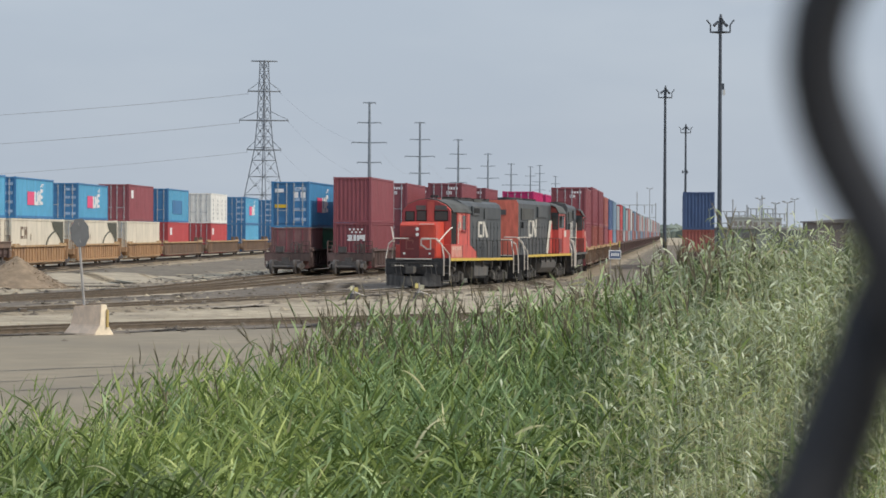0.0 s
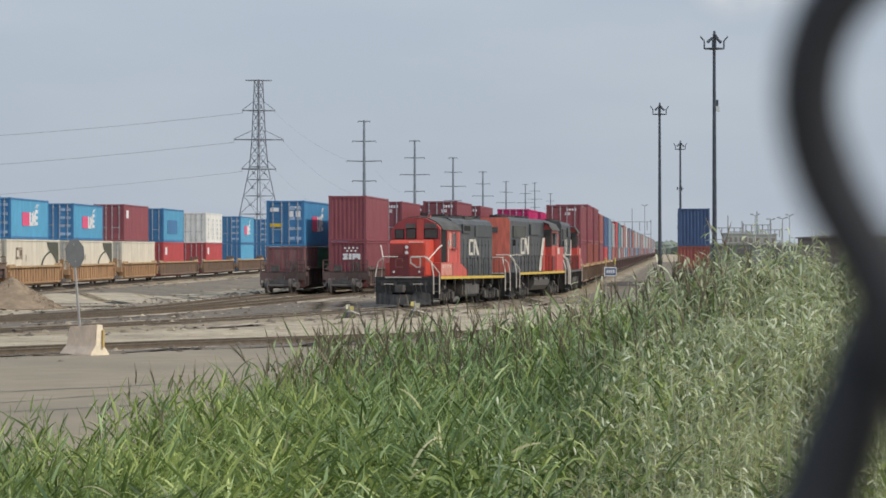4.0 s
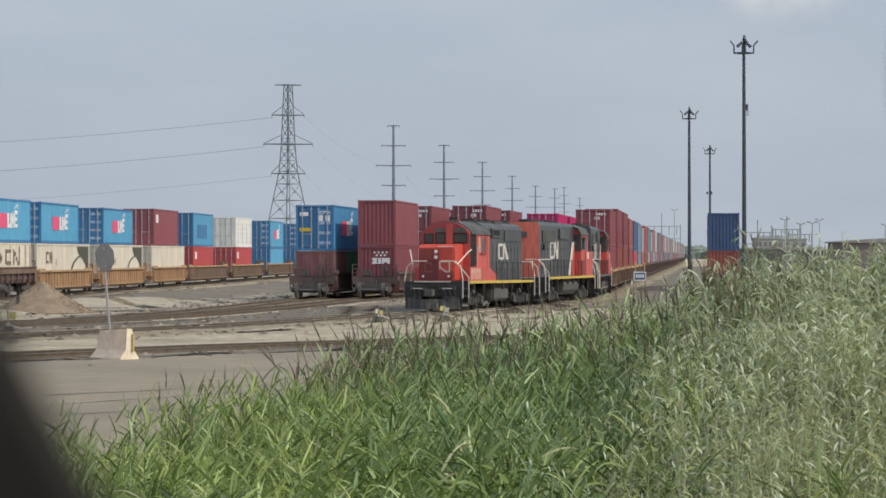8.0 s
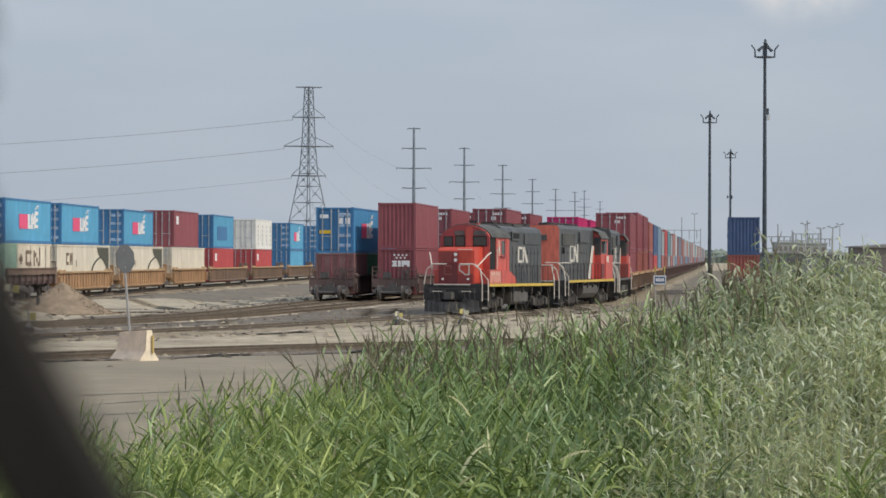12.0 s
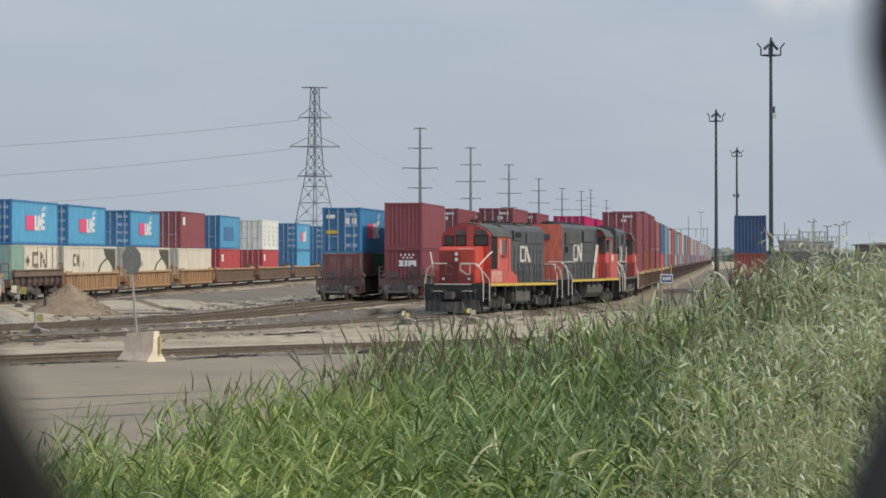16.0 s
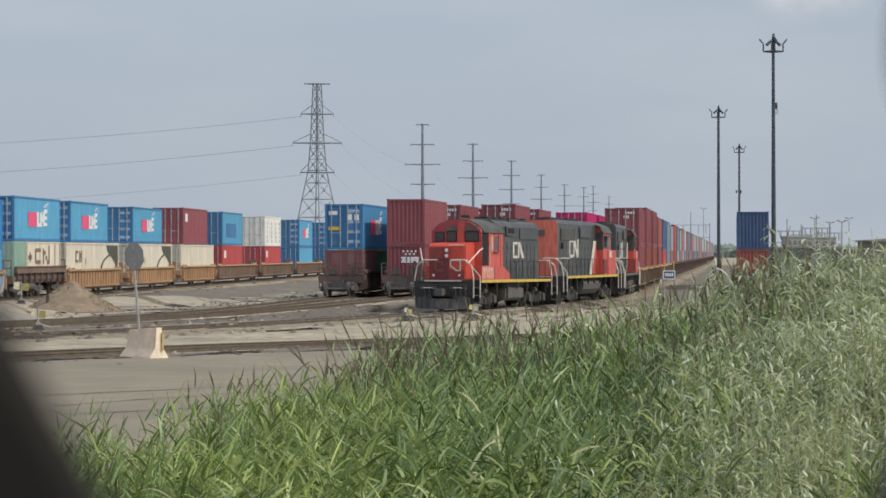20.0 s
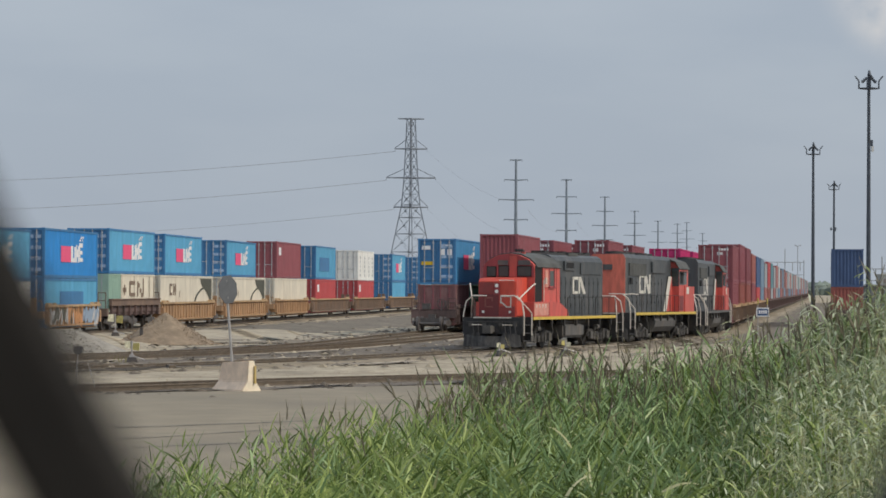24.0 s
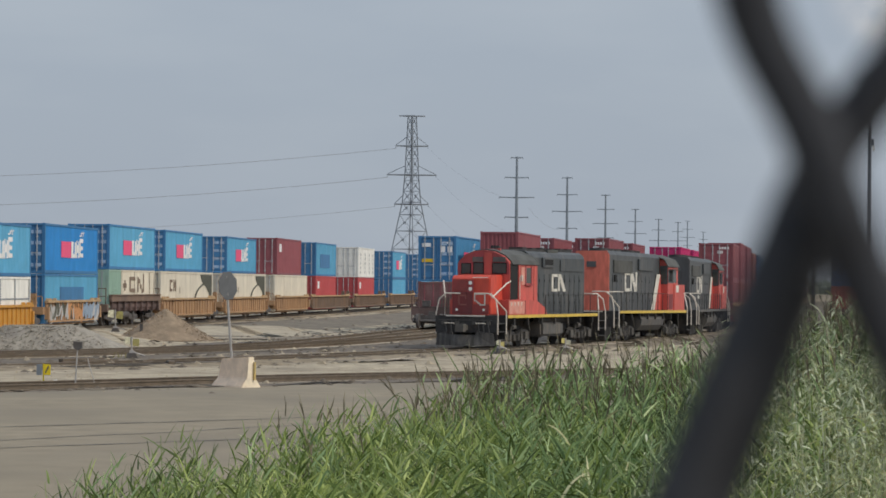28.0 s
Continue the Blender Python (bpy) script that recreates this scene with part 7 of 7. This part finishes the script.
for k in range(4500):
    y = 62 + 105 * rs.random()
    x = rs.uniform(-26, 14) + (y - 100) * 0.12
    s = rs.uniform(0.015, 0.045)
    z = ground_z(x, y)
    i0 = len(v)
    for d in ((1, 0, 0), (-0.5, 0.9, 0), (-0.5, -0.9, 0), (0.1, 0, 0.8)):
        v.append((x + s * (d[0] + rs.uniform(-.3, .3)), y + s * (d[1] + rs.uniform(-.3, .3)), z + s * d[2]))
    f += [(i0, i0 + 1, i0 + 3), (i0 + 1, i0 + 2, i0 + 3), (i0 + 2, i0, i0 + 3)]
tagged(new("loose_gravel", pydata("loose_gravel", v, f, GROUND)), "loose gravel scattered over the yard dirt", "gravel", kind="stuff")

# dry tufts by the switches
TUFT = mat("dry tuft", (0.30, 0.27, 0.12), 0.9, 0, 0.3, 8)
v, f = [], []
for cx, cy, n in ((2.5, 117.6, 14), (5.6, 119.4, 22), (8.5, 124.0, 10), (-12.3, 103.3, 12)):
    for k in range(n):
        x, y = cx + rs.gauss(0, 0.28), cy + rs.gauss(0, 0.4)
        h, a, w = rs.uniform(0.1, 0.4), rs.uniform(0, 6.28), 0.012
        z = ground_z(x, y)
        i0 = len(v)
        ox, oy = 0.3 * h * math.cos(a), 0.3 * h * math.sin(a)
        v += [(x - w, y, z), (x + w, y, z), (x + ox * 0.4 + w, y + oy * 0.4, z + h * 0.6), (x + ox * 0.4 - w, y + oy * 0.4, z + h * 0.6), (x + ox, y + oy, z + h)]
        f += [(i0, i0 + 1, i0 + 2, i0 + 3), (i0 + 3, i0 + 2, i0 + 4)]
tagged(new("dry_tufts", pydata("dry_tufts", v, f, TUFT)), "dry yellow-green tufts of weeds between the tracks", "weeds", kind="stuff")

# ---- near: chain-link fence, bank of reeds and silvery weeds ----
WIRE = mat("black coated fence wire", (0.033, 0.035, 0.041), 0.7, 0, 0.15, 200, spec=0.25)
# darker, browner wire: shade on the left strands put into their colour
WIRE_SHADED = mat("shaded brownish fence wire", (0.019, 0.017, 0.015), 0.8, 0, 0.15, 200, spec=0.2)
FENCE_Y = 0.14
CROSS = (0.0199, 3.0061)          # the crossing right of the open mesh
PITCH_X = 0.0580


fence = thing("chain_link_fence", "black coated chain-link fence with knuckled top wires", "fence", pose(CROSS[0], FENCE_Y, CROSS[1], 0, 4.1, 0) @ pose(-CROSS[0], 0, -CROSS[1]))
ROW = 0.1410
COLUMNS = [(CROSS[0] + PITCH_X * c, CROSS[1]) for c in range(0, 16)]
COLUMNS += [(-0.0392 - 0.0027 * c - PITCH_X * (c > 1) * (c - 1), 3.0149) for c in range(0, 16)]     # the slack, doubled strands left of the opening
for cx, cz in COLUMNS:
    # a wire that zigzags down from its curled top, leaning left of the crossing first
    for sgn in (-1, 1):
        curl = sgn if cx > 0 else -1        # the slack strands all curl away from the opening
        pts = [(cx + curl * 0.0010, 0.004 * sgn, cz + 0.0200), (cx + curl * 0.0048, 0.003 * sgn, cz + 0.0160), (cx + curl * 0.0056, 0.002 * sgn, cz + 0.0115), (cx + curl * 0.0041, 0.0015 * sgn, cz + 0.0070),
               (cx + curl * 0.0012, 0.0018 * sgn, cz + 0.0022), (cx - sgn * 0.0008, 0.0018 * sgn, cz - 0.0022)]
        z, x, way = cz - 0.0022, cx - sgn * 0.0008, -sgn
        k = 0
        while z > 1.5:
            reach = 1.383 if cx < 0 else 0.86 if sgn > 0 else 1.32
            x2 = cx + (-sgn * (PITCH_X / 2 * reach - 0.0010) if k % 2 == 0 else -sgn * 0.0010)
            z2 = cz - ROW / 2 * (k + 1)
            first = (x + (x2 - x) * 0.06, 0.0008 * sgn, z + (z2 - z) * 0.19) if cx < 0 and k == 0 else (x + (x2 - x) * 0.12, 0.0008 * sgn, z + (z2 - z) * 0.12)
            pts += [first, (x + (x2 - x) * 0.88, -0.0008 * sgn, z + (z2 - z) * 0.88), (x2, -0.0018 * sgn, z2)]
            x, z = x2, z2
            k += 1
        r = 0.00172
        if cx < 0:      # the left part of the fence bellies towards the path
            pts = [(-0.0125 + (px + 0.0125) * 0.80, py - 0.028, 3.009 + (pz - 3.009) * 0.80) for px, py, pz in pts]
        bm = bmesh.new()
        wire_tube(bm, smooth_line(pts, 5), r)
        part("wire", bm, WIRE if cx > 0 else WIRE_SHADED, fence, smooth=True)
        if cx == CROSS[0] and sgn > 0:      # a second strand is wound along the lower left arm
            bm = bmesh.new()
            wire_tube(bm, smooth_line([(px + 0.0017 * min(1.0, (cz - pz) / 0.012), py + 0.0015, pz) for px, py, pz in pts if pz < cz - 0.002], 5), r)
            part("wound_wire", bm, WIRE, fence, smooth=True)


# Reeds: stems, long arching blades, dark plumes. Weeds: pale stems with drooping leaves.
def leaf_mat(name, low, high, rough=0.6, trans=0.25, scale=0.9, mid=None):
    m = bpy.data.materials.new(name)
    m.use_nodes = True
    n, l = m.node_tree.nodes, m.node_tree.links
    b = n["Principled BSDF"]
    b.inputs["Roughness"].default_value = rough
    geo = n.new("ShaderNodeNewGeometry")
    ramp = n.new("ShaderNodeValToRGB")
    ramp.color_ramp.elements[0].color = (*low, 1)
    ramp.color_ramp.elements[1].color = (*high, 1)
    if mid:
        ramp.color_ramp.elements.new(0.5).color = (*mid, 1)
    noi = n.new("ShaderNodeTexNoise")
    noi.inputs["Scale"].default_value = scale
    noi.inputs["Detail"].default_value = 3.0
    tc = n.new("ShaderNodeTexCoord")
    l.new(tc.outputs["Object"], noi.inputs["Vector"])
    mx = n.new("ShaderNodeMath")
    mx.operation = "MULTIPLY_ADD"
    mx.inputs[1].default_value = 0.75
    l.new(geo.outputs["Random Per Island"], mx.inputs[0])
    sc = n.new("ShaderNodeMath")
    sc.operation = "MULTIPLY_ADD"
    sc.inputs[1].default_value = 1.1
    sc.inputs[2].default_value = -0.45
    l.new(noi.outputs["Fac"], sc.inputs[0])
    l.new(sc.outputs["Value"], mx.inputs[2])
    l.new(mx.outputs["Value"], ramp.inputs["Fac"])
    l.new(ramp.outputs["Color"], b.inputs["Base Color"])
    tr = n.new("ShaderNodeBsdfTranslucent")
    l.new(ramp.outputs["Color"], tr.inputs["Color"])
    mix = n.new("ShaderNodeMixShader")
    mix.inputs["Fac"].default_value = trans
    l.new(b.outputs["BSDF"], mix.inputs[1])
    l.new(tr.outputs["BSDF"], mix.inputs[2])
    l.new(mix.outputs["Shader"], n["Material Output"].inputs["Surface"])
    return m


REED = leaf_mat("reed blade", (0.056, 0.084, 0.022), (0.54, 0.615, 0.205), 0.45, 0.28, 0.5, (0.168, 0.240, 0.060))
REED_DARK = leaf_mat("bluish reed blade", (0.135, 0.212, 0.098), (0.60, 0.715, 0.36), 0.45, 0.34, 0.6, (0.325, 0.452, 0.202))
PLUME = leaf_mat("reed plume", (0.125, 0.110, 0.070), (0.31, 0.26, 0.175), 0.8, 0.1)
WEED = leaf_mat("silvery weed leaf", (0.155, 0.195, 0.075), (0.72, 0.75, 0.47), 0.7, 0.45, 0.5, (0.34, 0.40, 0.175))
WEED_PALE = leaf_mat("white-green weed leaf", (0.30, 0.34, 0.18), (0.84, 0.87, 0.66), 0.7, 0.40, 0.5, (0.54, 0.59, 0.40))
TANGLE = leaf_mat("olive weed tangle", (0.25, 0.24, 0.11), (0.68, 0.65, 0.37), 0.7, 0.4, 0.7, (0.40, 0.385, 0.185))
STRAW = leaf_mat("yellowed blade", (0.42, 0.40, 0.20), (0.75, 0.72, 0.45), 0.6, 0.3)
WEED_STEM = leaf_mat("pale weed stem", (0.26, 0.28, 0.15), (0.55, 0.57, 0.42), 0.7, 0.1)


class Blades:
    """Collects strips that taper and bend into one mesh."""

    def __init__(self):
        self.v, self.f = [], []

    def strip(self, base, heading, lean, length, width, droop, n=4, shape=None, roll=0.0):
        x, y, z = base
        ch, sh = math.cos(heading), math.sin(heading)
        cr, sr = math.cos(roll), math.sin(roll)
        a = lean
        seg = length / n
        i0 = len(self.v)
        for i in range(n + 1):
            t = i / n
            w = width * (shape(t) if shape else (1 - t) ** 0.6 * min(1.0, 0.45 + 2.2 * t))
            ca, sa = math.cos(a), math.sin(a)
            wx, wy, wz = w * (sr * ca * ch - cr * sh), w * (sr * ca * sh + cr * ch), -w * sr * sa
            self.v += [(x - wx, y - wy, z - wz), (x + wx, y + wy, z + wz)]
            x, y, z = x + ch * sa * seg, y + sh * sa * seg, z + ca * seg
            a += droop / n * (0.4 + 1.2 * t)
        for i in range(n):
            k = i0 + 2 * i
            self.f.append((k, k + 1, k + 3, k + 2))

    def make(self, name, material, label, category):
        me = pydata(name, self.v, self.f, material, True)
        return tagged(new(name, me), label, category, kind="stuff")


# the crest of the growth and how far back it stands, by bearing (degrees)
CREST = ((-14, -8), (-10, -6.6), (-8, -4.5), (-6.5, -3.36), (-5.4, -3.06), (-4.5, -3.05), (-2.3, -2.6), (-0.3, -2.0), (1.4, -1.62), (2.6, -1.50), (5, -1.26), (6.5, -1.10), (7.3, -0.82), (8.5, -0.24), (9.4, 0.12), (10.7, 0.28), (12, 0.20), (17, 0.25))
BACK = ((-14, 16), (-8, 19), (-4, 22), (1, 26), (6, 27), (8, 24), (17, 24))
NEAREST = 14.5


def weed_share(az, u):
    """Where the silvery weeds take over from the reeds."""
    edge = 4.3 + 3.0 * min(1.0, 1.5 * u)
    return step(az, edge - 1.8, edge + 2.0)


def spot(r, a0, a1, power):
    """A place in the bed: bearing, share of the way back, x, y, ground and height of the growth there."""
    az = r.uniform(a0, a1)
    u = r.random() ** power
    y = NEAREST + (between(BACK, az) - NEAREST) * u
    x = y * math.tan(radians(az))
    el = -7.6 + (between(CREST, az) + 7.6) * u ** 0.85
    return az, u, x, y, ground_z(x, y), 3.0 + math.hypot(x, y) * math.tan(radians(el))


rg = random.Random(5)
reed, dark, plume, weed, pale, tangle, stem, straw = (Blades() for _ in range(8))
WIND = 0.25


def reed_plant(x, y, g, top, blades, bag, far=0.0):
    """A stem with broad blades on alternate sides, the upper ones short and upright, the lower ones long and bent over."""
    h = max(0.35, top - g)
    k_ = y / 22
    lean = rg.uniform(0.0, 0.16)
    side = rg.gauss(WIND if rg.random() < 0.6 else math.pi, 0.7)
    dx, dy = math.sin(lean) * math.cos(side), math.sin(lean) * math.sin(side)
    bag.strip((x, y, g), side, lean, h, 0.006, 0.1, 3, lambda t: 1.0 - 0.5 * t)
    low = max(0.0, 1 - 1.0 / h)
    turn = rg.uniform(0, 6.28) if rg.random() < 0.4 else rg.gauss(0.1, 0.5)
    for k in range(blades):
        q = (k + rg.random()) / blades
        t = low + (1 - low) * q
        a = turn + math.pi * (k % 2) + rg.gauss(0, 0.55)
        young = step(q, 0.82, 1.0)
        L = k_ * rg.uniform(0.22, 0.52) * (1 - 0.36 * far) * (1 - 0.25 * young)
        ln = rg.uniform(0.45, 1.30) * (1 - 0.45 * young) * (1 - 0.20 * far)
        droop = (rg.uniform(0.1, 0.9) if rg.random() < 0.35 else rg.uniform(0.9, 2.3)) * (1 - 0.4 * young) * (1 - 0.35 * far)
        w = k_ * rg.uniform(0.0100, 0.0225) * (1 - 0.36 * far)
        to = straw if rg.random() < 0.022 else bag
        to.strip((x + dx * h * t, y + dy * h * t, g + h * t), a, ln, L, w, droop, 5, None, rg.choice((-1, 1)) * rg.uniform(0.25, 1.45))
    return x + dx * h, y + dy * h, g + h


made = 0
while made < 4900:
    az, u, x, y, g, top = spot(rg, -12, 14, 0.8)
    pocket = 0.35 * step(noise.noise((x * 0.9, y * 0.6, 7)), 0.15, 0.4)
    if rg.random() < weed_share(az, u) * 0.975 - pocket * (1 - step(u, 0.55, 0.75)):
        made += 0.2
        continue
    if az > 9.0 and u > 0.5:
        continue
    made += 1
    shade = step(az, 0.6, 2.4) * (1 - step(az, 6.0, 8.0)) * step(u, 0.45, 0.65)
    bag = dark if rg.random() < 0.12 + 0.34 * shade else reed
    top += 0.20 * noise.noise((x * 0.9, y * 0.6, 1)) + 0.10 * noise.noise((x * 2.6, y * 1.6, 2)) + rg.gauss(-0.20, 0.10)
    reed_plant(x, y, g, top, 11, bag, step(u, 0.45, 0.8))
for i in range(420):
    az, u, x, y, g, top = spot(rg, 2.5, 9.0, 0.25)
    reed_plant(x, y, g, top + rg.gauss(-0.22, 0.10), 10, dark if rg.random() < 0.6 else reed, 1.0)
# flowering stalks, most of them along the crest
for i in range(760):
    az, u, x, y, g, top = spot(rg, -3.6, 9.3, 0.14)
    if az < 0 and i % 5:
        az, u, x, y, g, top = spot(rg, 1.0, 9.3, 0.14)
    if u < 0.78:
        continue
    bx, by, bz = reed_plant(x, y, g, top + rg.uniform(-0.32, 0.08), 3, dark, 1.0)
    way_ = rg.gauss(-0.10, 0.24)
    L = rg.uniform(0.20, 0.42)
    for k in range(6):
        t = k / 6
        plume.strip((bx + math.sin(way_) * L * t * 0.6, by, bz - 0.06 + math.cos(way_) * L * t * 0.6), 0.0 if way_ > 0 else math.pi, abs(way_) + rg.gauss(0.0, 0.07), L * rg.uniform(0.35, 0.55), 0.0095 * (1.1 - 0.6 * t), 0.12, 3, None, rg.uniform(-1.2, 1.2))


def oval(s):
    return math.sin(math.pi * min(1, 0.10 + 0.90 * s)) ** 0.8


def weed_plant(x, y, g, top, leaves, u, az, whiter=0.0):
    """A pale stem ringed by narrow leaves that arch out and hang down."""
    h = max(0.5, top - g)
    k_ = y / 22
    lean, hd = rg.uniform(0, 0.13), rg.uniform(0, 6.28)
    stem.strip((x, y, g), hd, lean, h, 0.0060, 0.1, 4, lambda t: 1 - 0.5 * t, rg.uniform(0, 1.5))
    dx, dy = math.sin(lean) * math.cos(hd), math.sin(lean) * math.sin(hd)
    low = max(0.0, 1 - 0.95 / h)
    light = 0.10 + whiter + 0.55 * step(u, 0.45, 0.85) * step(az, 6.5, 9.0)
    for k in range(leaves):
        q = (k + rg.random()) / leaves
        t = low + (1 - low) * q
        a = k * 2.4 + rg.gauss(0, 0.35)
        base = (x + dx * h * t, y + dy * h * t, g + h * t)
        if rg.random() < (0.62 - 0.5 * u) * (1.4 - q):
            tangle.strip(base, a, rg.uniform(0.6, 2.0), k_ * rg.uniform(0.06, 0.15), k_ * rg.uniform(0.005, 0.010), rg.uniform(0.5, 1.6), 4, oval, rg.uniform(-0.9, 0.9))
            continue
        bag = pale if rg.random() < light else weed
        bag.strip(base, a, rg.uniform(1.55, 2.35), k_ * rg.uniform(0.095, 0.185) * (1.15 - 0.45 * q), k_ * rg.uniform(0.0058, 0.0110), rg.uniform(0.6, 1.2), 5, oval, rg.uniform(-0.6, 0.6))


made = 0
while made < 1900:
    az, u, x, y, g, top = spot(rg, 1.5, 15.5, 0.6)
    if rg.random() > weed_share(az, u):
        continue
    clump = rg.randint(2, 6)
    rise = 0.26 * noise.noise((x * 1.6, y * 0.6, 4)) + rg.gauss(-0.05, 0.12)
    for k in range(clump):
        made += 1
        px, py = x + rg.gauss(0, 0.07), y + rg.gauss(0, 0.10)
        weed_plant(px, py, g, top + rise + rg.gauss(-0.04, 0.07), rg.randint(24, 36), u, az)
for k in range(800):
    az, u, x, y, g, top = spot(rg, 6.2, 15.5, 0.14)
    if rg.random() < weed_share(az, u):
        weed_plant(x, y, g, top + rg.gauss(-0.10, 0.12), rg.randint(24, 36), u, az)
# single pale stalks that stand out of the tangle
for k in range(110):
    az, u, x, y, g, top = spot(rg, 4.0, 14.0, 0.7)
    weed_plant(x, y, g, top + rg.uniform(0.04, 0.26), 24, u, az, 0.5)
reed.make("reed_bed", REED, "dense bank of tall green reeds with arching blades", "reeds")
dark.make("dark_reed_bed", REED_DARK, "patch of darker bluish-green reeds among the lighter ones", "reeds")
straw.make("dry_blades", STRAW, "pale yellowed dry blades among the reeds", "reeds")
plume.make("reed_plumes", PLUME, "dark brown feathery seed plumes over the reeds", "reed plumes")
weed.make("weed_leaves", WEED, "dense tall silvery-green weeds with drooping leaves", "weeds")
pale.make("pale_weed_leaves", WEED_PALE, "whitish drooping leaves at the tops of tall weeds", "weeds")
tangle.make("weed_tangle", TANGLE, "olive-brown undergrowth tangled among the tall weeds", "weeds")
stem.make("weed_stems", WEED_STEM, "pale upright stems of tall weeds", "weed stems")


def motions():
    """The three coupled engines roll towards the camera, slowly at first, then to a stop."""
    times = [0.0, 1.0, 2.0, 3.0, 3.5, 5.5, 8.0, 11.0, 12.5, 13.5, 14.5, 15.0, 16.0, 17.0, 18.0, 18.5, 19.0, 19.5, 20.0, 20.5, 21.0, 21.4, 21.8, 22.2, 22.5, 22.9, 23.2, 23.5, 23.8, 24.1, 24.5, 24.8, 25.0, 25.5, 26.0, 26.5, 27.0, 28.0]
    for engine, centres, back, drop in ENGINES:
        walk(engine, [(t, engine_pose(rolled(t) + back, centres, drop)) for t in times])
    for wheel, engine, y, drop in ROLLING:
        walk(wheel, [(t, pose(0, y, 0.5 - drop, math.degrees((ROLL[0][1] - rolled(t)) / 0.5))) for t in times])


motions()
